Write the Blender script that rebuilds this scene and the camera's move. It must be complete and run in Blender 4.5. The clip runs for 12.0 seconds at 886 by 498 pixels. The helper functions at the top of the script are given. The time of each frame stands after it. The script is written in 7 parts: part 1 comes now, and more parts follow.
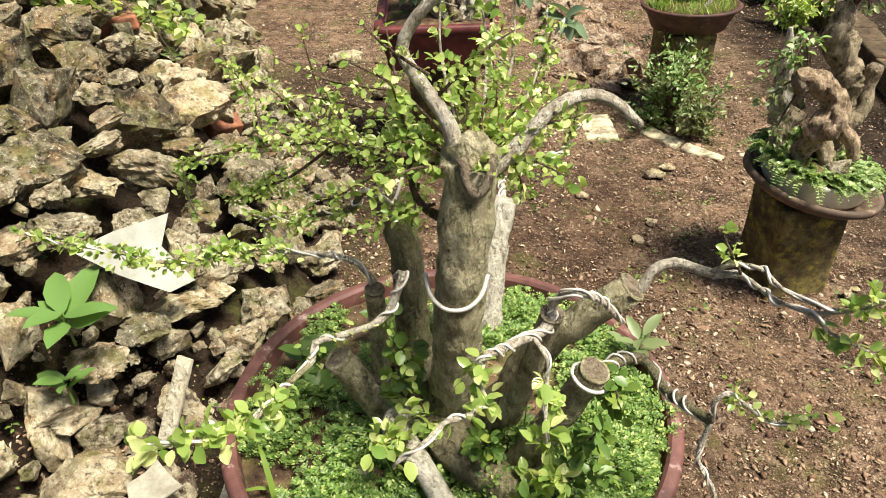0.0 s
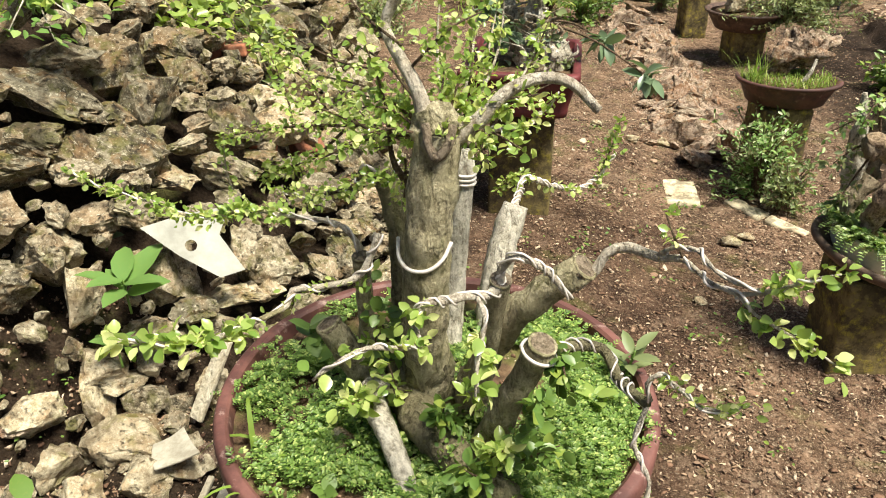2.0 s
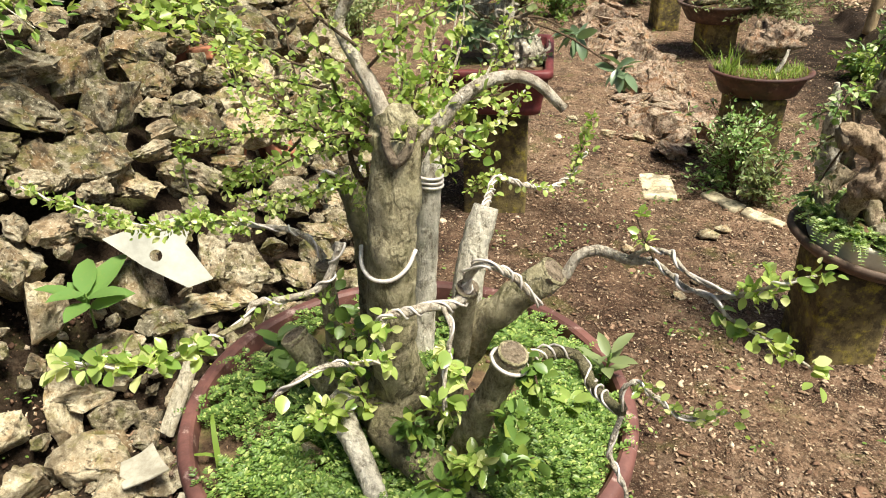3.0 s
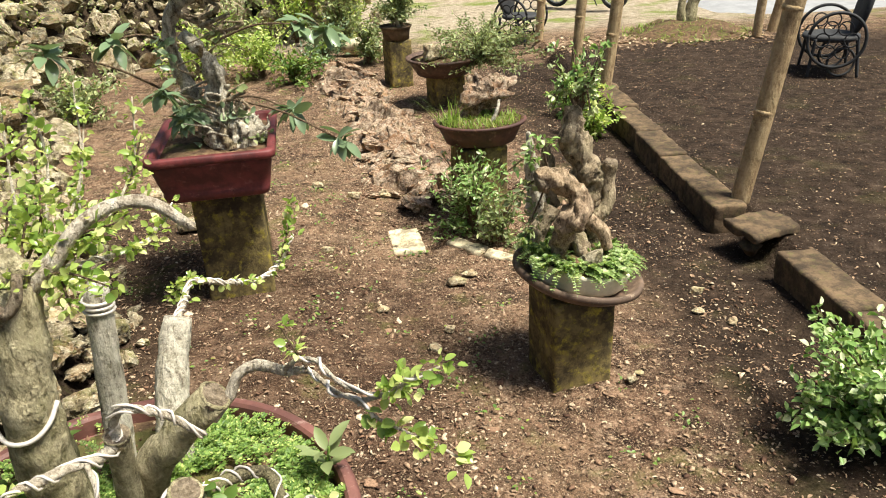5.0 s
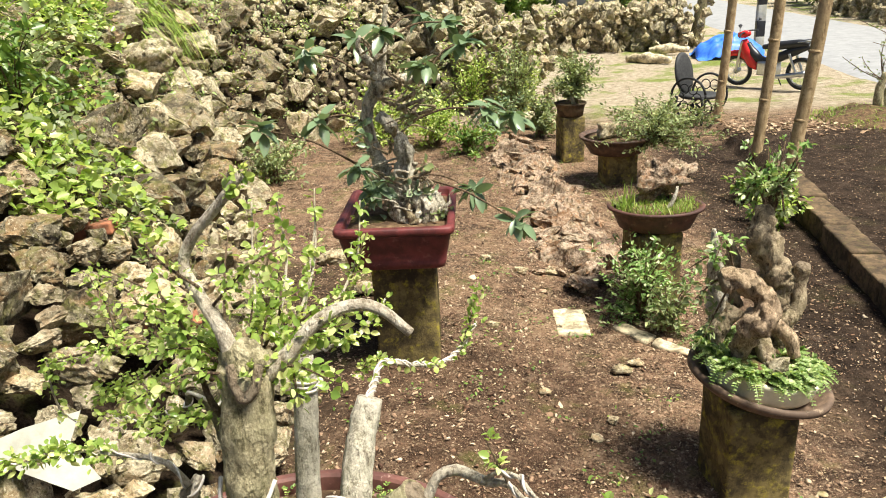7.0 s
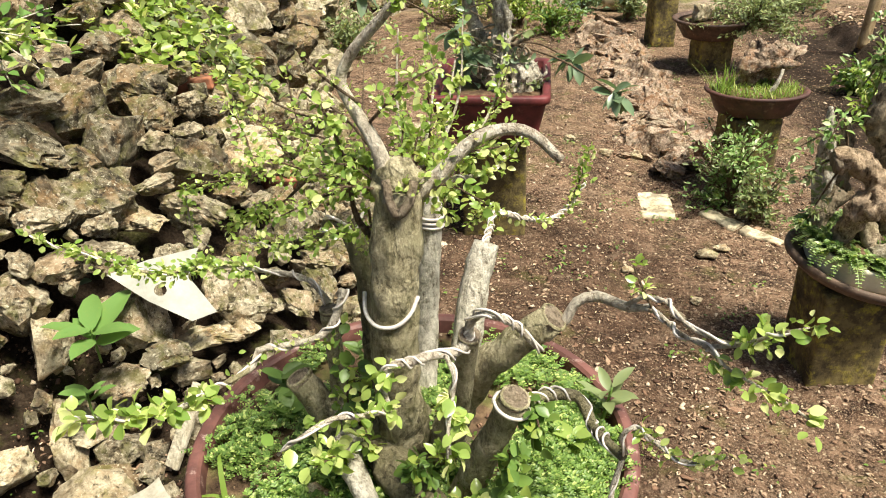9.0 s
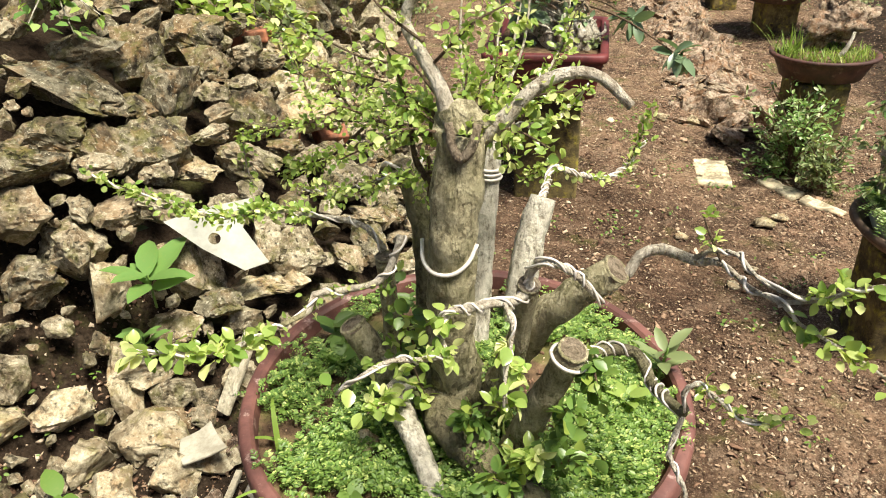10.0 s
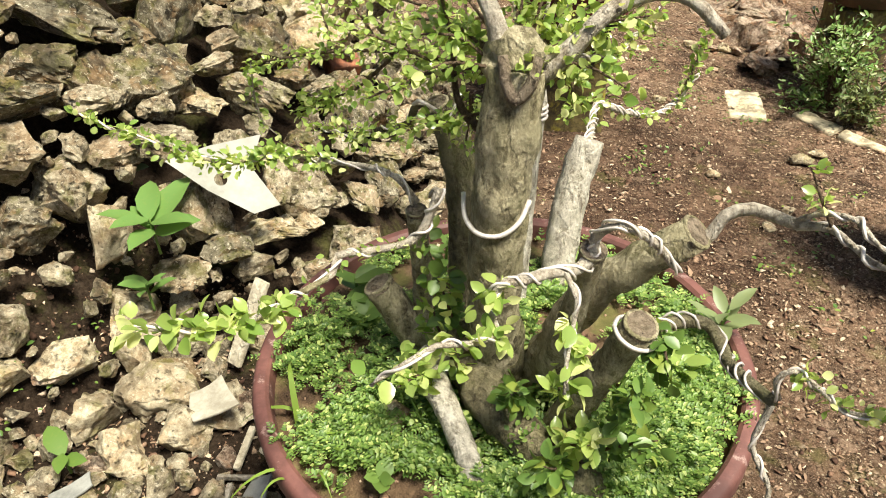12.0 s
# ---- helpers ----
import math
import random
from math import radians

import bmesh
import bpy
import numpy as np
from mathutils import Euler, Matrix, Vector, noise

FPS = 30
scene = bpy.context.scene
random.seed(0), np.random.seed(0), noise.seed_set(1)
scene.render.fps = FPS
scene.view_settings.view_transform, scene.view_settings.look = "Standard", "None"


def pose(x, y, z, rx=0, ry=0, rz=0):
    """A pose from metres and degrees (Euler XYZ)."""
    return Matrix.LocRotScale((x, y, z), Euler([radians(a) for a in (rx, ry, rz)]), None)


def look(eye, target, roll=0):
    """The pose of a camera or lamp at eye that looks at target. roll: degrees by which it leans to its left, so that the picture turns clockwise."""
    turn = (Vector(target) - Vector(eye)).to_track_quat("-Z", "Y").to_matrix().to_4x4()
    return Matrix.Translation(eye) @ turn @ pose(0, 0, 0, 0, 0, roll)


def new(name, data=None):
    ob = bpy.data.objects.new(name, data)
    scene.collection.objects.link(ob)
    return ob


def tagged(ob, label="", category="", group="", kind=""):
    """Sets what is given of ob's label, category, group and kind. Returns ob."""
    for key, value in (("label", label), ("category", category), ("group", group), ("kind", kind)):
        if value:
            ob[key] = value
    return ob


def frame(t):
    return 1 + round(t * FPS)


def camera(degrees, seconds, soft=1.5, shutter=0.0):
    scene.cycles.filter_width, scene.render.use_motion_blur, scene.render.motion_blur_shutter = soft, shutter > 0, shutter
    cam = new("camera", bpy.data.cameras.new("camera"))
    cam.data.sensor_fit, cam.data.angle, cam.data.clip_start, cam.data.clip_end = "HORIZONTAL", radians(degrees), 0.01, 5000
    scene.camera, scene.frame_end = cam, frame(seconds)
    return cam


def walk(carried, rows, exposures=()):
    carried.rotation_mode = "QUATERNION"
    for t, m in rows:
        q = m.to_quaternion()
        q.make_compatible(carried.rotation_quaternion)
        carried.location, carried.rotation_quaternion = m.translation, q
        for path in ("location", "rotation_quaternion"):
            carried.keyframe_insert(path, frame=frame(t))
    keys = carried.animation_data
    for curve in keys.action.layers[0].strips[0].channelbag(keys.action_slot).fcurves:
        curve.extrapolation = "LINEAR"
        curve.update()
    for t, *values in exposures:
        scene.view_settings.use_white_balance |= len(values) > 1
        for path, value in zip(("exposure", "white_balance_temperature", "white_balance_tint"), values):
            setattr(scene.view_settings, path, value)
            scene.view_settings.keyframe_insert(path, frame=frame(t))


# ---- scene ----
cam = camera(61.2, 12.0, 1.0)
PATH = [
    (0, (0.184, 0.03, 1.736), (0.04, 1.666, 0.594), -1.8),
    (0.5, (0.236, -0.028, 1.654), (-0.016, 1.575, 0.484), 0.3),
    (1, (0.342, -0.088, 1.596), (0.02, 1.447, 0.356), 1.3),
    (1.5, (0.39, -0.093, 1.629), (-0.026, 1.545, 0.56), 0.1),
    (2, (0.407, -0.084, 1.645), (-0.042, 1.606, 0.676), -0.6),
    (2.5, (0.418, -0.073, 1.641), (0.018, 1.635, 0.68), -0.5),
    (2.7, (0.418, -0.059, 1.636), (0.009, 1.635, 0.655), -1.2),
    (4.3, (0.523, 0.029, 1.647), (0.405, 1.817, 0.758), -4.6),
    (4.5, (0.557, 0.03, 1.665), (0.573, 1.826, 0.785), -4.3),
    (5, (0.603, 0.035, 1.68), (0.744, 1.833, 0.815), -2.9),
    (5.5, (0.602, 0.062, 1.753), (0.688, 1.905, 0.98), -3.1),
    (6, (0.579, 0.076, 1.79), (0.563, 1.952, 1.098), -3.1),
    (6.5, (0.543, 0.072, 1.809), (0.39, 1.953, 1.147), -3.3),
    (6.7, (0.54, 0.057, 1.791), (0.334, 1.932, 1.126), -3.4),
    (8.3, (0.456, -0.005, 1.714), (0.109, 1.754, 0.828), -2.1),
    (8.5, (0.447, -0.012, 1.707), (0.091, 1.737, 0.803), -2.0),
    (9, (0.419, -0.032, 1.69), (0.014, 1.682, 0.743), -2.2),
    (9.5, (0.404, -0.038, 1.68), (-0.072, 1.633, 0.689), -2.7),
    (10, (0.395, -0.034, 1.658), (-0.114, 1.608, 0.637), -2.4),
    (10.5, (0.395, -0.023, 1.644), (-0.132, 1.593, 0.591), -2.5),
    (11, (0.406, -0.024, 1.647), (-0.16, 1.579, 0.592), -2.6),
    (11.5, (0.368, 0.01, 1.635), (-0.143, 1.609, 0.548), -2.2),
    (12, (0.305, 0.095, 1.609), (-0.195, 1.632, 0.432), -2.6),
]
walk(cam, [(t, look(eye, target, roll)) for t, eye, target, roll in PATH], [(0.0, 0.86, 6550, 6), (2.5, 0.87, 6550, 6), (4.5, 0.95, 6550, 6), (6.5, 1.05, 6600, 6), (9.0, 0.95, 6600, 6), (12.0, 0.92, 6600, 6)])

# ---- light ----
world = bpy.data.worlds.new("world")
scene.world = world
world.use_nodes = True
wn = world.node_tree.nodes
sky = wn.new("ShaderNodeTexSky")
sky.sky_type = "NISHITA"
sky.sun_disc = False
SUN_EL, SUN_AZ = radians(66), radians(114)   # azimuth from +y towards +x
sky.sun_elevation, sky.sun_rotation = SUN_EL, SUN_AZ
sky.air_density, sky.dust_density = 1.0, 3.0
world.node_tree.links.new(sky.outputs[0], wn["Background"].inputs[0])
wn["Background"].inputs[1].default_value = 0.053
sun = new("sun", bpy.data.lights.new("sun", "SUN"))
sun.data.energy, sun.data.angle, sun.data.color = 5.0, radians(17), (1.0, 0.95, 0.86)
sun.matrix_world = look((0, 0, 0), (-math.sin(SUN_AZ) * math.cos(SUN_EL), -math.cos(SUN_AZ) * math.cos(SUN_EL), -math.sin(SUN_EL)))

# ---- materials ----
class Nodes:
    """A short way to write node trees."""

    def __init__(self, name):
        self.m = bpy.data.materials.new(name)
        self.m.use_nodes = True
        self.t = self.m.node_tree
        self.p = self.t.nodes["Principled BSDF"]
        self.co = self.t.nodes.new("ShaderNodeTexCoord")
        self.info = self.t.nodes.new("ShaderNodeObjectInfo")
        self.geo = self.t.nodes.new("ShaderNodeNewGeometry")

    def node(self, kind, **ins):
        n = self.t.nodes.new(kind)
        for k, v in ins.items():
            self.put(n, k.replace("_", " "), v)
        return n

    def put(self, n, key, v):
        if isinstance(v, bpy.types.NodeSocket):
            self.t.links.new(v, n.inputs[key])
        else:
            n.inputs[key].default_value = v

    def where(self, world_space=False):
        """Object coordinates moved by a random offset, or plain world position."""
        if world_space:
            return self.geo.outputs["Position"]
        off = self.math("MULTIPLY", self.info.outputs["Random"], 43.0)
        n = self.t.nodes.new("ShaderNodeVectorMath")
        n.operation = "ADD"
        self.t.links.new(self.co.outputs["Object"], n.inputs[0])
        self.t.links.new(off, n.inputs[1])
        return n.outputs[0]

    def math(self, op, a, b=0.0, c=0.0):
        n = self.t.nodes.new("ShaderNodeMath")
        n.operation = op
        for i, v in enumerate((a, b, c)):
            self.put(n, i, v)
        return n.outputs[0]

    def noise(self, vec, scale, detail=5.0, rough=0.6):
        n = self.t.nodes.new("ShaderNodeTexNoise")
        self.t.links.new(vec, n.inputs["Vector"])
        n.inputs["Scale"].default_value, n.inputs["Detail"].default_value, n.inputs["Roughness"].default_value = scale, detail, rough
        return n.outputs[0]

    def voronoi(self, vec, scale, feature="F1"):
        n = self.t.nodes.new("ShaderNodeTexVoronoi")
        n.feature = feature
        self.t.links.new(vec, n.inputs["Vector"])
        n.inputs["Scale"].default_value = scale
        return n.outputs

    def ramp(self, fac, *stops):
        n = self.t.nodes.new("ShaderNodeValToRGB")
        self.t.links.new(fac, n.inputs[0])
        e = n.color_ramp.elements
        while len(e) < len(stops):
            e.new(0.5)
        for el, (pos, col) in zip(e, stops):
            el.position = pos
            el.color = (*col, 1) if len(col) == 3 else col
        return n.outputs[0]

    def mix(self, fac, a, b, blend="MIX"):
        n = self.t.nodes.new("ShaderNodeMix")
        n.data_type, n.blend_type = "RGBA", blend
        for i, v in ((0, fac), (6, a), (7, b)):
            if isinstance(v, tuple) and len(v) == 3:
                v = (*v, 1)
            self.put(n, i, v)
        return n.outputs[2]

    def step(self, fac, lo, hi):
        n = self.t.nodes.new("ShaderNodeMapRange")
        n.interpolation_type = "SMOOTHSTEP"
        self.t.links.new(fac, n.inputs[0])
        n.inputs[1].default_value, n.inputs[2].default_value = lo, hi
        return n.outputs[0]

    def bump(self, height, strength=0.5, dist=0.01, onto=None):
        n = self.t.nodes.new("ShaderNodeBump")
        n.inputs["Strength"].default_value, n.inputs["Distance"].default_value = strength, dist
        self.t.links.new(height, n.inputs["Height"])
        if onto is not None:
            self.t.links.new(onto, n.inputs["Normal"])
        return n.outputs[0]

    def done(self, colour, rough=0.85, normal=None, spec=0.3, metal=0.0):
        self.put(self.p, "Base Color", (*colour, 1) if isinstance(colour, tuple) else colour)
        self.put(self.p, "Roughness", rough)
        self.put(self.p, "Specular IOR Level", spec)
        self.put(self.p, "Metallic", metal)
        if normal is not None:
            self.put(self.p, "Normal", normal)
        return self.m


def up_mask(n, lo, hi):
    sep = n.t.nodes.new("ShaderNodeSeparateXYZ")
    n.t.links.new(n.geo.outputs["Normal"], sep.inputs[0])
    return n.step(sep.outputs[2], lo, hi)


def rock_mat(name, light, mid, dark, moss=0.35, warm=(0.42, 0.27, 0.13), rust=0.3, pits=0.75, green=(0.17, 0.165, 0.035), speck=0.6):
    n = Nodes(name)
    v = n.where(True)
    rnd = n.math("FRACT", n.math("ADD", n.info.outputs["Random"], n.geo.outputs["Random Per Island"]))
    big, midn, fine = n.noise(v, 13, 5, 0.6), n.noise(v, 42, 6, 0.75), n.noise(v, 190, 5, 0.75)
    base = n.ramp(n.math("MULTIPLY_ADD", midn, 0.65, n.math("MULTIPLY", big, 0.35)), (0.39, dark), (0.48, mid), (0.58, light))
    tone = n.math("FRACT", n.math("MULTIPLY", rnd, 7.13))
    base = n.mix(n.math("MULTIPLY", n.step(tone, 0.5, 1.0), 0.55), base, n.mix(0.65, base, warm))
    rusty = n.math("MULTIPLY", n.step(n.noise(v, 17, 5, 0.65), 0.5, 0.62), rust)
    base = n.mix(rusty, base, warm)
    grey = n.math("FRACT", n.math("MULTIPLY", rnd, 13.7))
    base = n.mix(n.math("MULTIPLY", n.step(grey, 0.7, 0.98), 0.3), base, (0.36, 0.32, 0.22))
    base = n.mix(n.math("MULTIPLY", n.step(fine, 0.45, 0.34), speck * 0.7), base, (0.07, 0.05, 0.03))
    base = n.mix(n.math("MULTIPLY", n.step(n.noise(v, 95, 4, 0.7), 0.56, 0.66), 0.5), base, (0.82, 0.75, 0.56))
    # pits: near-black colour stands in for the shade inside them
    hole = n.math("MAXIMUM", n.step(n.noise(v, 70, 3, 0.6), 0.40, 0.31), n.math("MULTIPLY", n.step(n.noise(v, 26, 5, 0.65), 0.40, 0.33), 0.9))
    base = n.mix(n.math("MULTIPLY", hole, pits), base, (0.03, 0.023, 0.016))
    m = n.math("MULTIPLY", n.step(n.noise(v, 12, 8, 0.75), 0.49, 0.6), moss)
    base = n.mix(m, base, n.mix(fine, (0.06, 0.06, 0.015), green))
    # pale lichen and dark weathering in larger patches
    base = n.mix(n.math("MULTIPLY", n.step(n.noise(v, 8, 6, 0.7), 0.55, 0.68), 0.4), base, light)
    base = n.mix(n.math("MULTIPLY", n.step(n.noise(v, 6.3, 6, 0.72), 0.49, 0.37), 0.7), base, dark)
    b = n.bump(big, 0.6, 0.03)
    b = n.bump(midn, 0.7, 0.018, b)
    b = n.bump(n.math("MULTIPLY", hole, -1.0), 0.8, 0.012, n.bump(fine, 0.6, 0.0035, b))
    return n.done(base, 0.88, b, 0.22)


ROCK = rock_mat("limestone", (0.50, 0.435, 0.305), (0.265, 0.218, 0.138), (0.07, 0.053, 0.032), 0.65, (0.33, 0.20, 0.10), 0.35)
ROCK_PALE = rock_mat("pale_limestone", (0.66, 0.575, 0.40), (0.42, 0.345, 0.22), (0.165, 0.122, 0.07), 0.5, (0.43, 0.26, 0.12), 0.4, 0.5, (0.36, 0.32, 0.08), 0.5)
# grey stone, darkened further: the wall's shade is put into the colour
ROCK_GREY = rock_mat("shaded_grey_limestone", (0.29, 0.25, 0.17), (0.115, 0.094, 0.056), (0.026, 0.020, 0.013), 0.65, (0.34, 0.20, 0.09), 0.4)
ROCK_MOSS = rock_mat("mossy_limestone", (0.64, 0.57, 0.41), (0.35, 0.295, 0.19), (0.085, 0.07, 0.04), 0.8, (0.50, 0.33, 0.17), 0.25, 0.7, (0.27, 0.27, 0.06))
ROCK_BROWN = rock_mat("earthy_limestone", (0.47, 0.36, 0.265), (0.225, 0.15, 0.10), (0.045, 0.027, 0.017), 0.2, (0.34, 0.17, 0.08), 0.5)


def chip_mat():
    n = Nodes("limestone_chips")
    r = n.geo.outputs["Random Per Island"]
    col = n.ramp(r, (0.05, (0.085, 0.046, 0.03)), (0.38, (0.25, 0.145, 0.09)), (0.74, (0.44, 0.30, 0.195)), (0.96, (0.70, 0.56, 0.40)))
    f = n.noise(n.where(True), 160, 4, 0.7)
    col = n.mix(n.math("MULTIPLY", n.step(f, 0.5, 0.38), 0.6), col, (0.12, 0.075, 0.05))
    return n.done(col, 0.92, n.bump(f, 0.8, 0.004), 0.15)


CHIP = chip_mat()


def soil_mat():
    n = Nodes("garden_soil")
    v = n.where(True)
    big, mid, fine = n.noise(v, 1.6, 4), n.noise(v, 11, 6, 0.65), n.noise(v, 70, 5, 0.7)
    col = n.ramp(mid, (0.36, (0.03, 0.017, 0.011)), (0.5, (0.115, 0.066, 0.04)), (0.64, (0.27, 0.165, 0.105)))
    col = n.mix(n.step(big, 0.42, 0.62), col, n.mix(0.35, col, (0.34, 0.22, 0.13)))
    col = n.mix(n.math("MULTIPLY", n.step(n.noise(v, 4.5, 6, 0.7), 0.52, 0.40), 0.75), col, n.mix(0.75, col, (0.035, 0.021, 0.014)))
    col = n.mix(n.math("MULTIPLY", n.step(n.noise(v, 7.5, 7, 0.75), 0.53, 0.64), 0.5), col, (0.46, 0.32, 0.215))
    clods = n.voronoi(v, 38)
    col = n.mix(n.math("MULTIPLY", n.step(clods[0], 0.38, 0.2), n.step(n.noise(v, 14, 3), 0.42, 0.62)), col, n.ramp(n.noise(v, 55, 2), (0.35, (0.20, 0.11, 0.066)), (0.55, (0.46, 0.32, 0.21)), (0.68, (0.66, 0.53, 0.37))))
    chips = n.voronoi(v, 75)
    col = n.mix(n.math("MULTIPLY", n.step(chips[0], 0.30, 0.2), n.step(n.noise(v, 23, 2), 0.45, 0.6)), col, (0.50, 0.39, 0.25))
    tiny = n.noise(v, 230, 4, 0.75)
    col = n.mix(n.math("MULTIPLY", n.step(tiny, 0.53, 0.62), 0.7), col, (0.50, 0.355, 0.245))
    col = n.mix(n.math("MULTIPLY", n.step(fine, 0.48, 0.36), 0.8), col, (0.03, 0.018, 0.012))
    sep = n.node("ShaderNodeSeparateXYZ")
    n.t.links.new(v, sep.inputs[0])
    warp = n.math("MULTIPLY_ADD", n.noise(v, 1.3, 5), 1.6, -0.8)
    # darker earth along the bank's side of the path
    darker = n.math("MULTIPLY", n.step(n.math("ADD", sep.outputs[0], n.math("MULTIPLY", warp, 0.35)), 1.05, 0.6), n.step(n.math("ADD", sep.outputs[1], n.math("MULTIPLY", warp, 0.4)), 3.7, 2.9))
    col = n.mix(n.math("MULTIPLY", darker, 0.6), col, n.mix(0.75, col, (0.04, 0.021, 0.013)))
    # swept dark earth of the terrace, near black to carry the shelter's shade
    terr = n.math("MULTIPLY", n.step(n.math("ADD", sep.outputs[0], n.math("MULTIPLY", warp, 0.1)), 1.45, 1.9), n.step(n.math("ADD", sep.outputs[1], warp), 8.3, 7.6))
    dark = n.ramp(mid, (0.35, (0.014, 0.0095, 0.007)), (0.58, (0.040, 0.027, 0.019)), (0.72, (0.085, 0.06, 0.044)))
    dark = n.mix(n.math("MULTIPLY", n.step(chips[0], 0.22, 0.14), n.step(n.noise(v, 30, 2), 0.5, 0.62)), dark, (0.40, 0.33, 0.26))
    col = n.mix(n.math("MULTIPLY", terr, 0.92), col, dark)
    # dry yellowish verge and grass far off
    far = n.step(n.math("ADD", sep.outputs[1], n.math("MULTIPLY", warp, 1.5)), 8.4, 10.4)
    straw = n.ramp(mid, (0.32, (0.22, 0.175, 0.12)), (0.5, (0.37, 0.305, 0.22)), (0.7, (0.52, 0.44, 0.34)))
    grass = n.ramp(fine, (0.3, (0.10, 0.13, 0.03)), (0.7, (0.26, 0.30, 0.08)))
    straw = n.mix(n.step(n.noise(v, 0.9, 5), 0.5, 0.62), straw, grass)
    col = n.mix(far, col, straw)
    # dark humus in the bank's joints, near black to paint in their shade
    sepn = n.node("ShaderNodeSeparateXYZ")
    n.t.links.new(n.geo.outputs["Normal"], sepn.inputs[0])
    bank_side = n.step(n.math("ADD", n.math("MULTIPLY", sep.outputs[0], -1.0), n.math("MULTIPLY", warp, 0.15)), 0.15, 0.4)
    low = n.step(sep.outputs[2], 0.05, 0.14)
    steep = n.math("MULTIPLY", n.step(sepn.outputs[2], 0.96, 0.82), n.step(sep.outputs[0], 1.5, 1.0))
    col = n.mix(n.math("MULTIPLY", n.math("MAXIMUM", n.math("MULTIPLY", bank_side, low), steep), 0.85), col, n.ramp(fine, (0.3, (0.012, 0.008, 0.005)), (0.7, (0.045, 0.032, 0.02))))
    # thin green film of moss and sprouts near the stones
    film = n.math("MULTIPLY", n.step(n.noise(v, 3.1, 6, 0.7), 0.54, 0.66), n.math("MULTIPLY_ADD", terr, -0.3, 0.4))
    col = n.mix(film, col, (0.13, 0.14, 0.035))
    b = n.bump(mid, 0.8, 0.035)
    b = n.bump(clods[0], 0.7, 0.016, n.bump(chips[0], 0.7, 0.012, b))
    b = n.bump(tiny, 0.8, 0.004, n.bump(fine, 1.0, 0.014, b))
    return n.done(col, 0.95, b, 0.1)


SOIL = soil_mat()


def pot_soil_mat():
    n = Nodes("potting_soil")
    v = n.where(True)
    mid, fine = n.noise(v, 25, 6, 0.7), n.noise(v, 160, 4, 0.7)
    col = n.ramp(mid, (0.35, (0.06, 0.038, 0.025)), (0.55, (0.15, 0.095, 0.055)), (0.7, (0.27, 0.19, 0.11)))
    col = n.mix(n.math("MULTIPLY", n.step(n.noise(v, 9, 4), 0.5, 0.62), 0.45), col, (0.11, 0.14, 0.03))
    b = n.bump(fine, 0.9, 0.004, n.bump(mid, 0.8, 0.015))
    return n.done(col, 0.95, b, 0.1)


POT_SOIL = pot_soil_mat()


def clay_mat(name, base, worn, dark, gloss=0.55, wear=0.5, scale=14):
    n = Nodes(name)
    v = n.where()
    big, fine = n.noise(v, scale, 6, 0.65), n.noise(v, scale * 9, 4, 0.6)
    col = n.mix(n.step(big, 0.38, 0.68), dark, base)
    col = n.mix(n.math("MULTIPLY", n.step(n.noise(v, scale * 1.9, 8, 0.72), 0.56, 0.68), wear), col, worn)
    col = n.mix(n.math("MULTIPLY", n.step(fine, 0.42, 0.3), 0.4), col, dark)
    b = n.bump(big, 0.25, 0.004, n.bump(fine, 0.4, 0.001))
    return n.done(col, n.math("MULTIPLY_ADD", fine, 0.3, gloss - 0.1), b, 0.4)


TERRACOTTA = clay_mat("worn_terracotta", (0.185, 0.078, 0.062), (0.42, 0.29, 0.245), (0.10, 0.042, 0.034), 0.55, 0.9, 13)
MAROON = clay_mat("maroon_clay", (0.155, 0.030, 0.029), (0.31, 0.12, 0.10), (0.075, 0.016, 0.015), 0.5, 0.45)
DARK_CLAY = clay_mat("dark_brown_clay", (0.12, 0.068, 0.046), (0.30, 0.21, 0.145), (0.05, 0.03, 0.022), 0.6, 0.65)
RED_BROWN = clay_mat("reddish_brown_clay", (0.125, 0.052, 0.038), (0.28, 0.16, 0.115), (0.055, 0.026, 0.02), 0.6, 0.6)
TRAY = clay_mat("dusty_brown_tray", (0.19, 0.125, 0.085), (0.38, 0.29, 0.20), (0.09, 0.058, 0.04), 0.7, 0.7)
BRICK = clay_mat("red_brick", (0.40, 0.15, 0.075), (0.50, 0.30, 0.19), (0.16, 0.07, 0.04), 0.9, 0.5, 22)


def concrete_mat(name, base, dark, moss, amount):
    n = Nodes(name)
    v = n.where()
    big, mid, fine = n.noise(v, 5, 6, 0.7), n.noise(v, 24, 6, 0.7), n.noise(v, 120, 4)
    col = n.mix(n.step(big, 0.36, 0.62), dark, base)
    col = n.mix(n.math("MULTIPLY", n.step(mid, 0.5, 0.68), amount), col, moss)
    col = n.mix(n.math("MULTIPLY", n.step(n.noise(v, 13, 7, 0.75), 0.55, 0.42), 0.6), col, (0.03, 0.024, 0.018))
    b = n.bump(fine, 0.6, 0.003, n.bump(mid, 0.6, 0.01))
    return n.done(col, 0.93, b, 0.15)


PEDESTAL = concrete_mat("mossy_concrete", (0.24, 0.185, 0.075), (0.065, 0.05, 0.03), (0.40, 0.33, 0.05), 0.85)
KERB = concrete_mat("weathered_kerb_concrete", (0.17, 0.115, 0.068), (0.075, 0.052, 0.033), (0.12, 0.12, 0.04), 0.4)
STONE_DUST = concrete_mat("pale_trodden_stone", (0.72, 0.62, 0.42), (0.52, 0.42, 0.27), (0.35, 0.28, 0.15), 0.3)


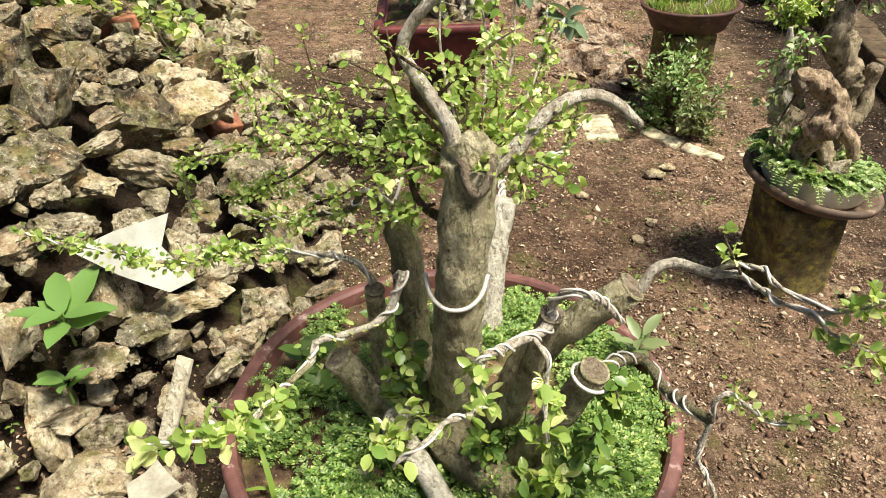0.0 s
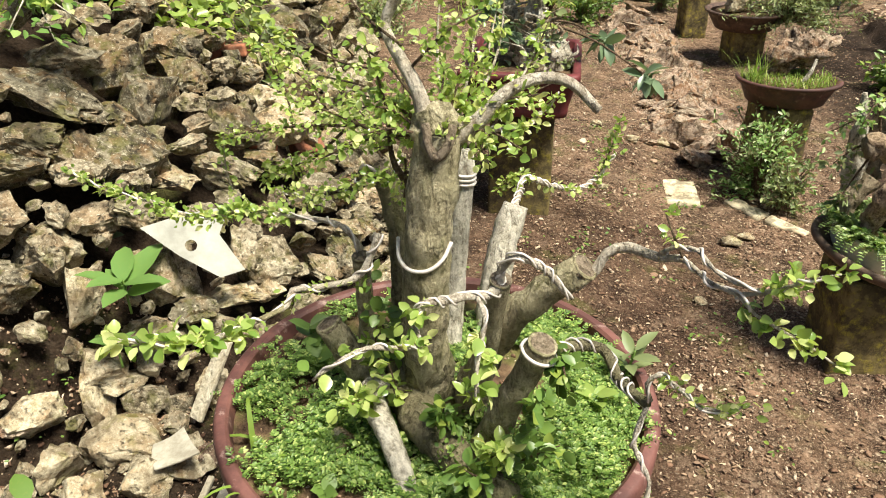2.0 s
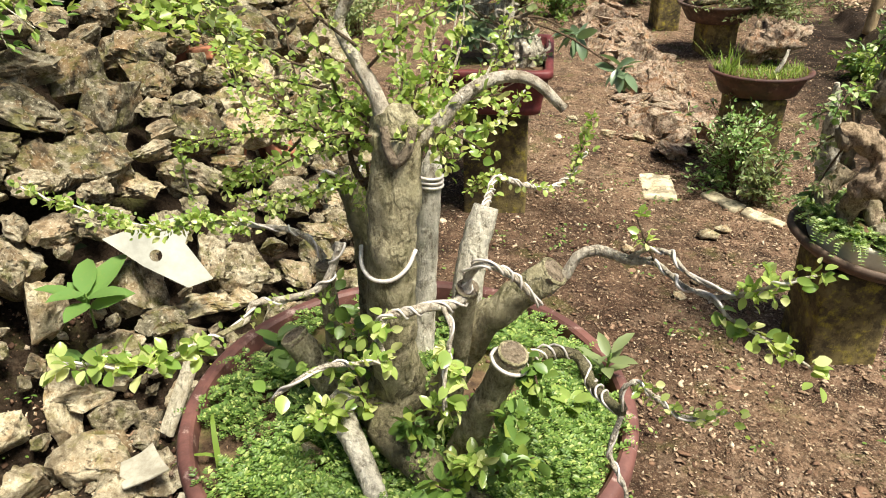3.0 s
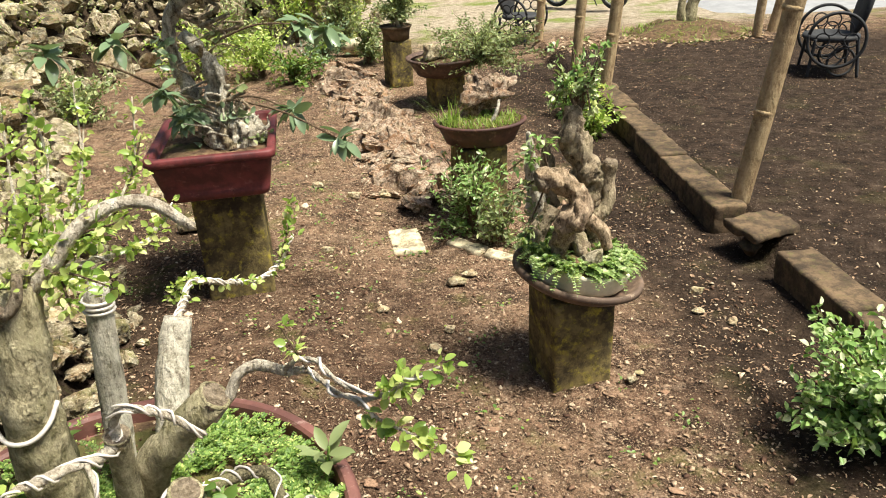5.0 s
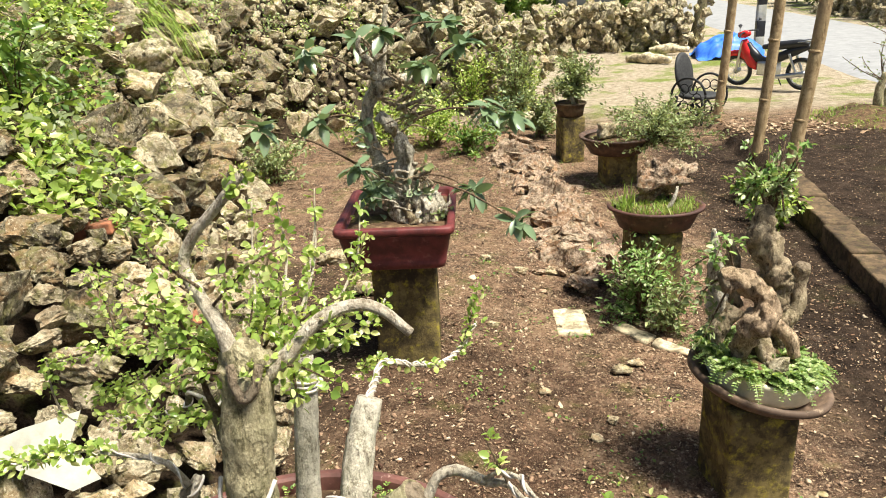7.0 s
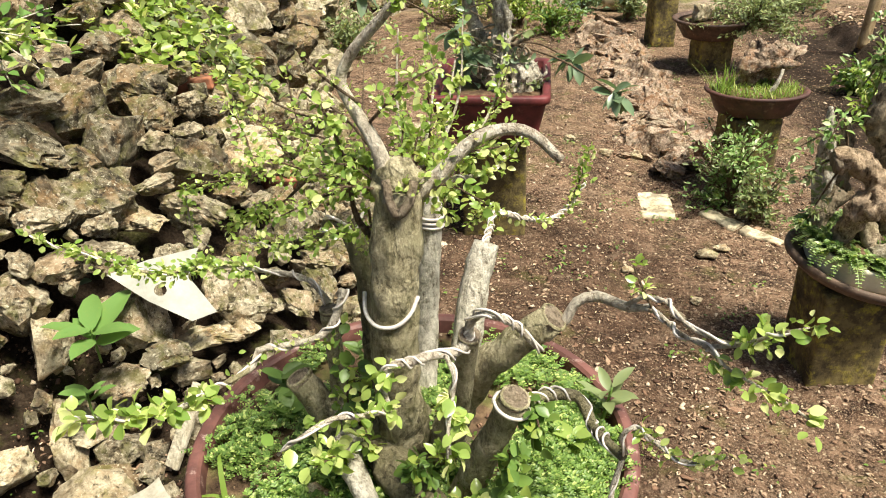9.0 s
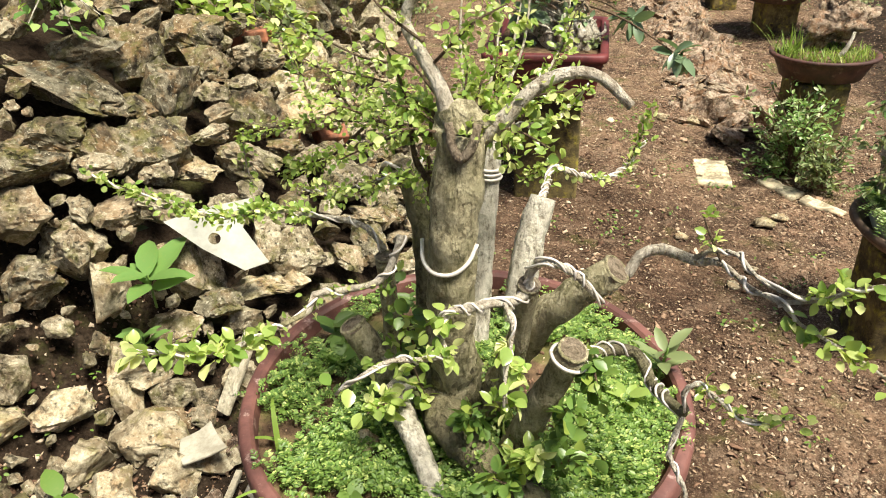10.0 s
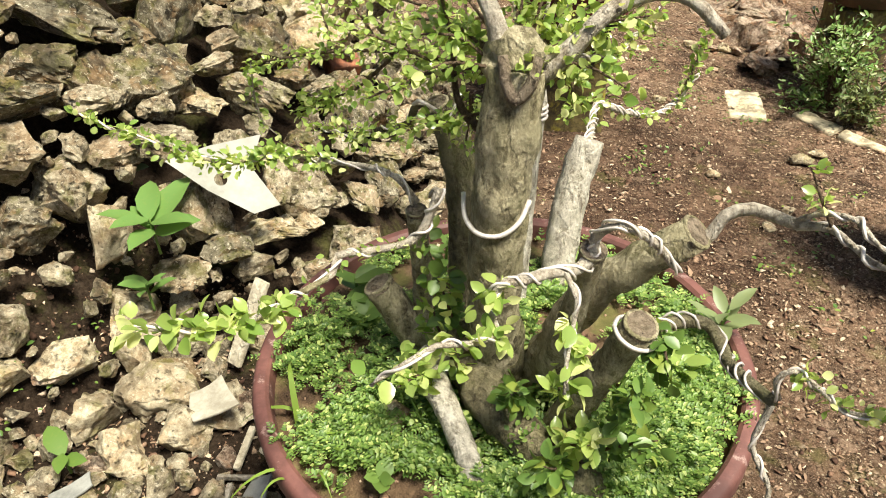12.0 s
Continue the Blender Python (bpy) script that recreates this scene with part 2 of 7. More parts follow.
def bark_mat(name, a, b_, c, green=0.4, scale=1.0):
    n = Nodes(name)
    v = n.where()
    st = n.t.nodes.new("ShaderNodeMapping")
    st.inputs["Scale"].default_value = (1.0, 1.0, 0.45)
    n.t.links.new(v, st.inputs["Vector"])
    v2 = st.outputs[0]
    big, mid, fine = n.noise(v, 11 * scale, 5, 0.6), n.noise(v2, 60 * scale, 6, 0.7), n.noise(v, 210 * scale, 5, 0.7)
    col = n.ramp(n.math("MULTIPLY_ADD", mid, 0.7, n.math("MULTIPLY", fine, 0.3)), (0.38, c), (0.50, b_), (0.62, a))
    col = n.mix(n.math("MULTIPLY", n.step(big, 0.45, 0.6), green), col, (0.17, 0.165, 0.06))
    col = n.mix(n.math("MULTIPLY", n.step(n.noise(v, 34 * scale, 4, 0.7), 0.56, 0.64), 0.6), col, a)
    col = n.mix(n.math("MULTIPLY", n.step(n.noise(v, 23 * scale, 5, 0.7), 0.43, 0.33), 0.6), col, c)
    flake = n.step(n.noise(v2, 38 * scale, 3, 0.5), 0.47, 0.53)
    col = n.mix(n.math("MULTIPLY", flake, 0.25), col, a)
    b = n.bump(flake, 0.6, 0.004, n.bump(mid, 1.0, 0.013, n.bump(fine, 0.9, 0.005)))
    return n.done(col, 0.86, b, 0.25)


BARK = bark_mat("grey_green_bark", (0.66, 0.575, 0.375), (0.37, 0.315, 0.185), (0.10, 0.08, 0.045), 0.4)
BARK_PALE = bark_mat("pale_peeling_bark", (0.84, 0.77, 0.64), (0.60, 0.535, 0.415), (0.21, 0.17, 0.12), 0.12)
# dark mossy root bark; also stands in for shade on the back trunk
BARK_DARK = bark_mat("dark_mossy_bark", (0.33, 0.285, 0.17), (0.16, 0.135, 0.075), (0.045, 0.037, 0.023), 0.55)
TWIG_PALE = bark_mat("pale_wired_twig_bark", (0.82, 0.74, 0.60), (0.60, 0.51, 0.39), (0.27, 0.21, 0.14), 0.08, 1.5)
CUT = bark_mat("weathered_cut_wood", (0.44, 0.35, 0.25), (0.29, 0.22, 0.15), (0.13, 0.095, 0.06), 0.1, 1.6)
TWIG = bark_mat("brown_twig_bark", (0.26, 0.18, 0.11), (0.14, 0.09, 0.055), (0.06, 0.035, 0.022), 0.1, 2)
DRIFT_PALE = bark_mat("bleached_gnarled_bark", (0.82, 0.76, 0.63), (0.44, 0.375, 0.275), (0.05, 0.038, 0.026), 0.15, 1.1)
DRIFT_WARM = bark_mat("warm_tan_driftwood", (0.58, 0.435, 0.295), (0.285, 0.195, 0.12), (0.045, 0.03, 0.018), 0.1, 0.9)
DRIFT = bark_mat("grey_brown_driftwood", (0.53, 0.43, 0.29), (0.23, 0.17, 0.105), (0.035, 0.025, 0.016), 0.25, 0.9)


def wire_mat():
    n = Nodes("dull_aluminium_wire")
    f = n.noise(n.where(), 150, 4)
    return n.done(n.ramp(f, (0.3, (0.58, 0.51, 0.45)), (0.7, (0.86, 0.79, 0.71))), n.math("MULTIPLY_ADD", f, 0.3, 0.35), None, 0.5, 0.35)


WIRE = wire_mat()


def leaf_mat(name, a, b_, young, through_=0.35, rough=0.42, young_share=0.35):
    n = Nodes(name)
    r = n.geo.outputs["Random Per Island"]
    col = n.mix(r, a, b_)
    pick = n.math("FRACT", n.math("MULTIPLY", r, 9.7))
    col = n.mix(n.step(pick, 1.0 - young_share, 1.0), col, young)
    f = n.noise(n.where(), 90, 3)
    col = n.mix(n.math("MULTIPLY", n.step(f, 0.5, 0.7), 0.25), col, n.mix(0.5, col, (0.3, 0.3, 0.08)))
    n.done(col, rough, None, 0.5)
    tr = n.node("ShaderNodeBsdfTranslucent")
    n.put(tr, "Color", n.mix(0.5, col, n.mix(1.0, col, (1.0, 1.0, 0.25), "MULTIPLY")))
    mx = n.node("ShaderNodeMixShader")
    n.put(mx, 0, through_)
    n.t.links.new(n.p.outputs[0], mx.inputs[1])
    n.t.links.new(tr.outputs[0], mx.inputs[2])
    n.t.links.new(mx.outputs[0], n.t.nodes["Material Output"].inputs[0])
    return n.m


LEAF = leaf_mat("young_green_leaf", (0.22, 0.35, 0.07), (0.48, 0.58, 0.16), (0.86, 0.87, 0.40), 0.48, 0.24)
LEAF_MID = leaf_mat("mid_green_leaf", (0.09, 0.17, 0.035), (0.17, 0.27, 0.05), (0.33, 0.39, 0.07), 0.3, 0.4, 0.2)
LEAF_BLUE = leaf_mat("blue_green_leaf", (0.10, 0.165, 0.085), (0.24, 0.325, 0.18), (0.48, 0.56, 0.34), 0.28, 0.3, 0.25)
LEAF_DUSTY = leaf_mat("dusty_green_leaf", (0.17, 0.22, 0.085), (0.30, 0.35, 0.16), (0.50, 0.54, 0.24), 0.35, 0.45, 0.25)
LEAF_WEED = leaf_mat("glossy_weed_leaf", (0.10, 0.20, 0.045), (0.20, 0.33, 0.09), (0.36, 0.46, 0.15), 0.3, 0.25, 0.25)
FERN_M = leaf_mat("dusty_fern_green", (0.20, 0.30, 0.09), (0.36, 0.47, 0.17), (0.58, 0.64, 0.30), 0.35, 0.45, 0.3)
WEED = leaf_mat("bright_ground_cover", (0.10, 0.19, 0.04), (0.27, 0.40, 0.09), (0.60, 0.68, 0.22), 0.42, 0.4, 0.3)
LEAF_VAR = leaf_mat("cream_variegated_leaf", (0.15, 0.28, 0.07), (0.33, 0.47, 0.15), (0.72, 0.76, 0.46), 0.35, 0.4, 0.35)
GRASS = leaf_mat("fresh_grass", (0.14, 0.25, 0.03), (0.28, 0.38, 0.06), (0.45, 0.47, 0.13), 0.35, 0.5, 0.25)
LITTER = leaf_mat("dry_leaf_litter", (0.36, 0.24, 0.15), (0.15, 0.085, 0.05), (0.58, 0.45, 0.30), 0.1, 0.8, 0.3)


def plain_mat(name, a, b_, rough=0.6, scale=20, metal=0.0, bump=0.3, spec=0.4):
    n = Nodes(name)
    f = n.noise(n.where(), scale, 6, 0.7)
    return n.done(n.ramp(f, (0.35, a), (0.65, b_)), rough, n.bump(f, bump, 0.004), spec, metal)


WHITE = plain_mat("white_plaster_board", (0.33, 0.32, 0.265), (0.52, 0.505, 0.43), 0.8, 9)
RUBBER = plain_mat("black_tyre_rubber", (0.018, 0.018, 0.02), (0.04, 0.04, 0.04), 0.7, 30)
BLACK = plain_mat("black_enamel", (0.015, 0.015, 0.017), (0.03, 0.03, 0.033), 0.35, 10)
RED = plain_mat("red_paint", (0.50, 0.02, 0.02), (0.62, 0.03, 0.03), 0.25, 6, 0, 0.05)
CHROME = plain_mat("dull_chrome", (0.45, 0.45, 0.45), (0.6, 0.6, 0.6), 0.3, 20, 1.0, 0.1)
TARP = plain_mat("blue_tarpaulin", (0.03, 0.13, 0.62), (0.06, 0.22, 0.80), 0.45, 9, 0, 0.6)
ROAD = plain_mat("sun_bleached_road", (0.21, 0.21, 0.215), (0.29, 0.29, 0.292), 0.85, 5)
PLASTIC = plain_mat("scuffed_grey_plastic", (0.62, 0.57, 0.40), (0.86, 0.80, 0.62), 0.5, 14)
GREY_TILE = plain_mat("dusty_grey_tile", (0.16, 0.16, 0.14), (0.34, 0.335, 0.295), 0.6, 16)
BAMBOO_M = bark_mat("weathered_bamboo", (0.50, 0.37, 0.21), (0.36, 0.25, 0.135), (0.19, 0.125, 0.065), 0.1, 0.35)
PALE_WOOD = bark_mat("pale_split_wood", (0.80, 0.72, 0.55), (0.62, 0.54, 0.38), (0.34, 0.27, 0.17), 0.03, 0.5)
WOOD = bark_mat("grey_weathered_wood", (0.55, 0.49, 0.40), (0.36, 0.31, 0.24), (0.16, 0.13, 0.09), 0.05, 0.8)
PALE_TILE = plain_mat("chipped_cream_tile", (0.34, 0.30, 0.22), (0.62, 0.57, 0.45), 0.7, 16)
TANK = plain_mat("dark_grey_plastic_tub", (0.05, 0.055, 0.06), (0.085, 0.09, 0.095), 0.5, 5)

# ---- building helpers ----
rng = np.random.RandomState(7)
ORIGIN = {}


def thing(name, at, label, category, group="", kind=""):
    ob = new(name)
    ob.empty_display_size = 0.05
    ob.location = at
    ORIGIN[ob] = Vector(at)
    return tagged(ob, label, category, group, kind)


def mesh_of(name, verts, faces, mat, smooth=True):
    me = bpy.data.meshes.new(name)
    me.from_pydata([tuple(v) for v in verts], [], [tuple(f) for f in faces])
    if smooth:
        me.shade_smooth()
    if smooth == "sharp":
        me.set_sharp_from_angle(angle=radians(32))
    me.materials.append(mat)
    return me


def part(name, vf, mat, parent, label="", smooth=True):
    """One mesh object, given in world metres, under a thing or a part."""
    o = ORIGIN[parent]
    v = np.asarray(vf[0], dtype=float) - np.array(o)
    ob = new(name, mesh_of(name, v, vf[1], mat, smooth))
    ob.parent = parent
    ORIGIN[ob] = o
    return tagged(ob, label)


def structure(name, vf, mat, label, category, kind="structure", smooth=True):
    ob = new(name, mesh_of(name, vf[0], vf[1], mat, smooth))
    ORIGIN[ob] = Vector((0, 0, 0))
    return tagged(ob, label, category, "", kind)


class Build:
    def __init__(self):
        self.v, self.f, self.n = [], [], 0

    def add(self, verts, faces):
        self.v.append(np.asarray(verts, dtype=float))
        self.f.extend([tuple(i + self.n for i in f) for f in faces])
        self.n += len(verts)
        return self

    def out(self):
        return (np.vstack(self.v) if self.v else np.zeros((0, 3))), self.f


def spline(pts, step=0.02):
    """Catmull-Rom through the points; returns positions and the parameter from 0 to 1."""
    p = np.asarray(pts, dtype=float)
    if len(p) == 2:
        p = np.vstack([p[0], (p[0] + p[1]) / 2, p[1]])
    q = np.vstack([2 * p[0] - p[1], p, 2 * p[-1] - p[-2]])
    out, par, k = [], [], len(p) - 1
    for i in range(k):
        a, b, c, d = q[i:i + 4]
        n = max(2, int(np.linalg.norm(c - b) / step))
        for t in np.linspace(0, 1, n, endpoint=(i == k - 1)):
            out.append(0.5 * (2 * b + (c - a) * t + (2 * a - 5 * b + 4 * c - d) * t * t + (3 * b - a - 3 * c + d) * t ** 3))
            par.append((i + t) / k)
    return np.array(out), np.array(par)


def frames(path):
    t = np.gradient(path, axis=0)
    t /= np.linalg.norm(t, axis=1)[:, None] + 1e-9
    a = np.cross(t[0], (0.31, 0.2, 0.93))
    a /= np.linalg.norm(a)
    A = []
    for d in t:
        a = a - d * np.dot(a, d)
        a /= np.linalg.norm(a)
        A.append(a)
    A = np.array(A)
    return t, A, np.cross(t, A)


def tube(pts, radii, sides=8, step=0.02, lumps=0.0, freq=25.0, cap=True):
    """A tapering limb along a spline, with uneven girth."""
    path, par = spline(pts, step)
    r = np.interp(par, np.linspace(0, 1, len(radii)), radii)
    t, a, b = frames(path)
    ang = np.linspace(0, 2 * math.pi, sides, endpoint=False)
    V = []
    for i in range(len(path)):
        for w in ang:
            d = a[i] * math.cos(w) + b[i] * math.sin(w)
            p = path[i] + d * r[i]
            if lumps:
                p = path[i] + d * r[i] * (1 + lumps * (noise.noise(Vector(p * freq)) + 0.5 * noise.noise(Vector(p * freq * 2.7))))
            V.append(p)
    n = len(path)
    F = [(i * sides + j, i * sides + (j + 1) % sides, (i + 1) * sides + (j + 1) % sides, (i + 1) * sides + j) for i in range(n - 1) for j in range(sides)]
    if cap:
        F += [tuple(range(sides))[::-1], tuple((n - 1) * sides + j for j in range(sides))]
    return np.array(V), F


def coil(pts, radii, wire=0.0018, pitch=0.03, phase=0.0, sides=5):
    """A wire wound round a branch."""
    path, par = spline(pts, 0.004)
    r = np.interp(par, np.linspace(0, 1, len(radii)), radii) + wire * 0.7
    t, a, b = frames(path)
    s = np.concatenate([[0], np.cumsum(np.linalg.norm(np.diff(path, axis=0), axis=1))])
    w = phase + s / pitch * 2 * math.pi + 1.3 * np.sin(s * 55 + phase * 3) + 0.8 * np.sin(s * 23)
    r = r * (1 + 0.25 * np.sin(s * 90 + phase))
    P = path + a * (np.cos(w) * r)[:, None] + b * (np.sin(w) * r)[:, None]
    return tube(P[::2], [wire], sides, 0.006)


LEAF6 = np.array([(0, 0, 0), (-0.30, 0.28, 0.09), (-0.31, 0.66, 0.07), (0, 1, -0.12), (0.31, 0.66, 0.07), (0.30, 0.28, 0.09)])
LEAF6_F = [(0, 3, 2, 1), (0, 5, 4, 3)]


# a rounder leaf, folded along its midrib
LEAF_ROUND = np.array([(0, 0, 0), (-0.20, 0.14, 0.05), (-0.34, 0.40, 0.09), (-0.30, 0.68, 0.06), (-0.13, 0.91, -0.03), (0, 1, -0.10), (0.13, 0.91, -0.03), (0.30, 0.68, 0.06), (0.34, 0.40, 0.09), (0.20, 0.14, 0.05), (0, 0.40, 0.0), (0, 0.68, -0.02)])
LEAF_ROUND_F = [(0, 10, 2, 1), (10, 11, 3, 2), (11, 5, 4, 3), (0, 9, 8, 10), (10, 8, 7, 11), (11, 7, 6, 5)]


def leaf_at(build, at, way, normal, size, width=1.0, shape=LEAF6, faces=LEAF6_F):
    y = way / (np.linalg.norm(way) + 1e-9)
    x = np.cross(y, normal)
    x /= np.linalg.norm(x) + 1e-9
    z = np.cross(x, y)
    build.add(at + size * (shape[:, :1] * x * width + shape[:, 1:2] * y + shape[:, 2:] * z), faces)


def unit():
    v = rng.normal(size=3)
    return v / np.linalg.norm(v)


def foliage(pts, count, size, spread=0.03, start=0.0, width=1.0, up=0.7, bunch=2, form=(LEAF6, LEAF6_F)):
    """Leaves in small bunches along a twig."""
    path, par = spline(pts, 0.01)
    ok = np.where(par >= start)[0]
    t, a, b = frames(path)
    B = Build()
    for _ in range(count):
        i = rng.choice(ok)
        out = unit() * (1, 1, 0.6)
        root = path[i] + out * spread * rng.rand() * 0.7
        for _ in range(bunch):
            w = out + 0.8 * unit() + 0.35 * t[i]
            leaf_at(B, root + unit() * spread * 0.3, w, np.array((0, 0, up)) + 0.6 * unit(), size * rng.uniform(0.6, 1.25), width * rng.uniform(0.8, 1.2), *form)
    return B.out()


def revolve(profile, at, sides=48, closed=False):
    """A turned body from (radius, height) pairs."""
    V = [(at[0] + r * math.cos(2 * math.pi * j / sides), at[1] + r * math.sin(2 * math.pi * j / sides), at[2] + z) for r, z in profile for j in range(sides)]
    n = len(profile)
    F = [(i * sides + j, i * sides + (j + 1) % sides, (i + 1) * sides + (j + 1) % sides, (i + 1) * sides + j) for i in range(n - 1 + closed) for j in range(sides)]
    F = [tuple(k % (n * sides) for k in f) for f in F]
    if not closed:
        F += [tuple(range(sides))[::-1], tuple((n - 1) * sides + j for j in range(sides))]
    return np.array(V), F


def block(size, at=(0, 0, 0), rz=0.0, bevel=0.01, rough=0.0, cuts=1, tilt=(0.0, 0.0), taper=1.0):
    """A bevelled box with worn faces; at is the middle of its foot."""
    bm = bmesh.new()
    bmesh.ops.create_cube(bm, size=1.0)
    for v in bm.verts:
        k = taper if v.co.z > 0 else 1.0
        v.co = Vector((v.co.x * size[0] * k, v.co.y * size[1] * k, (v.co.z + 0.5) * size[2]))
    if bevel:
        bmesh.ops.bevel(bm, geom=bm.edges[:], offset=bevel, segments=2, affect="EDGES", profile=0.6)
    if cuts > 1:
        bmesh.ops.subdivide_edges(bm, edges=[e for e in bm.edges if e.calc_length() > max(size) / cuts], cuts=cuts, use_grid_fill=True)
    m = Matrix.Translation(at) @ Euler((tilt[0], tilt[1], rz)).to_matrix().to_4x4()
    V, F = [], []
    bm.verts.index_update()
    for v in bm.verts:
        p = m @ v.co
        if rough:
            p = p + Vector(noise.noise_vector(p * 14)) * rough + Vector(noise.noise_vector(p * 45)) * rough * 0.4
        V.append(tuple(p))
    F = [tuple(v.index for v in f.verts) for f in bm.faces]
    bm.free()
    return np.array(V), F


def rock_shape(seed, cuts=4, rough=0.05, points=13, flat=(1, 0.85, 0.7)):
    """A broken stone: a hull of scattered corners, its faces split and weathered."""
    r = np.random.RandomState(seed)
    bm = bmesh.new()
    for _ in range(points):
        d = r.normal(size=3)
        d /= np.linalg.norm(d)
        bm.verts.new(Vector(d * r.uniform(0.78, 1.12)))
    bmesh.ops.convex_hull(bm, input=bm.verts[:])
    bmesh.ops.delete(bm, geom=[v for v in bm.verts if not v.link_faces], context="VERTS")
    if cuts:
        long_ = [e for e in bm.edges if e.calc_length() > 0.45]
        bmesh.ops.subdivide_edges(bm, edges=long_, cuts=cuts, use_grid_fill=True)
        bmesh.ops.triangulate(bm, faces=bm.faces[:])
        bmesh.ops.recalc_face_normals(bm, faces=bm.faces[:])
    off = Vector((seed * 3.1, 1.7, 0))
    moved = []
    for v in bm.verts:
        s = v.co * 1.5 + off
        h = 1.7 * noise.noise(s) + 1.5 * noise.noise(s * 2.6) + 0.95 * noise.noise(s * 5.5) + 0.45 * noise.noise(s * 11)
        h -= 2.6 * max(0.0, noise.noise(s * 2.1 + Vector((5, 5, 5))) - 0.22)
        moved.append(v.co + v.co.normalized() * h * rough)
    bm.verts.index_update()
    F = [tuple(v.index for v in f.verts) for f in bm.faces]
    bm.free()
    return np.array([tuple(m) for m in moved]) * flat, F


# ---- ground ----
EDGE_Y = (-60, 0.0, 0.9, 1.25, 1.5, 2.0, 3.0, 4.0, 5.8, 7.2, 8.6, 10.0, 12.0, 16.0, 60)
EDGE_X = (-1.1, -1.05, -0.95, -0.72, -0.42, -0.36, -0.60, -1.22, -1.98, -2.38, -2.2, -1.1, 0.1, 0.2, -2.0)
SLOPE_D = (-1.0, 0.0, 0.12, 0.28, 0.5, 0.8, 1.2, 1.7, 3.0, 60)
SLOPE_Z = (0.0, 0.0, 0.20, 0.46, 0.70, 0.95, 1.32, 1.62, 1.85, 2.6)


def edge_x(y):
    return float(np.interp(y, EDGE_Y, EDGE_X))


def ground_z(x, y):
    d = (edge_x(y) - x) * (1.0 + 1.0 * min(1.0, max(0.0, (y - 3.5) / 1.5)) * min(1.0, max(0.0, (9.0 - y) / 1.5)))
    z = float(np.interp(d, SLOPE_D, SLOPE_Z)) if d > 0 else 0.0
    # low apron of loose stones in front of the wall
    ap = min(1.0, max(0.0, (-0.22 - x) / 0.4)) * min(1.0, max(0.0, (1.75 - y) / 0.35))
    z = max(z, 0.22 * ap * ap * (3 - 2 * ap))
    # the path rises softly towards the bank
    if x < 0.75 and 1.7 < y < 5.0:
        a, b = min(1.0, (0.75 - x) / 0.6), min(1.0, (y - 1.7) / 0.7, (5.0 - y) / 1.0)
        z = max(z, 0.11 * a * a * (3 - 2 * a) * b * b * (3 - 2 * b))
    # level terrace behind the kerb, falling away to the road
    if x > 2.42:
        z = max(z, 0.12 * min(1.0, (x - 2.42) / 0.05 + 0.2) * min(1.0, max(0.0, (10.5 - y) / 2.5)))
    far = math.hypot(x - 0.5, y - 2)
    if far < 30:
        p = Vector((x, y, 0))
        z += 0.018 * noise.noise(p * 2.3) + 0.008 * noise.noise(p * 9)
        if x < 2.1 and y < 9:
            z += 0.006 * noise.noise(p * 27)
    return z


def hollow(x, y):
    """How far the earth lies below the faces of the stones stacked on it."""
    d = edge_x(y) - x
    deep = 0.20 * min(1.0, max(0.0, (d - 0.22) / 0.2)) * min(1.0, max(0.0, (y - 1.2) / 0.2)) * min(1.0, max(0.0, (4.5 - y) / 1.0))
    return 0.09 * min(1.0, max(0.0, (d - 0.05) / 0.2)) + deep


def lines(spots):
    return np.unique(np.round(np.concatenate([np.arange(a, b, s) for a, b, s in spots]), 4))


gx = lines([(-300, -30, 30), (-30, -6, 2.0), (-6, -2.6, 0.25), (-2.6, 2.6, 0.045), (2.6, 6, 0.2), (6, 30, 2), (30, 301, 30)])
gy = lines([(-300, -20, 40), (-20, -1, 1.5), (-1, 5.5, 0.045), (5.5, 12, 0.13), (12, 32, 1), (32, 60, 4), (60, 401, 40)])
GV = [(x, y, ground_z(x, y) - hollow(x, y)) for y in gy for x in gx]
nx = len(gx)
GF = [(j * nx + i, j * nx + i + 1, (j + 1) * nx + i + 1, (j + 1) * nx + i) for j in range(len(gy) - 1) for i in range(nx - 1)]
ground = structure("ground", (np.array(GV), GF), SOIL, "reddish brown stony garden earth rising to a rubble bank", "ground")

rv = [(x, y, 0.045 - 0.10 * abs((x - 6.97) / 1.95) ** 6) for y in np.arange(-40, 120, 4.0) for x in np.linspace(5.02, 8.92, 15)]
rf = [(j * 15 + i, j * 15 + i + 1, (j + 1) * 15 + i + 1, (j + 1) * 15 + i) for j in range(39) for i in range(14)]
road = structure("road", (np.array(rv), rf), ROAD, "pale sun-bleached asphalt road beyond the verge", "road")

# ---- main potted bonsai ----
POT = np.array((0.104, 1.0, 0.0))
POT_R, RIM_Z = 0.415, 0.722


def square_pedestal(at, width, height, rz, label):
    t = thing("pedestal", at, label, "pedestal", "concrete pot pedestals")
    part("shaft", block((width, width, height), at, rz, 0.012, 0.004, 6), PEDESTAL, t)
    return t


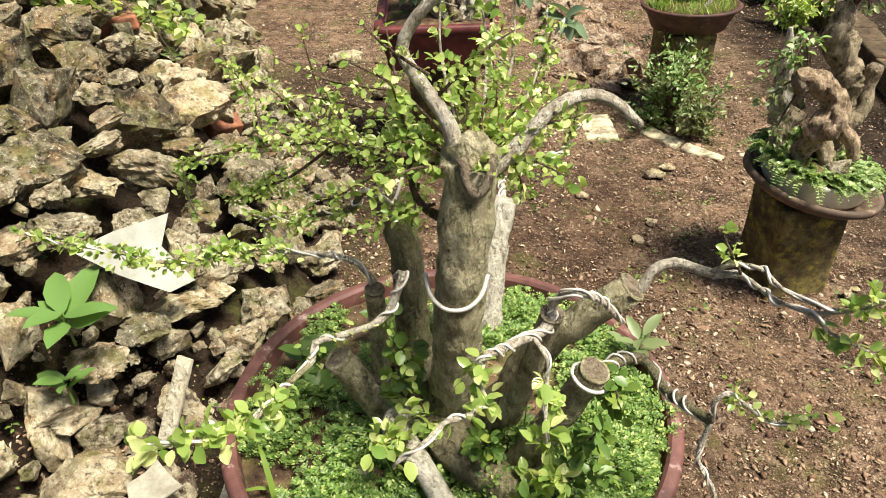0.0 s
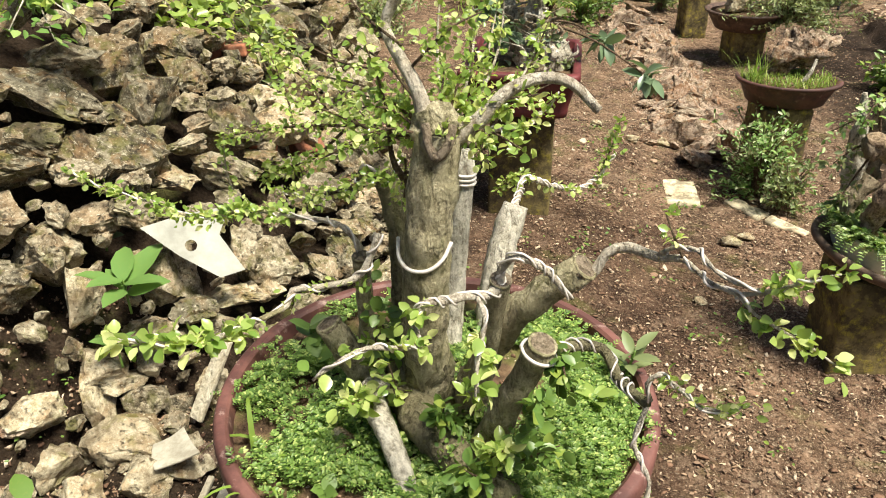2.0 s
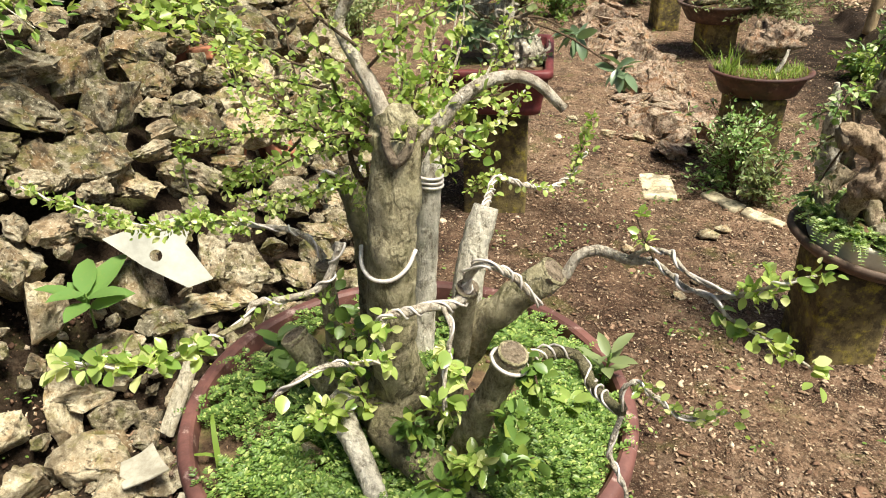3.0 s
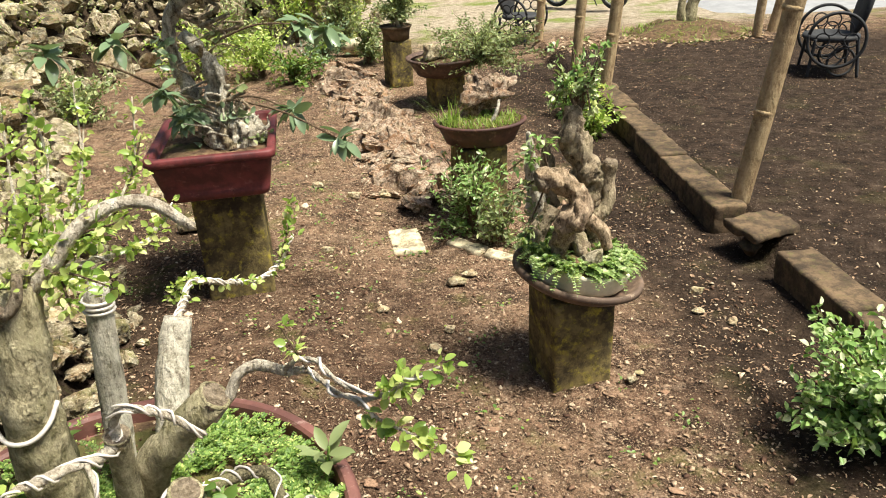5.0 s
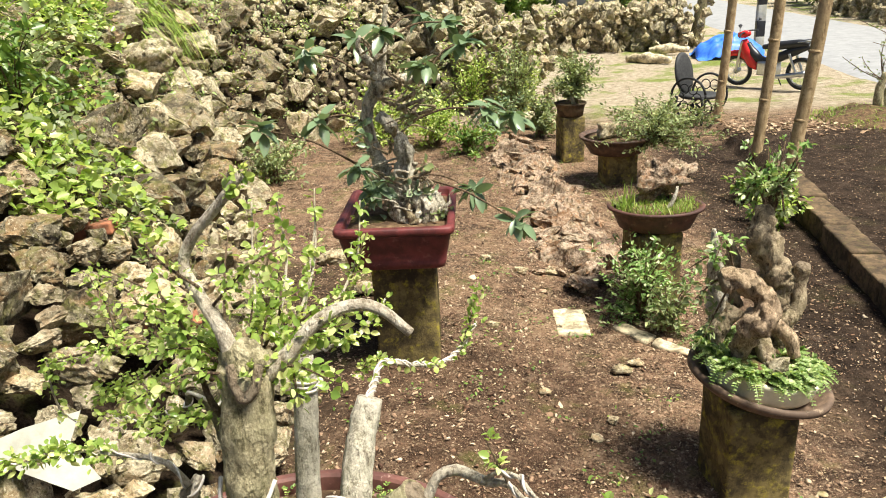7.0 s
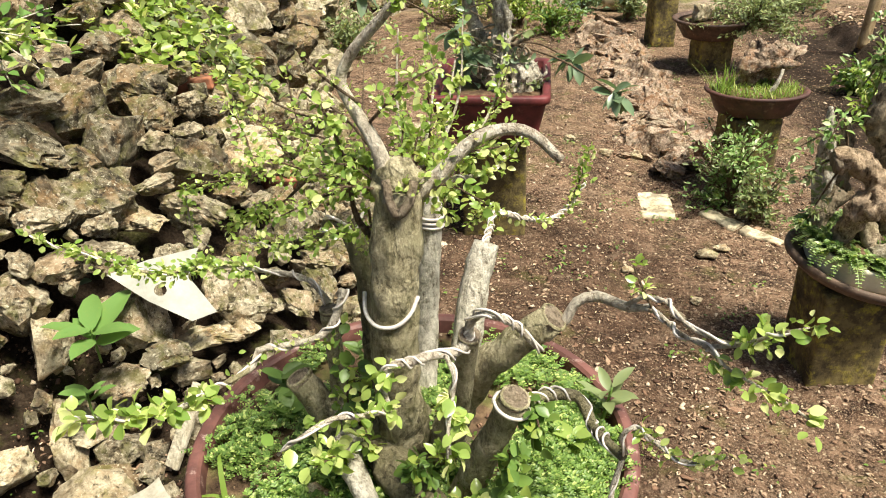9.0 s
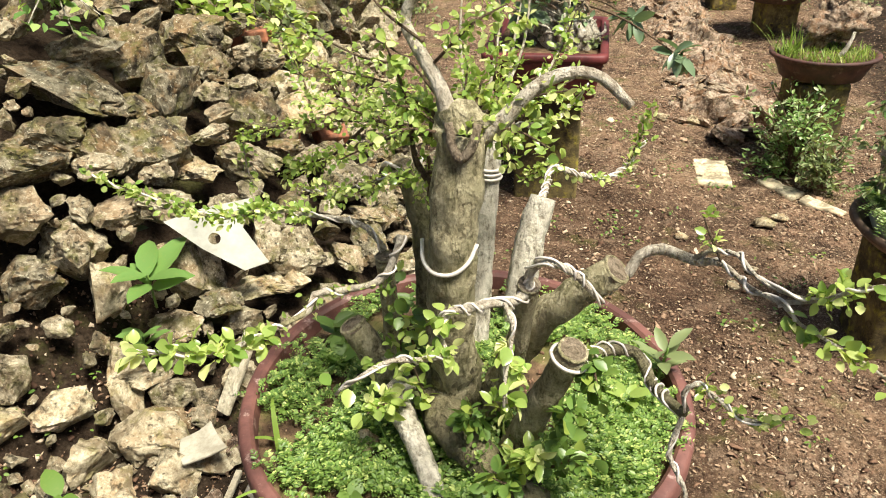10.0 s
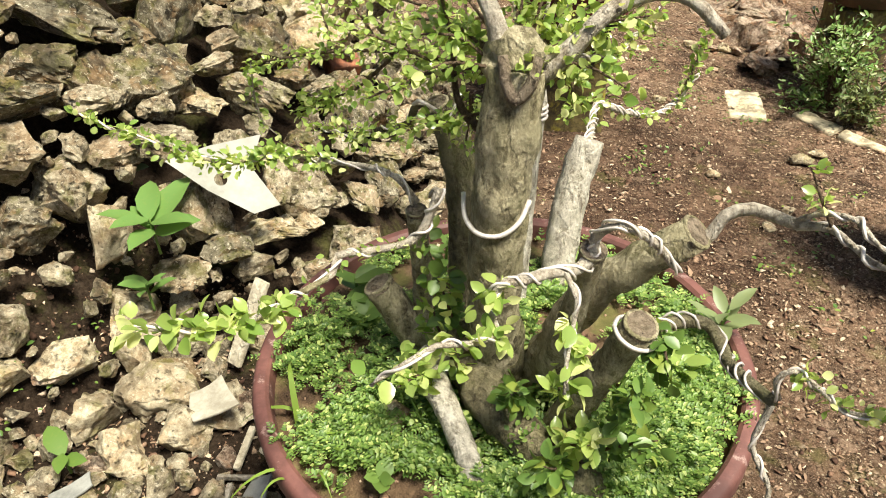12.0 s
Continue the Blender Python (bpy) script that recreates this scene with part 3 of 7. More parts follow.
ped_main = square_pedestal((POT[0] + 0.02, POT[1] - 0.02, -0.02), 0.27, 0.53, 0.5, "mossy square concrete pedestal under the large round pot")
pot = thing("bonsai_pot", (POT[0], POT[1], 0.505), "large round worn terracotta pot on a concrete pedestal", "pot")
R = POT_R
part("bowl", revolve([(0.10, 0.505), (0.20, 0.507), (0.29, 0.53), (0.345, 0.58), (0.376, 0.64), (0.388, 0.682), (0.378, 0.684), (0.364, 0.64), (0.32, 0.58), (0.2, 0.535), (0.1, 0.53)], (POT[0], POT[1], 0), 72), TERRACOTTA, pot)
part("rim", revolve([(R - 0.031, 0.678), (R - 0.006, 0.674), (R, 0.680), (R + 0.001, 0.712), (R - 0.003, 0.719), (R - 0.008, RIM_Z), (R - 0.021, RIM_Z), (R - 0.027, 0.716), (R - 0.030, 0.70)], (POT[0], POT[1], 0), 96, True), TERRACOTTA, pot, "rounded rim with pale chipped wear", "sharp")

SOIL_Z = 0.684


def soil_z(x, y):
    d = math.hypot(x - POT[0], y - POT[1]) / 0.38
    return SOIL_Z + 0.038 * max(0, 1 - d * d) + 0.012 * noise.noise(Vector((x * 9, y * 9, 3)))


sv, sf, rings, seg = [], [], 16, 64
for i in range(rings + 1):
    for j in range(seg):
        rr = 0.384 * i / rings
        x, y = POT[0] + rr * math.cos(2 * math.pi * j / seg), POT[1] + rr * math.sin(2 * math.pi * j / seg)
        sv.append((x, y, soil_z(x, y)))
sf = [(i * seg + j, i * seg + (j + 1) % seg, (i + 1) * seg + (j + 1) % seg, (i + 1) * seg + j) for i in range(rings) for j in range(seg)]
part("soil", (np.array(sv), sf), POT_SOIL, pot, "damp brown soil")
Bc = Build()
for k in range(900):
    a, d = rng.rand() * 6.28, 0.37 * math.sqrt(rng.rand())
    x, y = POT[0] + d * math.cos(a), POT[1] + d * math.sin(a)
    r_ = min(0.012, 0.0025 * (1 + rng.pareto(2.0)))
    V, F = rock_shape(300 + k % 7, 0, 0.08, 8, (1, 0.8, 0.6))
    m = np.array(Euler(tuple(rng.rand(3) * 6)).to_matrix())
    Bc.add((V * r_) @ m.T + np.array((x, y, soil_z(x, y) + r_ * 0.3)), F)
tagged(part("soil_grit", Bc.out(), CHIP, pot, "crumbs of earth and grit"), kind="stuff")

tree = thing("bonsai_tree", (0.12, 0.95, 0.70), "wired multi-trunk bonsai with sawn stubs and fresh green shoots", "bonsai")


def limb(name, pts, radii, mat=BARK, sides=14, lumps=0.14, label="", cut=False):
    ob = part(name, tube(pts, radii, sides, 0.012, lumps, 28), mat, tree, label)
    if cut:
        p = np.asarray(pts, float)
        d = p[-1] - p[-2]
        d /= np.linalg.norm(d)
        r = radii[-1]
        part("cut_face", tube([p[-1] - d * 0.004, p[-1] + d * 0.003], [r * 1.06, r * 0.98], sides, 0.004, 0.1, 40), CUT, ob, "weathered sawn end")
        part("callus", tube([p[-1] + d * 0.001 + q for q in ring_about(d, r * 0.95)], [r * 0.13], 6, 0.01, 0.3, 60), BARK, ob)
    return ob


def ring_about(d, r, n=14):
    a = np.cross(d, (0.3, 0.2, 0.9))
    a /= np.linalg.norm(a)
    b = np.cross(d, a)
    return [r * (a * math.cos(w) + b * math.sin(w)) for w in np.linspace(0, 2 * math.pi, n)]


TRUNK = [(0.118, 0.905, 0.80), (0.121, 0.88, 0.90), (0.130, 0.853, 1.03), (0.137, 0.850, 1.13), (0.144, 0.858, 1.215), (0.151, 0.866, 1.285)]
main_trunk = limb("trunk", TRUNK, [0.040, 0.037, 0.0345, 0.0345, 0.0365, 0.034], BARK, 28, 0.17, "stout grey-green trunk with patches of lichen")
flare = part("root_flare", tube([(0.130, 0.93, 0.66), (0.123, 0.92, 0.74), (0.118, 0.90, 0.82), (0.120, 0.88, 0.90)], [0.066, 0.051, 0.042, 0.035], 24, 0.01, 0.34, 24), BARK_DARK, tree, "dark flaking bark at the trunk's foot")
# scar and collar at the top of the trunk
part("scar", tube([(0.139, 0.838, 1.306), (0.146, 0.831, 1.276), (0.158, 0.828, 1.262), (0.171, 0.832, 1.278), (0.177, 0.840, 1.306)], [0.006, 0.0075, 0.008, 0.0075, 0.006], 8, 0.006, 0.25, 60), CUT, main_trunk, "pale callus round an old scar")
part("crown_knob", tube([(0.128, 0.872, 1.27), (0.150, 0.868, 1.296), (0.178, 0.866, 1.288)], [0.026, 0.028, 0.020], 18, 0.006, 0.6, 50), BARK, main_trunk)
# the shade on this rear trunk is painted as dark bark
limb("back_trunk", [(0.053, 1.02, 0.68), (0.037, 1.05, 0.80), (0.034, 1.05, 0.93), (0.031, 1.05, 1.02), (0.015, 1.05, 1.09), (-0.004, 1.04, 1.143)], [0.04, 0.033, 0.029, 0.027, 0.024, 0.02], BARK_DARK, 16, 0.14, "back trunk, its shade put in as dark bark", True)
limb("pale_trunk", [(0.100, 1.10, 0.68), (0.102, 1.13, 0.80), (0.105, 1.155, 0.93), (0.110, 1.17, 1.04), (0.114, 1.178, 1.10), (0.120, 1.182, 1.135)], [0.025, 0.024, 0.023, 0.0225, 0.0215, 0.010], BARK_PALE, 14, 0.1, "pale smooth trunk")
limb("pale_stub", [(0.165, 1.19, 0.69), (0.168, 1.225, 0.80), (0.178, 1.265, 0.90), (0.195, 1.3, 0.976)], [0.034, 0.032, 0.030, 0.027], BARK_PALE, 14, 0.14, "pale peeling cut stub")
limb("right_limb", [(0.155, 0.93, 0.72), (0.195, 0.905, 0.82), (0.25, 0.87, 0.975), (0.303, 0.85, 1.05), (0.343, 0.845, 1.088), (0.365, 0.842, 1.112)], [0.034, 0.028, 0.025, 0.0235, 0.0225, 0.021], BARK, 18, 0.24, "knobbly limb sawn at its end", True)
limb("short_stub", [(0.205, 0.88, 0.82), (0.233, 0.83, 0.96), (0.257, 0.79, 1.105)], [0.024, 0.017, 0.015], BARK, 12, 0.1, "", True)
limb("right_stump", [(0.225, 0.86, 0.71), (0.264, 0.82, 0.85), (0.299, 0.80, 0.945), (0.320, 0.788, 1.008)], [0.029, 0.0245, 0.0225, 0.021], BARK, 16, 0.22, "", True)
limb("left_stump", [(0.06, 0.91, 0.69), (0.013, 0.925, 0.735), (-0.038, 0.932, 0.812), (-0.074, 0.928, 0.884)], [0.036, 0.029, 0.026, 0.0235], BARK, 16, 0.2, "", True)
limb("left_post", [(0.0, 0.97, 0.68), (-0.01, 0.955, 0.80), (-0.004, 0.935, 0.945), (-0.002, 0.925, 1.034)], [0.022, 0.0165, 0.015, 0.0145], BARK, 12, 0.12, "", True)
limb("front_root", [(0.05, 0.90, 0.78), (0.026, 0.86, 0.80), (0.063, 0.81, 0.785), (0.102, 0.765, 0.755), (0.150, 0.705, 0.705), (0.17, 0.68, 0.68)], [0.032, 0.026, 0.019, 0.018, 0.016, 0.012], BARK_PALE, 12, 0.12, "pale smooth root running forward")
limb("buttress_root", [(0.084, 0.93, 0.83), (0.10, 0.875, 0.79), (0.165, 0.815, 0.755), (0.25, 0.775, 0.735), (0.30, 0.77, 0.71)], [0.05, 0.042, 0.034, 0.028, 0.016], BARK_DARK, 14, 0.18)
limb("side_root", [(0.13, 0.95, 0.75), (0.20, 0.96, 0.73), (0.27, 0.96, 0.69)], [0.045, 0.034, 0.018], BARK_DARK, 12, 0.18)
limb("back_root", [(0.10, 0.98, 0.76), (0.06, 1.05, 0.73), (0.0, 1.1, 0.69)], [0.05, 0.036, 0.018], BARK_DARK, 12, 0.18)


def shoot(name, pts, radii, mat=BARK, leaves=0, size=0.02, start=0.3, wires=0, spread=0.022, pitch=0.055, leaf=None, width=1.0, wire=0.0017, bunch=2):
    ob = part(name, tube(pts, radii, 8, 0.012, 0.12, 45), mat, tree)
    for k in range(wires):
        part("wire", coil(pts, radii, wire, pitch, k * 2.4 + 0.7), WIRE, ob, "dull aluminium training wire")
    if leaves:
        part("leaves", foliage(pts, int(leaves * (1.9 if size < 0.02 else 1.5)), size * (0.76 if size < 0.02 else 0.84), spread, start, width, 0.6, bunch, (LEAF_ROUND, LEAF_ROUND_F)), leaf or LEAF, ob, "fresh green leaves")
    return ob


shoot("hooked_branch", [(0.16, 0.867, 1.272), (0.198, 0.868, 1.296), (0.221, 0.876, 1.322), (0.248, 0.89, 1.347), (0.284, 0.91, 1.357), (0.323, 0.913, 1.351), (0.362, 0.913, 1.316)], [0.019, 0.0125, 0.0098, 0.009, 0.0085, 0.008, 0.0068], TWIG_PALE)
shoot("rising_branch", [(0.140, 0.866, 1.27), (0.120, 0.870, 1.34), (0.086, 0.89, 1.385), (0.064, 0.908, 1.418), (0.086, 0.910, 1.458), (0.128, 0.905, 1.50), (0.165, 0.90, 1.54)], [0.015, 0.0098, 0.009, 0.008, 0.0075, 0.007, 0.006], TWIG_PALE, 14, 0.016, 0.88)
R_MAIN = [(0.355, 0.845, 1.075), (0.382, 0.855, 1.103), (0.394, 0.858, 1.129), (0.421, 0.858, 1.142), (0.462, 0.83, 1.147), (0.493, 0.808, 1.159), (0.524, 0.77, 1.153), (0.556, 0.735, 1.158), (0.574, 0.72, 1.145), (0.632, 0.683, 1.134), (0.665, 0.665, 1.12)]
shoot("wired_right_branch", R_MAIN, [0.009, 0.0078, 0.0078, 0.0075, 0.0062, 0.0038, 0.0028, 0.0024, 0.002, 0.0016, 0.0012], TWIG_PALE, 20, 0.020, 0.74, 0)
shoot("wired_right_twig", R_MAIN[4:9], [0.0035, 0.003, 0.003, 0.0025, 0.002], TWIG_PALE, 0, 0, 0, 1, 0.02, 0.05, None, 1, 0.0022)
shoot("loose_right_twig", [(0.46, 0.83, 1.15), (0.478, 0.815, 1.172), (0.505, 0.79, 1.185), (0.528, 0.765, 1.172), (0.552, 0.74, 1.172), (0.585, 0.72, 1.178)], [0.003, 0.003, 0.0028, 0.0025, 0.002, 0.0016], TWIG_PALE, 0, 0, 0, 1, 0.02, 0.05, None, 1, 0.002)
shoot("forked_right_twig", [(0.55, 0.74, 1.157), (0.584, 0.72, 1.178), (0.621, 0.7, 1.213), (0.645, 0.695, 1.225)], [0.003, 0.0025, 0.002, 0.0012], TWIG_PALE, 20, 0.019, 0.3, 1)
shoot("knot_sprig", [(0.493, 0.808, 1.159), (0.475, 0.82, 1.19), (0.462, 0.83, 1.215)], [0.002, 0.0016, 0.001], TWIG, 9, 0.016, 0.3)
MID = [(0.352, 0.81, 1.08), (0.341, 0.8, 1.096), (0.322, 0.79, 1.126), (0.284, 0.771, 1.157), (0.257, 0.79, 1.123), (0.258, 0.785, 1.102), (0.243, 0.77, 1.092), (0.216, 0.74, 1.103), (0.186, 0.715, 1.106), (0.169, 0.699, 1.108), (0.163, 0.69, 1.081), (0.175, 0.672, 1.062)]
shoot("middle_branch", MID, [0.004, 0.004, 0.0045, 0.005, 0.006, 0.007, 0.0075, 0.0065, 0.006, 0.005, 0.004, 0.002], TWIG_PALE, 16, 0.022, 0.8, 2, 0.02, 0.055, None, 1, 0.0018)
shoot("drooping_wire_shoot", [(0.232, 0.75, 1.099), (0.25, 0.72, 1.088), (0.249, 0.71, 1.064), (0.248, 0.68, 1.03), (0.25, 0.665, 1.0)], [0.0035, 0.003, 0.0026, 0.0024, 0.002], TWIG_PALE, 16, 0.026, 0.4, 1, 0.025)
shoot("front_left_shoot", [(0.175, 0.672, 1.062), (0.157, 0.62, 1.094), (0.13, 0.6, 1.104), (0.114, 0.57, 1.109), (0.089, 0.56, 1.091), (0.075, 0.555, 1.08)], [0.0035, 0.0035, 0.003, 0.003, 0.0025, 0.001], TWIG_PALE, 14, 0.022, 0.0, 1, 0.018)
LEFT = [(0.04, 0.87, 1.10), (0.054, 0.86, 1.115), (0.04, 0.855, 1.073), (0.021, 0.84, 1.045), (-0.026, 0.82, 1.035), (-0.068, 0.8, 1.034), (-0.069, 0.78, 1.019), (-0.094, 0.73, 1.02), (-0.106, 0.66, 1.04), (-0.139, 0.62, 1.05), (-0.2, 0.58, 1.069), (-0.225, 0.575, 1.07)]
shoot("wired_left_branch", LEFT, [0.004, 0.006, 0.006, 0.0055, 0.005, 0.005, 0.0045, 0.004, 0.0035, 0.003, 0.002, 0.001], TWIG_PALE, 46, 0.026, 0.66, 1, 0.024, 0.06, None, 1, 0.0022)
shoot("left_branch_sprig", LEFT[3:8], [0.004], BARK, 12, 0.014, 0.0)
LR = [(0.322, 0.80, 0.988), (0.364, 0.85, 0.97), (0.403, 0.87, 0.957), (0.422, 0.84, 0.948), (0.435, 0.81, 0.945), (0.47, 0.735, 0.975)]
shoot("low_right_branch", LR, [0.009, 0.009, 0.0085, 0.0085, 0.008, 0.007], BARK_DARK, 0, 0, 0, 2, 0.02, 0.06, None, 1, 0.0019)
shoot("hanging_wire_twig", [(0.47, 0.735, 0.97), (0.460, 0.72, 0.915), (0.486, 0.70, 0.87), (0.48, 0.68, 0.822), (0.503, 0.66, 0.803), (0.546, 0.62, 0.824), (0.58, 0.6, 0.881)], [0.004, 0.0035, 0.003, 0.003, 0.0025, 0.002, 0.0012], TWIG_PALE, 9, 0.024, 0.62, 1)
shoot("looped_right_shoot", [(0.474, 0.73, 0.985), (0.465, 0.73, 1.011), (0.479, 0.73, 1.03), (0.507, 0.725, 1.015), (0.536, 0.72, 0.994), (0.566, 0.715, 1.002), (0.593, 0.71, 1.017)], [0.003, 0.003, 0.003, 0.0028, 0.0025, 0.002, 0.001], TWIG_PALE, 24, 0.016, 0.35, 1)
shoot("back_right_twig", [(0.195, 1.3, 0.974), (0.191, 1.38, 0.973), (0.191, 1.45, 0.974), (0.239, 1.52, 0.929), (0.296, 1.6, 0.889), (0.341, 1.66, 0.902), (0.379, 1.68, 0.961)], [0.006, 0.006, 0.006, 0.005, 0.004, 0.004, 0.002], TWIG_PALE, 30, 0.02, 0.15, 2, 0.02, 0.05, None, 1, 0.002)
shoot("back_right_spray", [(0.191, 1.45, 0.974), (0.16, 1.5, 0.95), (0.12, 1.52, 0.91)], [0.003, 0.0025, 0.001], TWIG, 28, 0.018, 0.1)
shoot("back_right_tip", [(0.341, 1.66, 0.902), (0.37, 1.7, 0.98), (0.38, 1.72, 1.03)], [0.003, 0.002, 0.001], TWIG, 24, 0.02, 0.0)
shoot("dark_left_twig", [(0.11, 0.93, 1.245), (-0.024, 1.05, 1.214), (-0.09, 1.1, 1.193), (-0.207, 1.13, 1.171), (-0.362, 1.15, 1.132)], [0.006, 0.004, 0.003, 0.0025, 0.0015], TWIG, 85, 0.015, 0.15, 0, 0.038)
shoot("drooping_left_twig", [(-0.086, 1.1, 1.185), (-0.18, 1.15, 1.1), (-0.241, 1.15, 1.077), (-0.30, 1.16, 1.05)], [0.003, 0.0025, 0.002, 0.001], TWIG, 65, 0.016, 0.25, 0, 0.04)
shoot("hanging_left_twig", [(-0.362, 1.15, 1.132), (-0.375, 1.16, 1.07), (-0.372, 1.168, 1.01), (-0.35, 1.17, 0.99)], [0.002, 0.002, 0.002, 0.001], TWIG_PALE, 22, 0.016, 0.0, 0, 0.02)
shoot("looped_back_twig", [(-0.002, 1.04, 1.14), (-0.02, 1.02, 1.15), (-0.033, 1.03, 1.138), (-0.053, 1.05, 1.101), (-0.11, 1.08, 1.071), (-0.165, 1.1, 1.044), (-0.235, 1.12, 1.04)], [0.006, 0.006, 0.006, 0.006, 0.0045, 0.003, 0.0015], BARK_DARK, 55, 0.016, 0.45, 1, 0.036)
TWD = [(-0.002, 0.93, 1.045), (-0.029, 0.93, 1.081), (-0.071, 0.94, 1.086), (-0.156, 0.96, 1.076), (-0.223, 0.96, 1.079), (-0.319, 0.95, 1.057), (-0.398, 0.93, 1.091), (-0.464, 0.92, 1.11), (-0.511, 0.9, 1.145)]
shoot("long_left_twig", TWD, [0.0055, 0.0045, 0.0045, 0.0035, 0.003, 0.0025, 0.002, 0.0015, 0.001], TWIG_PALE, 85, 0.0175, 0.3, 1, 0.022)
shoot("long_left_sprays", TWD[3:7], [0.0028, 0.0028], BARK, 50, 0.017, 0.0, 0, 0.038)
shoot("thin_rising_twig", [(0.115, 0.893, 1.185), (0.09, 0.89, 1.198), (0.069, 0.9, 1.227), (0.068, 0.89, 1.296), (0.063, 0.87, 1.356), (0.055, 0.85, 1.404)], [0.009, 0.006, 0.0045, 0.0025, 0.002, 0.001], TWIG, 22, 0.02, 0.45, 0, 0.014)
shoot("wired_top_twig", [(0.165, 0.92, 1.265), (0.214, 1.0, 1.246), (0.239, 1.05, 1.235), (0.259, 1.08, 1.243), (0.29, 1.1, 1.28)], [0.004, 0.0035, 0.003, 0.003, 0.001], TWIG_PALE, 26, 0.018, 0.3, 1)

# fine leafy twigs that fill the crown
CROWN = [((0.13, 0.91, 1.27), (0.02, 0.98, 1.30), (-0.10, 1.04, 1.30)), ((0.12, 0.92, 1.26), (0.03, 0.90, 1.25), (-0.04, 0.88, 1.22)),
         ((0.12, 0.90, 1.30), (0.05, 0.95, 1.35), (-0.02, 0.99, 1.37)), ((0.15, 0.91, 1.28), (0.18, 0.93, 1.34), (0.17, 0.97, 1.40)),
         ((0.16, 0.92, 1.28), (0.21, 0.96, 1.32), (0.25, 1.0, 1.33)), ((0.14, 0.93, 1.28), (0.12, 1.0, 1.31), (0.10, 1.08, 1.32)),
         ((0.10, 0.95, 1.22), (0.0, 1.02, 1.23), (-0.1, 1.12, 1.25)), ((0.10, 0.89, 1.21), (0.04, 0.87, 1.20), (-0.01, 0.86, 1.18)),
         ((0.15, 0.9, 1.27), (0.165, 0.87, 1.29), (0.17, 0.85, 1.30)), ((0.0, 1.05, 1.16), (-0.06, 1.1, 1.2), (-0.14, 1.16, 1.22)),
         ((0.11, 0.88, 1.37), (0.16, 0.89, 1.42), (0.2, 0.91, 1.44)), ((0.10, 0.87, 1.40), (0.05, 0.88, 1.43), (0.02, 0.90, 1.45)),
         ((0.07, 0.96, 1.2), (0.06, 0.99, 1.15), (0.05, 1.0, 1.1)), ((0.16, 0.93, 1.25), (0.22, 0.98, 1.29), (0.28, 1.04, 1.31)),
         ((0.20, 0.89, 1.29), (0.21, 0.87, 1.27), (0.215, 0.86, 1.25)), ((0.04, 0.99, 1.33), (-0.05, 1.02, 1.33), (-0.13, 1.03, 1.36)),
         ((-0.05, 1.08, 1.2), (-0.10, 1.12, 1.28), (-0.12, 1.14, 1.36)), ((-0.2, 1.13, 1.17), (-0.22, 1.15, 1.24), (-0.25, 1.16, 1.30)), ((0.02, 1.0, 1.22), (-0.06, 0.98, 1.26), (-0.13, 0.97, 1.28)), ((0.2, 1.0, 1.25), (0.24, 1.08, 1.32), (0.26, 1.12, 1.38)), ((0.05, 1.02, 1.25), (0.02, 1.12, 1.32), (0.0, 1.2, 1.36)), ((-0.1, 1.1, 1.19), (-0.2, 1.2, 1.24), (-0.3, 1.26, 1.26))]
for c in CROWN:
    sparse = c[-1][2] > 1.325 and c[-1][0] < 0.08
    shoot("crown_twig", c, [0.0024, 0.0018, 0.001], TWIG, 8 if sparse else 26, 0.0155, 0.1, 0, 0.02 if sparse else 0.032)
for c in (((0.17, 0.95, 1.27), (0.20, 1.03, 1.36), (0.20, 1.08, 1.47)), ((0.16, 0.95, 1.28), (0.165, 1.02, 1.38), (0.15, 1.05, 1.46)), ((0.20, 1.0, 1.26), (0.245, 1.10, 1.34), (0.25, 1.15, 1.43)), ((0.13, 0.96, 1.28), (0.10, 1.05, 1.36), (0.10, 1.08, 1.45)), ((0.18, 1.0, 1.26), (0.17, 1.1, 1.33), (0.175, 1.16, 1.41))):
    shoot("upright_shoot", c, [0.0026, 0.002, 0.001], TWIG_PALE, 17, 0.017, 0.15, 0, 0.016)
# short leafy sprays crowding the sawn top of the trunk
for k in range(15):
    a = k * 2.4 + 0.4
    if math.sin(a) < -0.55:
        continue
    b0 = np.array((0.148 + 0.026 * math.cos(a), 0.868 + 0.026 * math.sin(a), 1.285))
    ln = rng.uniform(0.05, 0.12)
    tip = b0 + (1.0 * ln * math.cos(a), 0.8 * ln * math.sin(a), rng.uniform(-0.01, 0.07))
    shoot("top_spray", [b0, (b0 + tip) / 2 + (0, 0, 0.015), tip], [0.0024, 0.0018, 0.001], TWIG, 13, 0.018, 0.25, 0, 0.022)
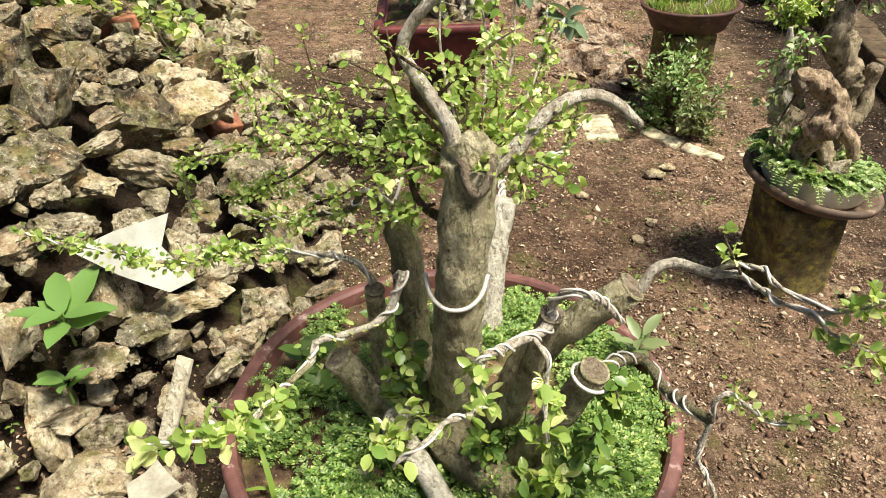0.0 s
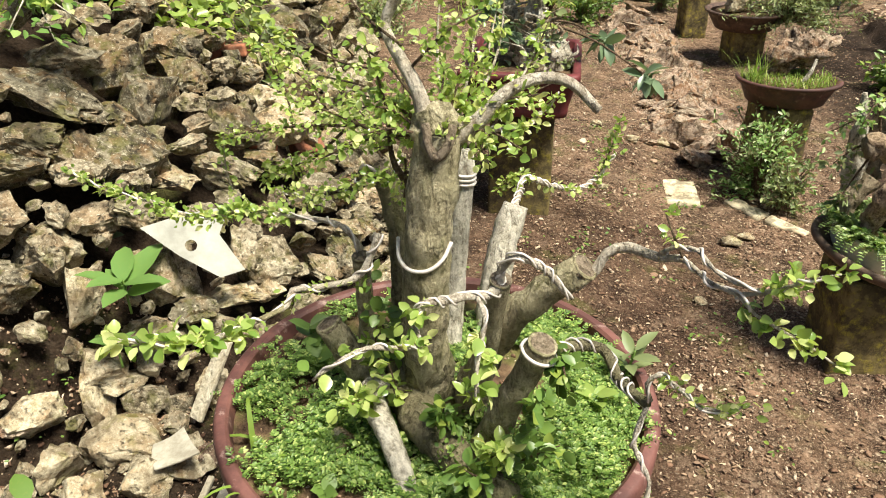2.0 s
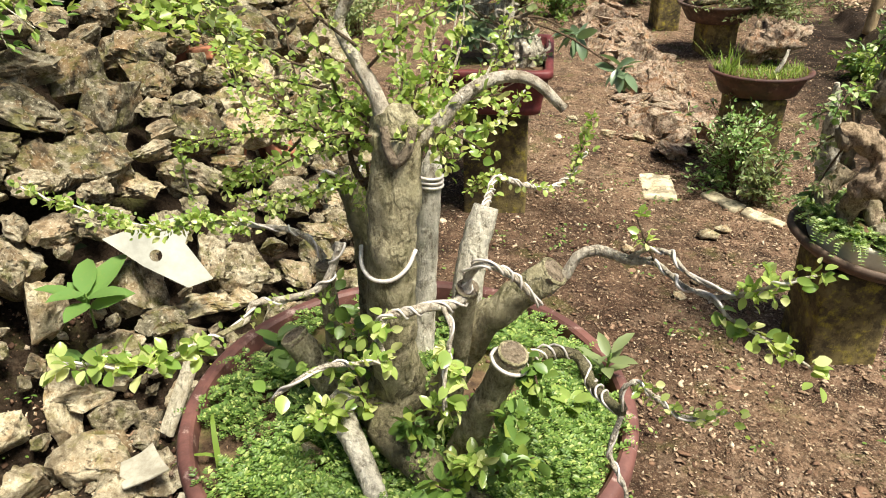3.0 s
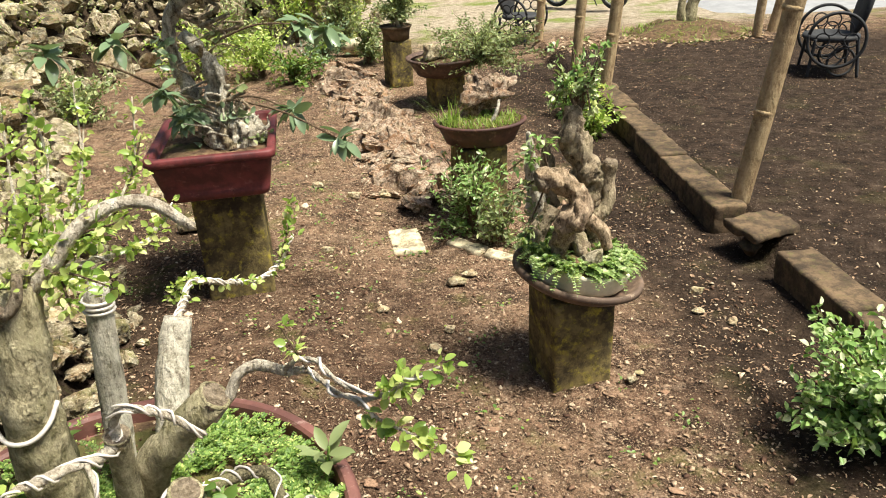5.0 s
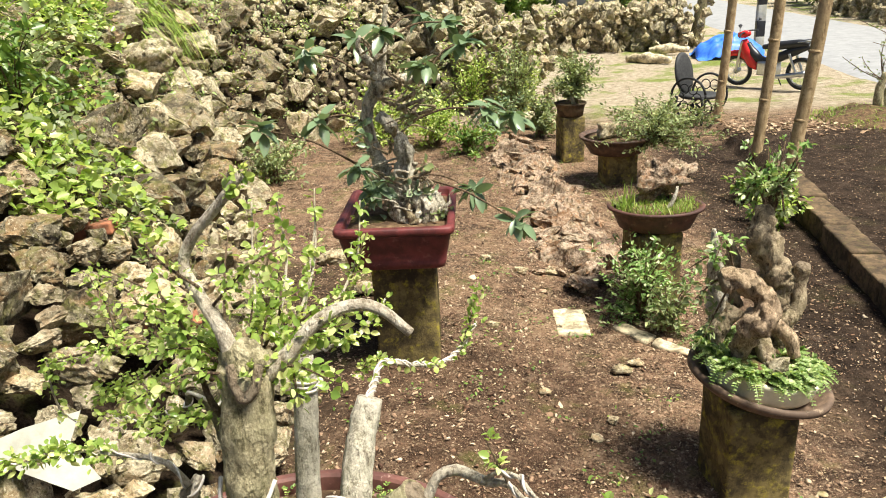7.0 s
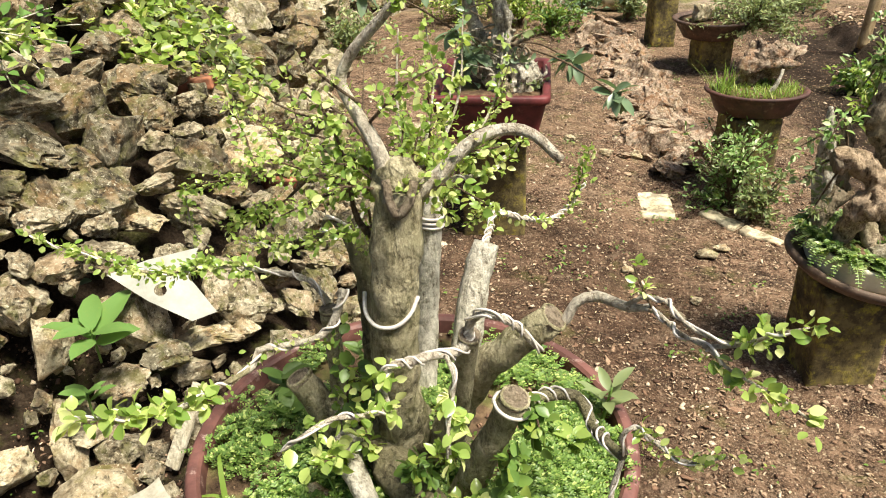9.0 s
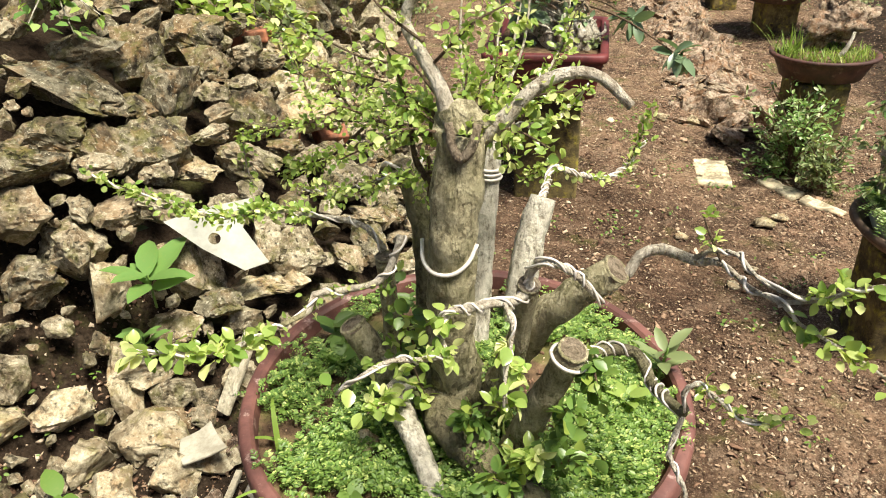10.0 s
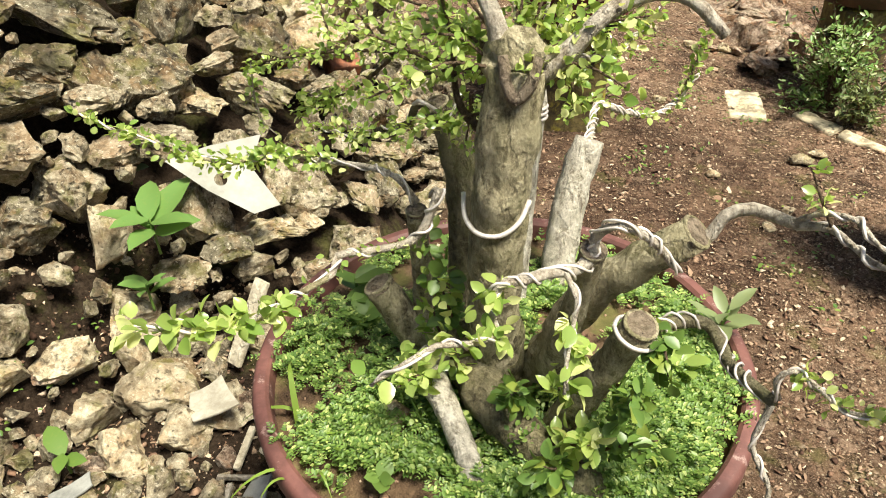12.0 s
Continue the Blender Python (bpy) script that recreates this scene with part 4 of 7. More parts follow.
# shoots round the foot of the trunks
FOOT = [((0.05, 0.93, 0.76), (0.03, 0.89, 0.86), (0.04, 0.87, 0.95)), ((0.06, 0.92, 0.8), (0.05, 0.88, 0.92), (0.03, 0.87, 1.02)),
        ((0.07, 0.91, 0.74), (0.08, 0.85, 0.82), (0.07, 0.83, 0.9)), ((0.23, 0.80, 0.75), (0.27, 0.75, 0.82), (0.28, 0.72, 0.86)),
        ((0.28, 0.80, 0.75), (0.33, 0.76, 0.83), (0.36, 0.74, 0.87)), ((0.25, 0.78, 0.74), (0.24, 0.72, 0.80), (0.23, 0.69, 0.84)),
        ((0.30, 0.80, 0.8), (0.32, 0.76, 0.9), (0.33, 0.74, 0.95)), ((0.16, 0.86, 0.78), (0.17, 0.80, 0.84), (0.18, 0.77, 0.88)),
        ((0.04, 0.86, 0.80), (0.02, 0.80, 0.83), (0.01, 0.77, 0.84)), ((0.33, 0.82, 0.96), (0.35, 0.79, 0.98), (0.36, 0.77, 0.95))]
for c in FOOT:
    shoot("foot_shoot", c, [0.003, 0.002, 0.001], TWIG, 20, 0.027, 0.2, 0, 0.03, 0.03, LEAF if rng.rand() > 0.5 else LEAF_MID)
for k in range(26):
    a = rng.rand() * 6.28
    d = rng.uniform(0.05, 0.15)
    b0 = np.array((0.14 + 1.2 * d * math.cos(a), 0.90 + d * math.sin(a), 0.70))
    pts = [b0, b0 + (0, -0.01, 0.05), b0 + (rng.normal() * 0.02, -0.02, rng.uniform(0.07, 0.13))]
    shoot("foot_weed", pts, [0.0018, 0.0014, 0.0008], LEAF_MID, 22, 0.012, 0.0, 0, 0.026, 0.03, WEED if k % 3 else LEAF_MID)
# wires laid round the trunk
part("trunk_wire", tube([(0.084, 0.868, 1.110), (0.094, 0.838, 1.094), (0.116, 0.818, 1.086), (0.144, 0.816, 1.089), (0.164, 0.828, 1.104), (0.172, 0.848, 1.124)], [0.0032], 8, 0.006), WIRE, main_trunk, "thick aluminium wire round the trunk")
part("stump_wire", tube([(0.315, 0.791, 0.992) + q for q in ring_about(np.array((0.35, 0.0, 0.93)), 0.027, 10)], [0.0028], 6, 0.006), WIRE, tree, "wire loop round the stump")
for dz in (0.0, 0.009, 0.018):
    part("band_wire", tube([np.array((0.1125, 1.174, 1.075 + dz)) + q for q in ring_about(np.array((0.1, 0.05, 1.0)), 0.0235, 14)], [0.003], 6, 0.006), WIRE, tree, "wire wound in a band")
part("loop_wire", tube([(-0.03, 1.02, 1.15), (-0.012, 1.0, 1.165), (0.01, 1.005, 1.15), (0.02, 1.02, 1.13), (0.03, 1.03, 1.15), (0.035, 1.04, 1.165)], [0.003], 6, 0.006), WIRE, tree, "looped training wire")

# ---- rubble bank ----
def slope_normal(x, y):
    e = 0.06
    return Vector((ground_z(x - e, y) - ground_z(x + e, y), ground_z(x, y - e) - ground_z(x, y + e), 2 * e)).normalized()


bank = thing("rubble_bank", (-1.2, 2.0, 0.0), "dry-stacked bank of rough limestone rubble", "rubble wall", "", "structure")
SHAPES = [rock_shape(i, 8 if i < 10 else 4, 0.085, 14 + i % 9, ((1, 0.8, 0.62), (1, 0.9, 0.75), (1, 0.7, 0.5))[i % 3]) for i in range(16)]
LOW = [rock_shape(40 + i, 2, 0.11, 15 + i % 7, (1, 0.85, 0.55) if i % 2 else (1, 0.75, 0.75)) for i in range(12)]
ROUND = [rock_shape(120 + i, 6, 0.06, 15 + 2 * i, ((1, 0.85, 0.8), (1, 0.9, 0.7))[i % 2]) for i in range(5)]
SHAPES += ROUND
STONE_MESH = {}
for i, s in enumerate(SHAPES):
    for key, mat in (("a", ROCK), ("b", ROCK_PALE), ("c", ROCK_GREY), ("d", ROCK_BROWN), ("m", ROCK_MOSS)):
        STONE_MESH[i, key] = mesh_of("stone", s[0], s[1], mat, "sharp")

placed = {}


def cells(p, reach=0):
    c = [int(math.floor(v / 0.3)) for v in p]
    return [(c[0] + i, c[1] + j, c[2] + k) for i in range(-reach, reach + 1) for j in range(-reach, reach + 1) for k in range(-reach, reach + 1)]


def settle(p, r):
    placed.setdefault(cells(p)[0], []).append((p, r))


def free(p, r, k=0.62):
    for c in cells(p, 1):
        for q, s in placed.get(c, ()):
            if (q[0] - p[0]) ** 2 + (q[1] - p[1]) ** 2 + (q[2] - p[2]) ** 2 < (k * (r + s)) ** 2:
                return False
    return True


def stone(p, r, mat_key, squash=1.0, shape=None, rot=None):
    i = (rng.randint(10) if r > 0.055 else 10 + rng.randint(11)) if shape is None else shape
    ob = new("stone", STONE_MESH[i, mat_key])
    ob.parent = bank
    rot = rot or Euler((rng.normal() * 0.35, rng.normal() * 0.35, rng.rand() * 6.28))
    s = r * rng.uniform(0.9, 1.1)
    ob.matrix_basis = Matrix.LocRotScale(Vector(p) - bank.location, rot, (s * rng.uniform(0.9, 1.2), s, s * squash * rng.uniform(0.85, 1.15)))
    return ob


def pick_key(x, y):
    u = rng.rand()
    # inner wall: mostly grey stone with the shade in its colour
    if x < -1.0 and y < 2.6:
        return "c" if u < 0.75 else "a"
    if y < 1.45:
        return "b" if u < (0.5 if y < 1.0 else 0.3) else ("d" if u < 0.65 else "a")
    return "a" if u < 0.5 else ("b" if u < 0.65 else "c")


# the stones that stand out: place, half width, half height, kind, tilt
WALL = [
    (-1.25, 1.66, 0.99, 0.212, 0.077, 'c', 0.2),
    (-1.29, 1.81, 1.05, 0.145, 0.068, 'a', 0.1),
    (-1.19, 1.49, 0.91, 0.096, 0.078, 'c', 0.0),
    (-1.10, 1.56, 0.85, 0.091, 0.079, 'c', 0.0),
    (-1.20, 1.32, 0.76, 0.116, 0.077, 'a', 0.1),
    (-1.22, 1.40, 0.85, 0.130, 0.100, 'c', 0.5),
    (-1.07, 1.33, 0.64, 0.121, 0.115, 'a', 0.2),
    (-1.03, 1.67, 0.81, 0.128, 0.111, 'c', 0.0),
    (-1.10, 1.88, 0.88, 0.143, 0.119, 'c', 0.0),
    (-1.22, 1.92, 0.99, 0.122, 0.118, 'c', 0.0),
    (-0.93, 2.07, 0.75, 0.139, 0.119, 'c', 0.0),
    (-1.15, 1.24, 0.61, 0.105, 0.068, 'c', 0.2),
    (-1.24, 2.27, 0.96, 0.131, 0.120, 'c', 0.0),
]
MID = [
    (-0.80, 1.48, 0.54, 0.084, 0.125, 'a', 0.0),
    (-0.66, 1.77, 0.44, 0.112, 0.100, 'a', 0.0),
    (-0.68, 1.57, 0.44, 0.106, 0.046, 'b', 0.1),
    (-0.91, 1.73, 0.72, 0.093, 0.043, 'b', 0.1),
    (-1.00, 1.46, 0.72, 0.084, 0.051, 'a', 0.0),
    (-0.69, 1.47, 0.39, 0.061, 0.051, 'a', 0.0),
    (-0.99, 1.32, 0.54, 0.067, 0.101, 'b', 0.0),
    (-1.08, 2.88, 0.72, 0.089, 0.115, 'b', 0.0),
    (-1.00, 2.49, 0.72, 0.132, 0.073, 'b', 0.0),
    (-0.76, 2.35, 0.51, 0.087, 0.100, 'c', 0.4),
    (-0.68, 2.56, 0.32, 0.063, 0.061, 'b', 0.0),
    (-0.64, 2.50, 0.28, 0.085, 0.069, 'a', 0.0),
    (-1.15, 2.67, 0.82, 0.065, 0.061, 'b', 0.0),
    (-0.85, 2.53, 0.56, 0.092, 0.069, 'a', 0.0),
    (-1.06, 2.29, 0.81, 0.060, 0.039, 'a', 0.1),
    (-1.02, 3.18, 0.52, 0.111, 0.083, 'a', 0.0),
]
APRON = [
    (-0.91, 1.21, 0.26, 0.061, 0.089, 'b', 0.3),
    (-0.89, 0.98, 0.22, 0.069, 0.075, 'b', 0.0),
    (-0.83, 1.28, 0.23, 0.062, 0.062, 'a', 0.0),
    (-0.79, 1.20, 0.22, 0.077, 0.044, 'c', 0.2),
    (-0.79, 1.11, 0.22, 0.102, 0.075, 'b', 0.0),
    (-0.68, 1.01, 0.22, 0.087, 0.065, 'b', 0.0),
    (-0.59, 1.11, 0.22, 0.072, 0.066, 'b', 0.0),
    (-1.01, 1.09, 0.30, 0.078, 0.051, 'b', 0.0),
    (-0.93, 1.26, 0.35, 0.088, 0.044, 'b', 0.0),
    (-0.88, 1.27, 0.30, 0.072, 0.037, 'b', 0.0),
    (-0.75, 0.93, 0.22, 0.071, 0.062, 'b', 0.0),
    (-1.10, 0.98, 0.32, 0.054, 0.054, 'b', 0.0),
    (-1.12, 1.04, 0.42, 0.057, 0.084, 'a', 0.0),
    (-0.82, 1.34, 0.33, 0.051, 0.042, 'b', 0.0),
    (-1.06, 1.20, 0.49, 0.044, 0.034, 'a', 0.0),
    (-0.75, 0.91, 0.22, 0.065, 0.045, 'b', 0.0),
    (-0.66, 0.71, 0.22, 0.054, 0.041, 'b', 0.2),
    (-0.72, 0.65, 0.22, 0.067, 0.057, 'b', 0.0),
    (-0.78, 0.74, 0.22, 0.056, 0.043, 'b', -0.2),
    (-0.61, 0.68, 0.22, 0.047, 0.028, 'b', 0.1),
    (-0.62, 0.81, 0.22, 0.035, 0.035, 'b', 0.0),
    (-0.65, 0.78, 0.22, 0.026, 0.035, 'b', 0.3),
    (-0.53, 0.76, 0.19, 0.025, 0.035, 'd', 0.0),
    (-0.47, 0.77, 0.15, 0.051, 0.044, 'a', 0.0),
    (-0.82, 0.89, 0.22, 0.038, 0.026, 'd', 0.0),
    (-0.55, 1.00, 0.20, 0.037, 0.033, 'd', 0.2),
    (-0.56, 1.14, 0.21, 0.035, 0.049, 'd', 0.0),
    (-1.03, 1.06, 0.30, 0.052, 0.030, 'd', 0.0),
    (-0.63, 0.87, 0.22, 0.039, 0.052, 'a', 0.0),
]
near, far_b, grey_b, moss_b = 0, Build(), Build(), Build()
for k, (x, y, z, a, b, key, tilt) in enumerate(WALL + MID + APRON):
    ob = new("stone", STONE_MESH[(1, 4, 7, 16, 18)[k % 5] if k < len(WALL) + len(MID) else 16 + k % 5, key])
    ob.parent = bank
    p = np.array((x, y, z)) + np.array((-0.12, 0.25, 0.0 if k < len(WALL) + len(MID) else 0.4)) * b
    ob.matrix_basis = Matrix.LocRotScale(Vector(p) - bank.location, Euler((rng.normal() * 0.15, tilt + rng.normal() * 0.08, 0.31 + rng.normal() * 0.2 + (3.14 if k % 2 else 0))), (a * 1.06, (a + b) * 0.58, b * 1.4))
    settle(p, (a + b) / 2)
    near += 1

zones = [  # x range, y range, size range, tries
    ((-2.3, -0.9), (1.15, 2.7), (0.10, 0.17), 260), ((-1.3, -0.35), (1.35, 2.7), (0.06, 0.11), 700),
    ((-2.6, -0.35), (1.2, 3.2), (0.04, 0.075), 3500), ((-1.4, -0.25), (0.35, 1.5), (0.035, 0.06), 1500),
    ((-1.4, -0.22), (0.3, 1.6), (0.018, 0.036), 3500)]
for (x0, x1), (y0, y1), (r0, r1), tries in zones:
    for _ in range(tries):
        x, y, r = rng.uniform(x0, x1), rng.uniform(y0, y1), rng.uniform(r0, r1)
        d = edge_x(y) - x
        if (d < 0.0 and not (y < 1.5 and x < -0.2)) or (math.hypot(x - POT[0], y - POT[1]) < 0.3):
            continue
        if y < 1.5 and d < 0 and x > -1.3 and noise.noise(Vector((x * 3, y * 3, 7))) < -0.12:
            continue
        if -1.5 < x < -0.75 and 0.95 < y < 1.32 and rng.rand() < 0.8:
            continue
        if x < -0.85 and 1.3 < y < 2.3 and r < 0.1 and rng.rand() < 0.55:
            continue
        n = slope_normal(x, y)
        p = np.array((x, y, ground_z(x, y))) + np.array(n) * r * 0.42
        if not free(p, r, 0.7):
            continue
        settle(p, r)
        if near < 300:
            stone(p, r, pick_key(x, y))
            near += 1
        else:
            s = LOW[rng.randint(len(LOW))]
            m = np.array(Euler((rng.normal() * 0.4, rng.normal() * 0.4, rng.rand() * 6.28)).to_matrix())
            far_b.add((s[0] * r) @ m.T + p, s[1])
for _ in range(420):
    y = rng.uniform(3.6, 8.0)
    x = edge_x(y) - rng.uniform(0.15, 1.3)
    r = rng.uniform(0.12, 0.27)
    p = np.array((x, y, ground_z(x, y))) + np.array(slope_normal(x, y)) * r * 0.25
    if not free(p, r, 0.62):
        continue
    settle(p, r)
    s = SHAPES[10 + rng.randint(11)]
    m = np.array(Euler((rng.normal() * 0.3, rng.normal() * 0.3, rng.rand() * 6.28)).to_matrix())
    (grey_b if rng.rand() < 0.65 else moss_b).add((s[0] * r * (1.15, 1, 0.85)) @ m.T + p, s[1])
for _ in range(16000):
    y = 2.5 + 10.5 * rng.rand() ** 1.3
    x = edge_x(y) - abs(rng.normal()) * 0.9 - rng.uniform(-0.15, 0.7)
    r = rng.uniform(0.03, 0.10) * (1 + 0.06 * max(0, y - 3)) * rng.choice((0.6, 1.0, 1.6, 2.3), p=(0.25, 0.3, 0.28, 0.17))
    if x < -4.5:
        continue
    p = np.array((x, y, ground_z(x, y))) + np.array(slope_normal(x, y)) * r * 0.3
    if not free(p, r, 0.6):
        continue
    settle(p, r)
    s = LOW[rng.randint(len(LOW))]
    m = np.array(Euler((rng.normal() * 0.5, rng.normal() * 0.5, rng.rand() * 6.28)).to_matrix())
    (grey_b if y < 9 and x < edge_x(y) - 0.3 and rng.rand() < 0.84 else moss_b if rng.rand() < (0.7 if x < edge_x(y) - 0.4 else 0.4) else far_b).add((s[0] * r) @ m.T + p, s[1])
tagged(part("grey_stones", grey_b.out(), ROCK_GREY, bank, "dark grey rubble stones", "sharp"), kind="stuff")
tagged(part("mossy_stones", moss_b.out(), ROCK_MOSS, bank, "mossy pale rubble stones", "sharp"), kind="stuff")
far_rubble = part("small_stones", far_b.out(), ROCK, bank, "loose rubble stones", "sharp")
tagged(far_rubble, kind="stuff")

# ---- what grows in the large pot ----
cover = thing("ground_cover", (POT[0], POT[1], SOIL_Z), "bright green creeping weed carpet in the pot", "ground cover", "", "stuff")
B = Build()
for _ in range(6000):
    a, d = rng.rand() * 2 * math.pi, 0.372 * math.sqrt(rng.rand())
    x, y = POT[0] + d * math.cos(a), POT[1] + d * math.sin(a)
    dens = 0.30 + 0.8 * noise.noise(Vector((x * 6.5, y * 6.5, 2))) + (0.45 if y < 0.92 else 0.0) + (0.2 if x > 0.3 else 0) - (0.2 if x < -0.12 and y < 1.0 else 0) - (0.4 if y < 0.72 and x < 0.1 else 0)
    if rng.rand() > dens - (0.35 if d > 0.31 and y < 0.9 else 0.1):
        continue
    base = np.array((x, y, soil_z(x, y)))
    h = rng.uniform(0.004, 0.042) * (1 + 0.9 * noise.noise(Vector((x * 14, y * 14, 5))))
    lean = np.array((rng.normal() * 0.6, rng.normal() * 0.6, 1.0))
    lean /= np.linalg.norm(lean)
    for k in range(3):
        q = a * 3 + k * 2.6 + rng.rand()
        out = np.array((math.cos(q), math.sin(q), 0.55 + 0.5 * rng.rand()))
        side = np.array((-math.sin(q), math.cos(q), 0.0))
        ln = rng.uniform(0.012, 0.028)
        for j in range(4):
            t = (j + 1) / 4
            p = base + lean * h + out * ln * t - np.array((0, 0, 0.55 * ln * t * t))
            for sg in (-1, 1):
                leaf_at(B, p, sg * side + out * 0.6, np.array((0, 0, 1.0)) + 0.3 * unit(), rng.uniform(0.0075, 0.0125) * (1.15 - 0.7 * t), 0.8)
part("sprigs", B.out(), WEED, cover)


def blade(B, base, way, length, width, droop=0.5, n=6):
    """An arching blade of grass."""
    side = np.cross(way, (0, 0, 1.0))
    side /= np.linalg.norm(side) + 1e-9
    V = []
    for i in range(n + 1):
        t = i / n
        p = base + way * length * t + np.array((0, 0, -droop * length * t * t))
        w = width * (1 - t ** 1.7) * 0.5 + 0.0002
        V += [p - side * w, p + side * w + np.array((0, 0, w * 0.3))]
    B.add(V, [(2 * i, 2 * i + 1, 2 * i + 3, 2 * i + 2) for i in range(n)])


tuft = thing("grass_tuft", (-0.12, 0.75, SOIL_Z), "arching grass blades growing at the pot's edge", "grass")
for base, way, ln, wd in (((-0.17, 0.78, 0.70), (-0.2, 0.35, 0.9), 0.24, 0.010), ((-0.14, 0.74, 0.70), (0.85, -0.1, 0.6), 0.2, 0.006), ((-0.15, 0.74, 0.70), (0.7, 0.25, 0.7), 0.16, 0.006), ((-0.16, 0.8, 0.70), (-0.75, -0.1, 0.5), 0.17, 0.007), ((-0.14, 0.70, 0.70), (-0.5, -0.5, 0.6), 0.16, 0.006), ((-0.10, 0.70, 0.70), (0.3, -0.3, 0.8), 0.14, 0.005), ((-0.13, 0.68, 0.70), (-0.2, -0.4, 0.8), 0.14, 0.005), ((0.40, 0.72, 0.70), (0.5, -0.3, 0.7), 0.10, 0.004)):
    Bb = Build()
    blade(Bb, np.array(base), np.array(way), ln, wd, 0.75)
    part("blade", Bb.out(), GRASS, tuft)

LEAF_BIG = np.array([(0, 0, 0), (-0.10, 0.08, 0.01), (-0.24, 0.28, 0.05), (-0.27, 0.52, 0.06), (-0.17, 0.8, 0.02), (0, 1, -0.08), (0.17, 0.8, 0.02), (0.27, 0.52, 0.06), (0.24, 0.28, 0.05), (0.10, 0.08, 0.01), (0, 0.28, 0.0), (0, 0.52, 0.0), (0, 0.8, -0.03)])
LEAF_BIG_F = [(0, 10, 2, 1), (10, 11, 3, 2), (11, 12, 4, 3), (12, 5, 4), (0, 9, 8, 10), (10, 8, 7, 11), (11, 7, 6, 12), (12, 6, 5)]


def broad_plant(name, at, leaves, size, mat, label, stem=0.06, seed=1, width=1.0, up=0.45):
    r = np.random.RandomState(seed)
    t = thing(name, at, label, "plant", "broad-leaved seedlings")
    at = np.array(at, float)
    top = at + (r.normal() * 0.01, r.normal() * 0.01, stem)
    part("stem", tube([at - (0, 0, 0.02), top], [0.004, 0.0025], 6, 0.01), LEAF_MID, t)
    for k in range(leaves):
        a = k * 2.4 + r.rand() * 0.6
        w = np.array((math.cos(a), math.sin(a), up * r.uniform(0.4, 1.4)))
        Bb = Build()
        leaf_at(Bb, at + (top - at) * (0.45 + 0.55 * (k + 1) / leaves), w, np.array((0, 0, 1.0)) + 0.25 * r.normal(size=3), size * r.uniform(0.65, 1.15), width, LEAF_BIG, LEAF_BIG_F)
        part("leaf", Bb.out(), mat, t)
    return t


broad_plant("seedling", (0.445, 1.12, 0.69), 9, 0.075, LEAF_DUSTY, "pale green broad-leaved seedling at the pot's rim", 0.09, 3, 0.7)
broad_plant("seedling", (0.40, 1.02, 0.69), 6, 0.05, LEAF, "small bright seedling among the weeds", 0.05, 4)
broad_plant("seedling", (-0.19, 1.08, 0.69), 6, 0.075, LEAF_MID, "broad-leaved seedling inside the pot's rim", 0.07, 5, 1.3)
broad_plant("seedling", (-0.14, 1.0, 0.69), 7, 0.05, WEED, "low leafy weed in the pot", 0.05, 6, 1.2)
broad_plant("seedling", (-0.05, 1.17, 0.69), 9, 0.05, WEED, "ferny weed at the back of the pot", 0.12, 7, 0.6)
broad_plant("seedling", (0.05, 0.74, 0.70), 8, 0.036, WEED, "round-leaved weed in the ground cover", 0.03, 8, 1.5)
broad_plant("seedling", (0.0, 0.70, 0.70), 6, 0.03, WEED, "round-leaved weed in the ground cover", 0.03, 9, 1.5)
broad_plant("broadleaf_weed", (-0.83, 1.32, 0.55), 8, 0.145, LEAF_WEED, "large-leaved green weed between the stones", 0.09, 12, 0.82, 0.42)
broad_plant("broadleaf_weed", (-0.84, 1.25, 0.42), 6, 0.085, LEAF_WEED, "dark green weed low among the stones", 0.06, 13, 0.9, 0.4)
broad_plant("broadleaf_weed", (-1.02, 1.5, 0.62), 5, 0.055, LEAF_BLUE, "small round-leaved weed in the wall", 0.04, 14, 1.4, 0.3)
broad_plant("broadleaf_weed", (-0.84, 0.86, 0.27), 3, 0.085, LEAF_MID, "small weed among loose stones", 0.04, 15, 1.0, 0.25)
pebble = thing("pot_stone", (0.0, 0.80, 0.70), "ochre stone lying in the pot", "stone")
s = rock_shape(91, 4, 0.05, 12, (1, 0.7, 0.6))
part("stone_body", (s[0] * 0.048 + np.array((-0.02, 0.82, 0.715)), s[1]), ROCK_PALE, pebble)

# ---- rectangular pot with gnarled tree ----
RP, RPYAW = np.array((-0.055, 3.02, 0.0)), radians(5)
ped_rect = square_pedestal((RP[0] + 0.01, RP[1], -0.02), 0.27, 0.675, 0.12, "mossy square concrete pedestal under a rectangular pot")
rpot = thing("rectangular_pot", (RP[0], RP[1], 0.655), "maroon rectangular clay pot on a pedestal", "pot")


def rect_ring(levels, r=0.035, n=4):
    """A rounded rectangular body from (half width, half depth, height) levels."""
    V, m = [], 4 * (n + 1)
    for hw, hd, z in levels:
        for q, (sx, sy) in enumerate(((1, 1), (-1, 1), (-1, -1), (1, -1))):
            for k in range(n + 1):
                a = math.pi / 2 * (q + k / n)
                x, y = sx * (hw - r) + r * math.cos(a), sy * (hd - r) + r * math.sin(a)
                V.append((RP[0] + x * math.cos(RPYAW) - y * math.sin(RPYAW), RP[1] + x * math.sin(RPYAW) + y * math.cos(RPYAW), z))
    F = [(i * m + j, i * m + (j + 1) % m, (i + 1) * m + (j + 1) % m, (i + 1) * m + j) for i in range(len(levels) - 1) for j in range(m)]
    return np.array(V), F + [tuple(range(m))[::-1], tuple((len(levels) - 1) * m + j for j in range(m))]


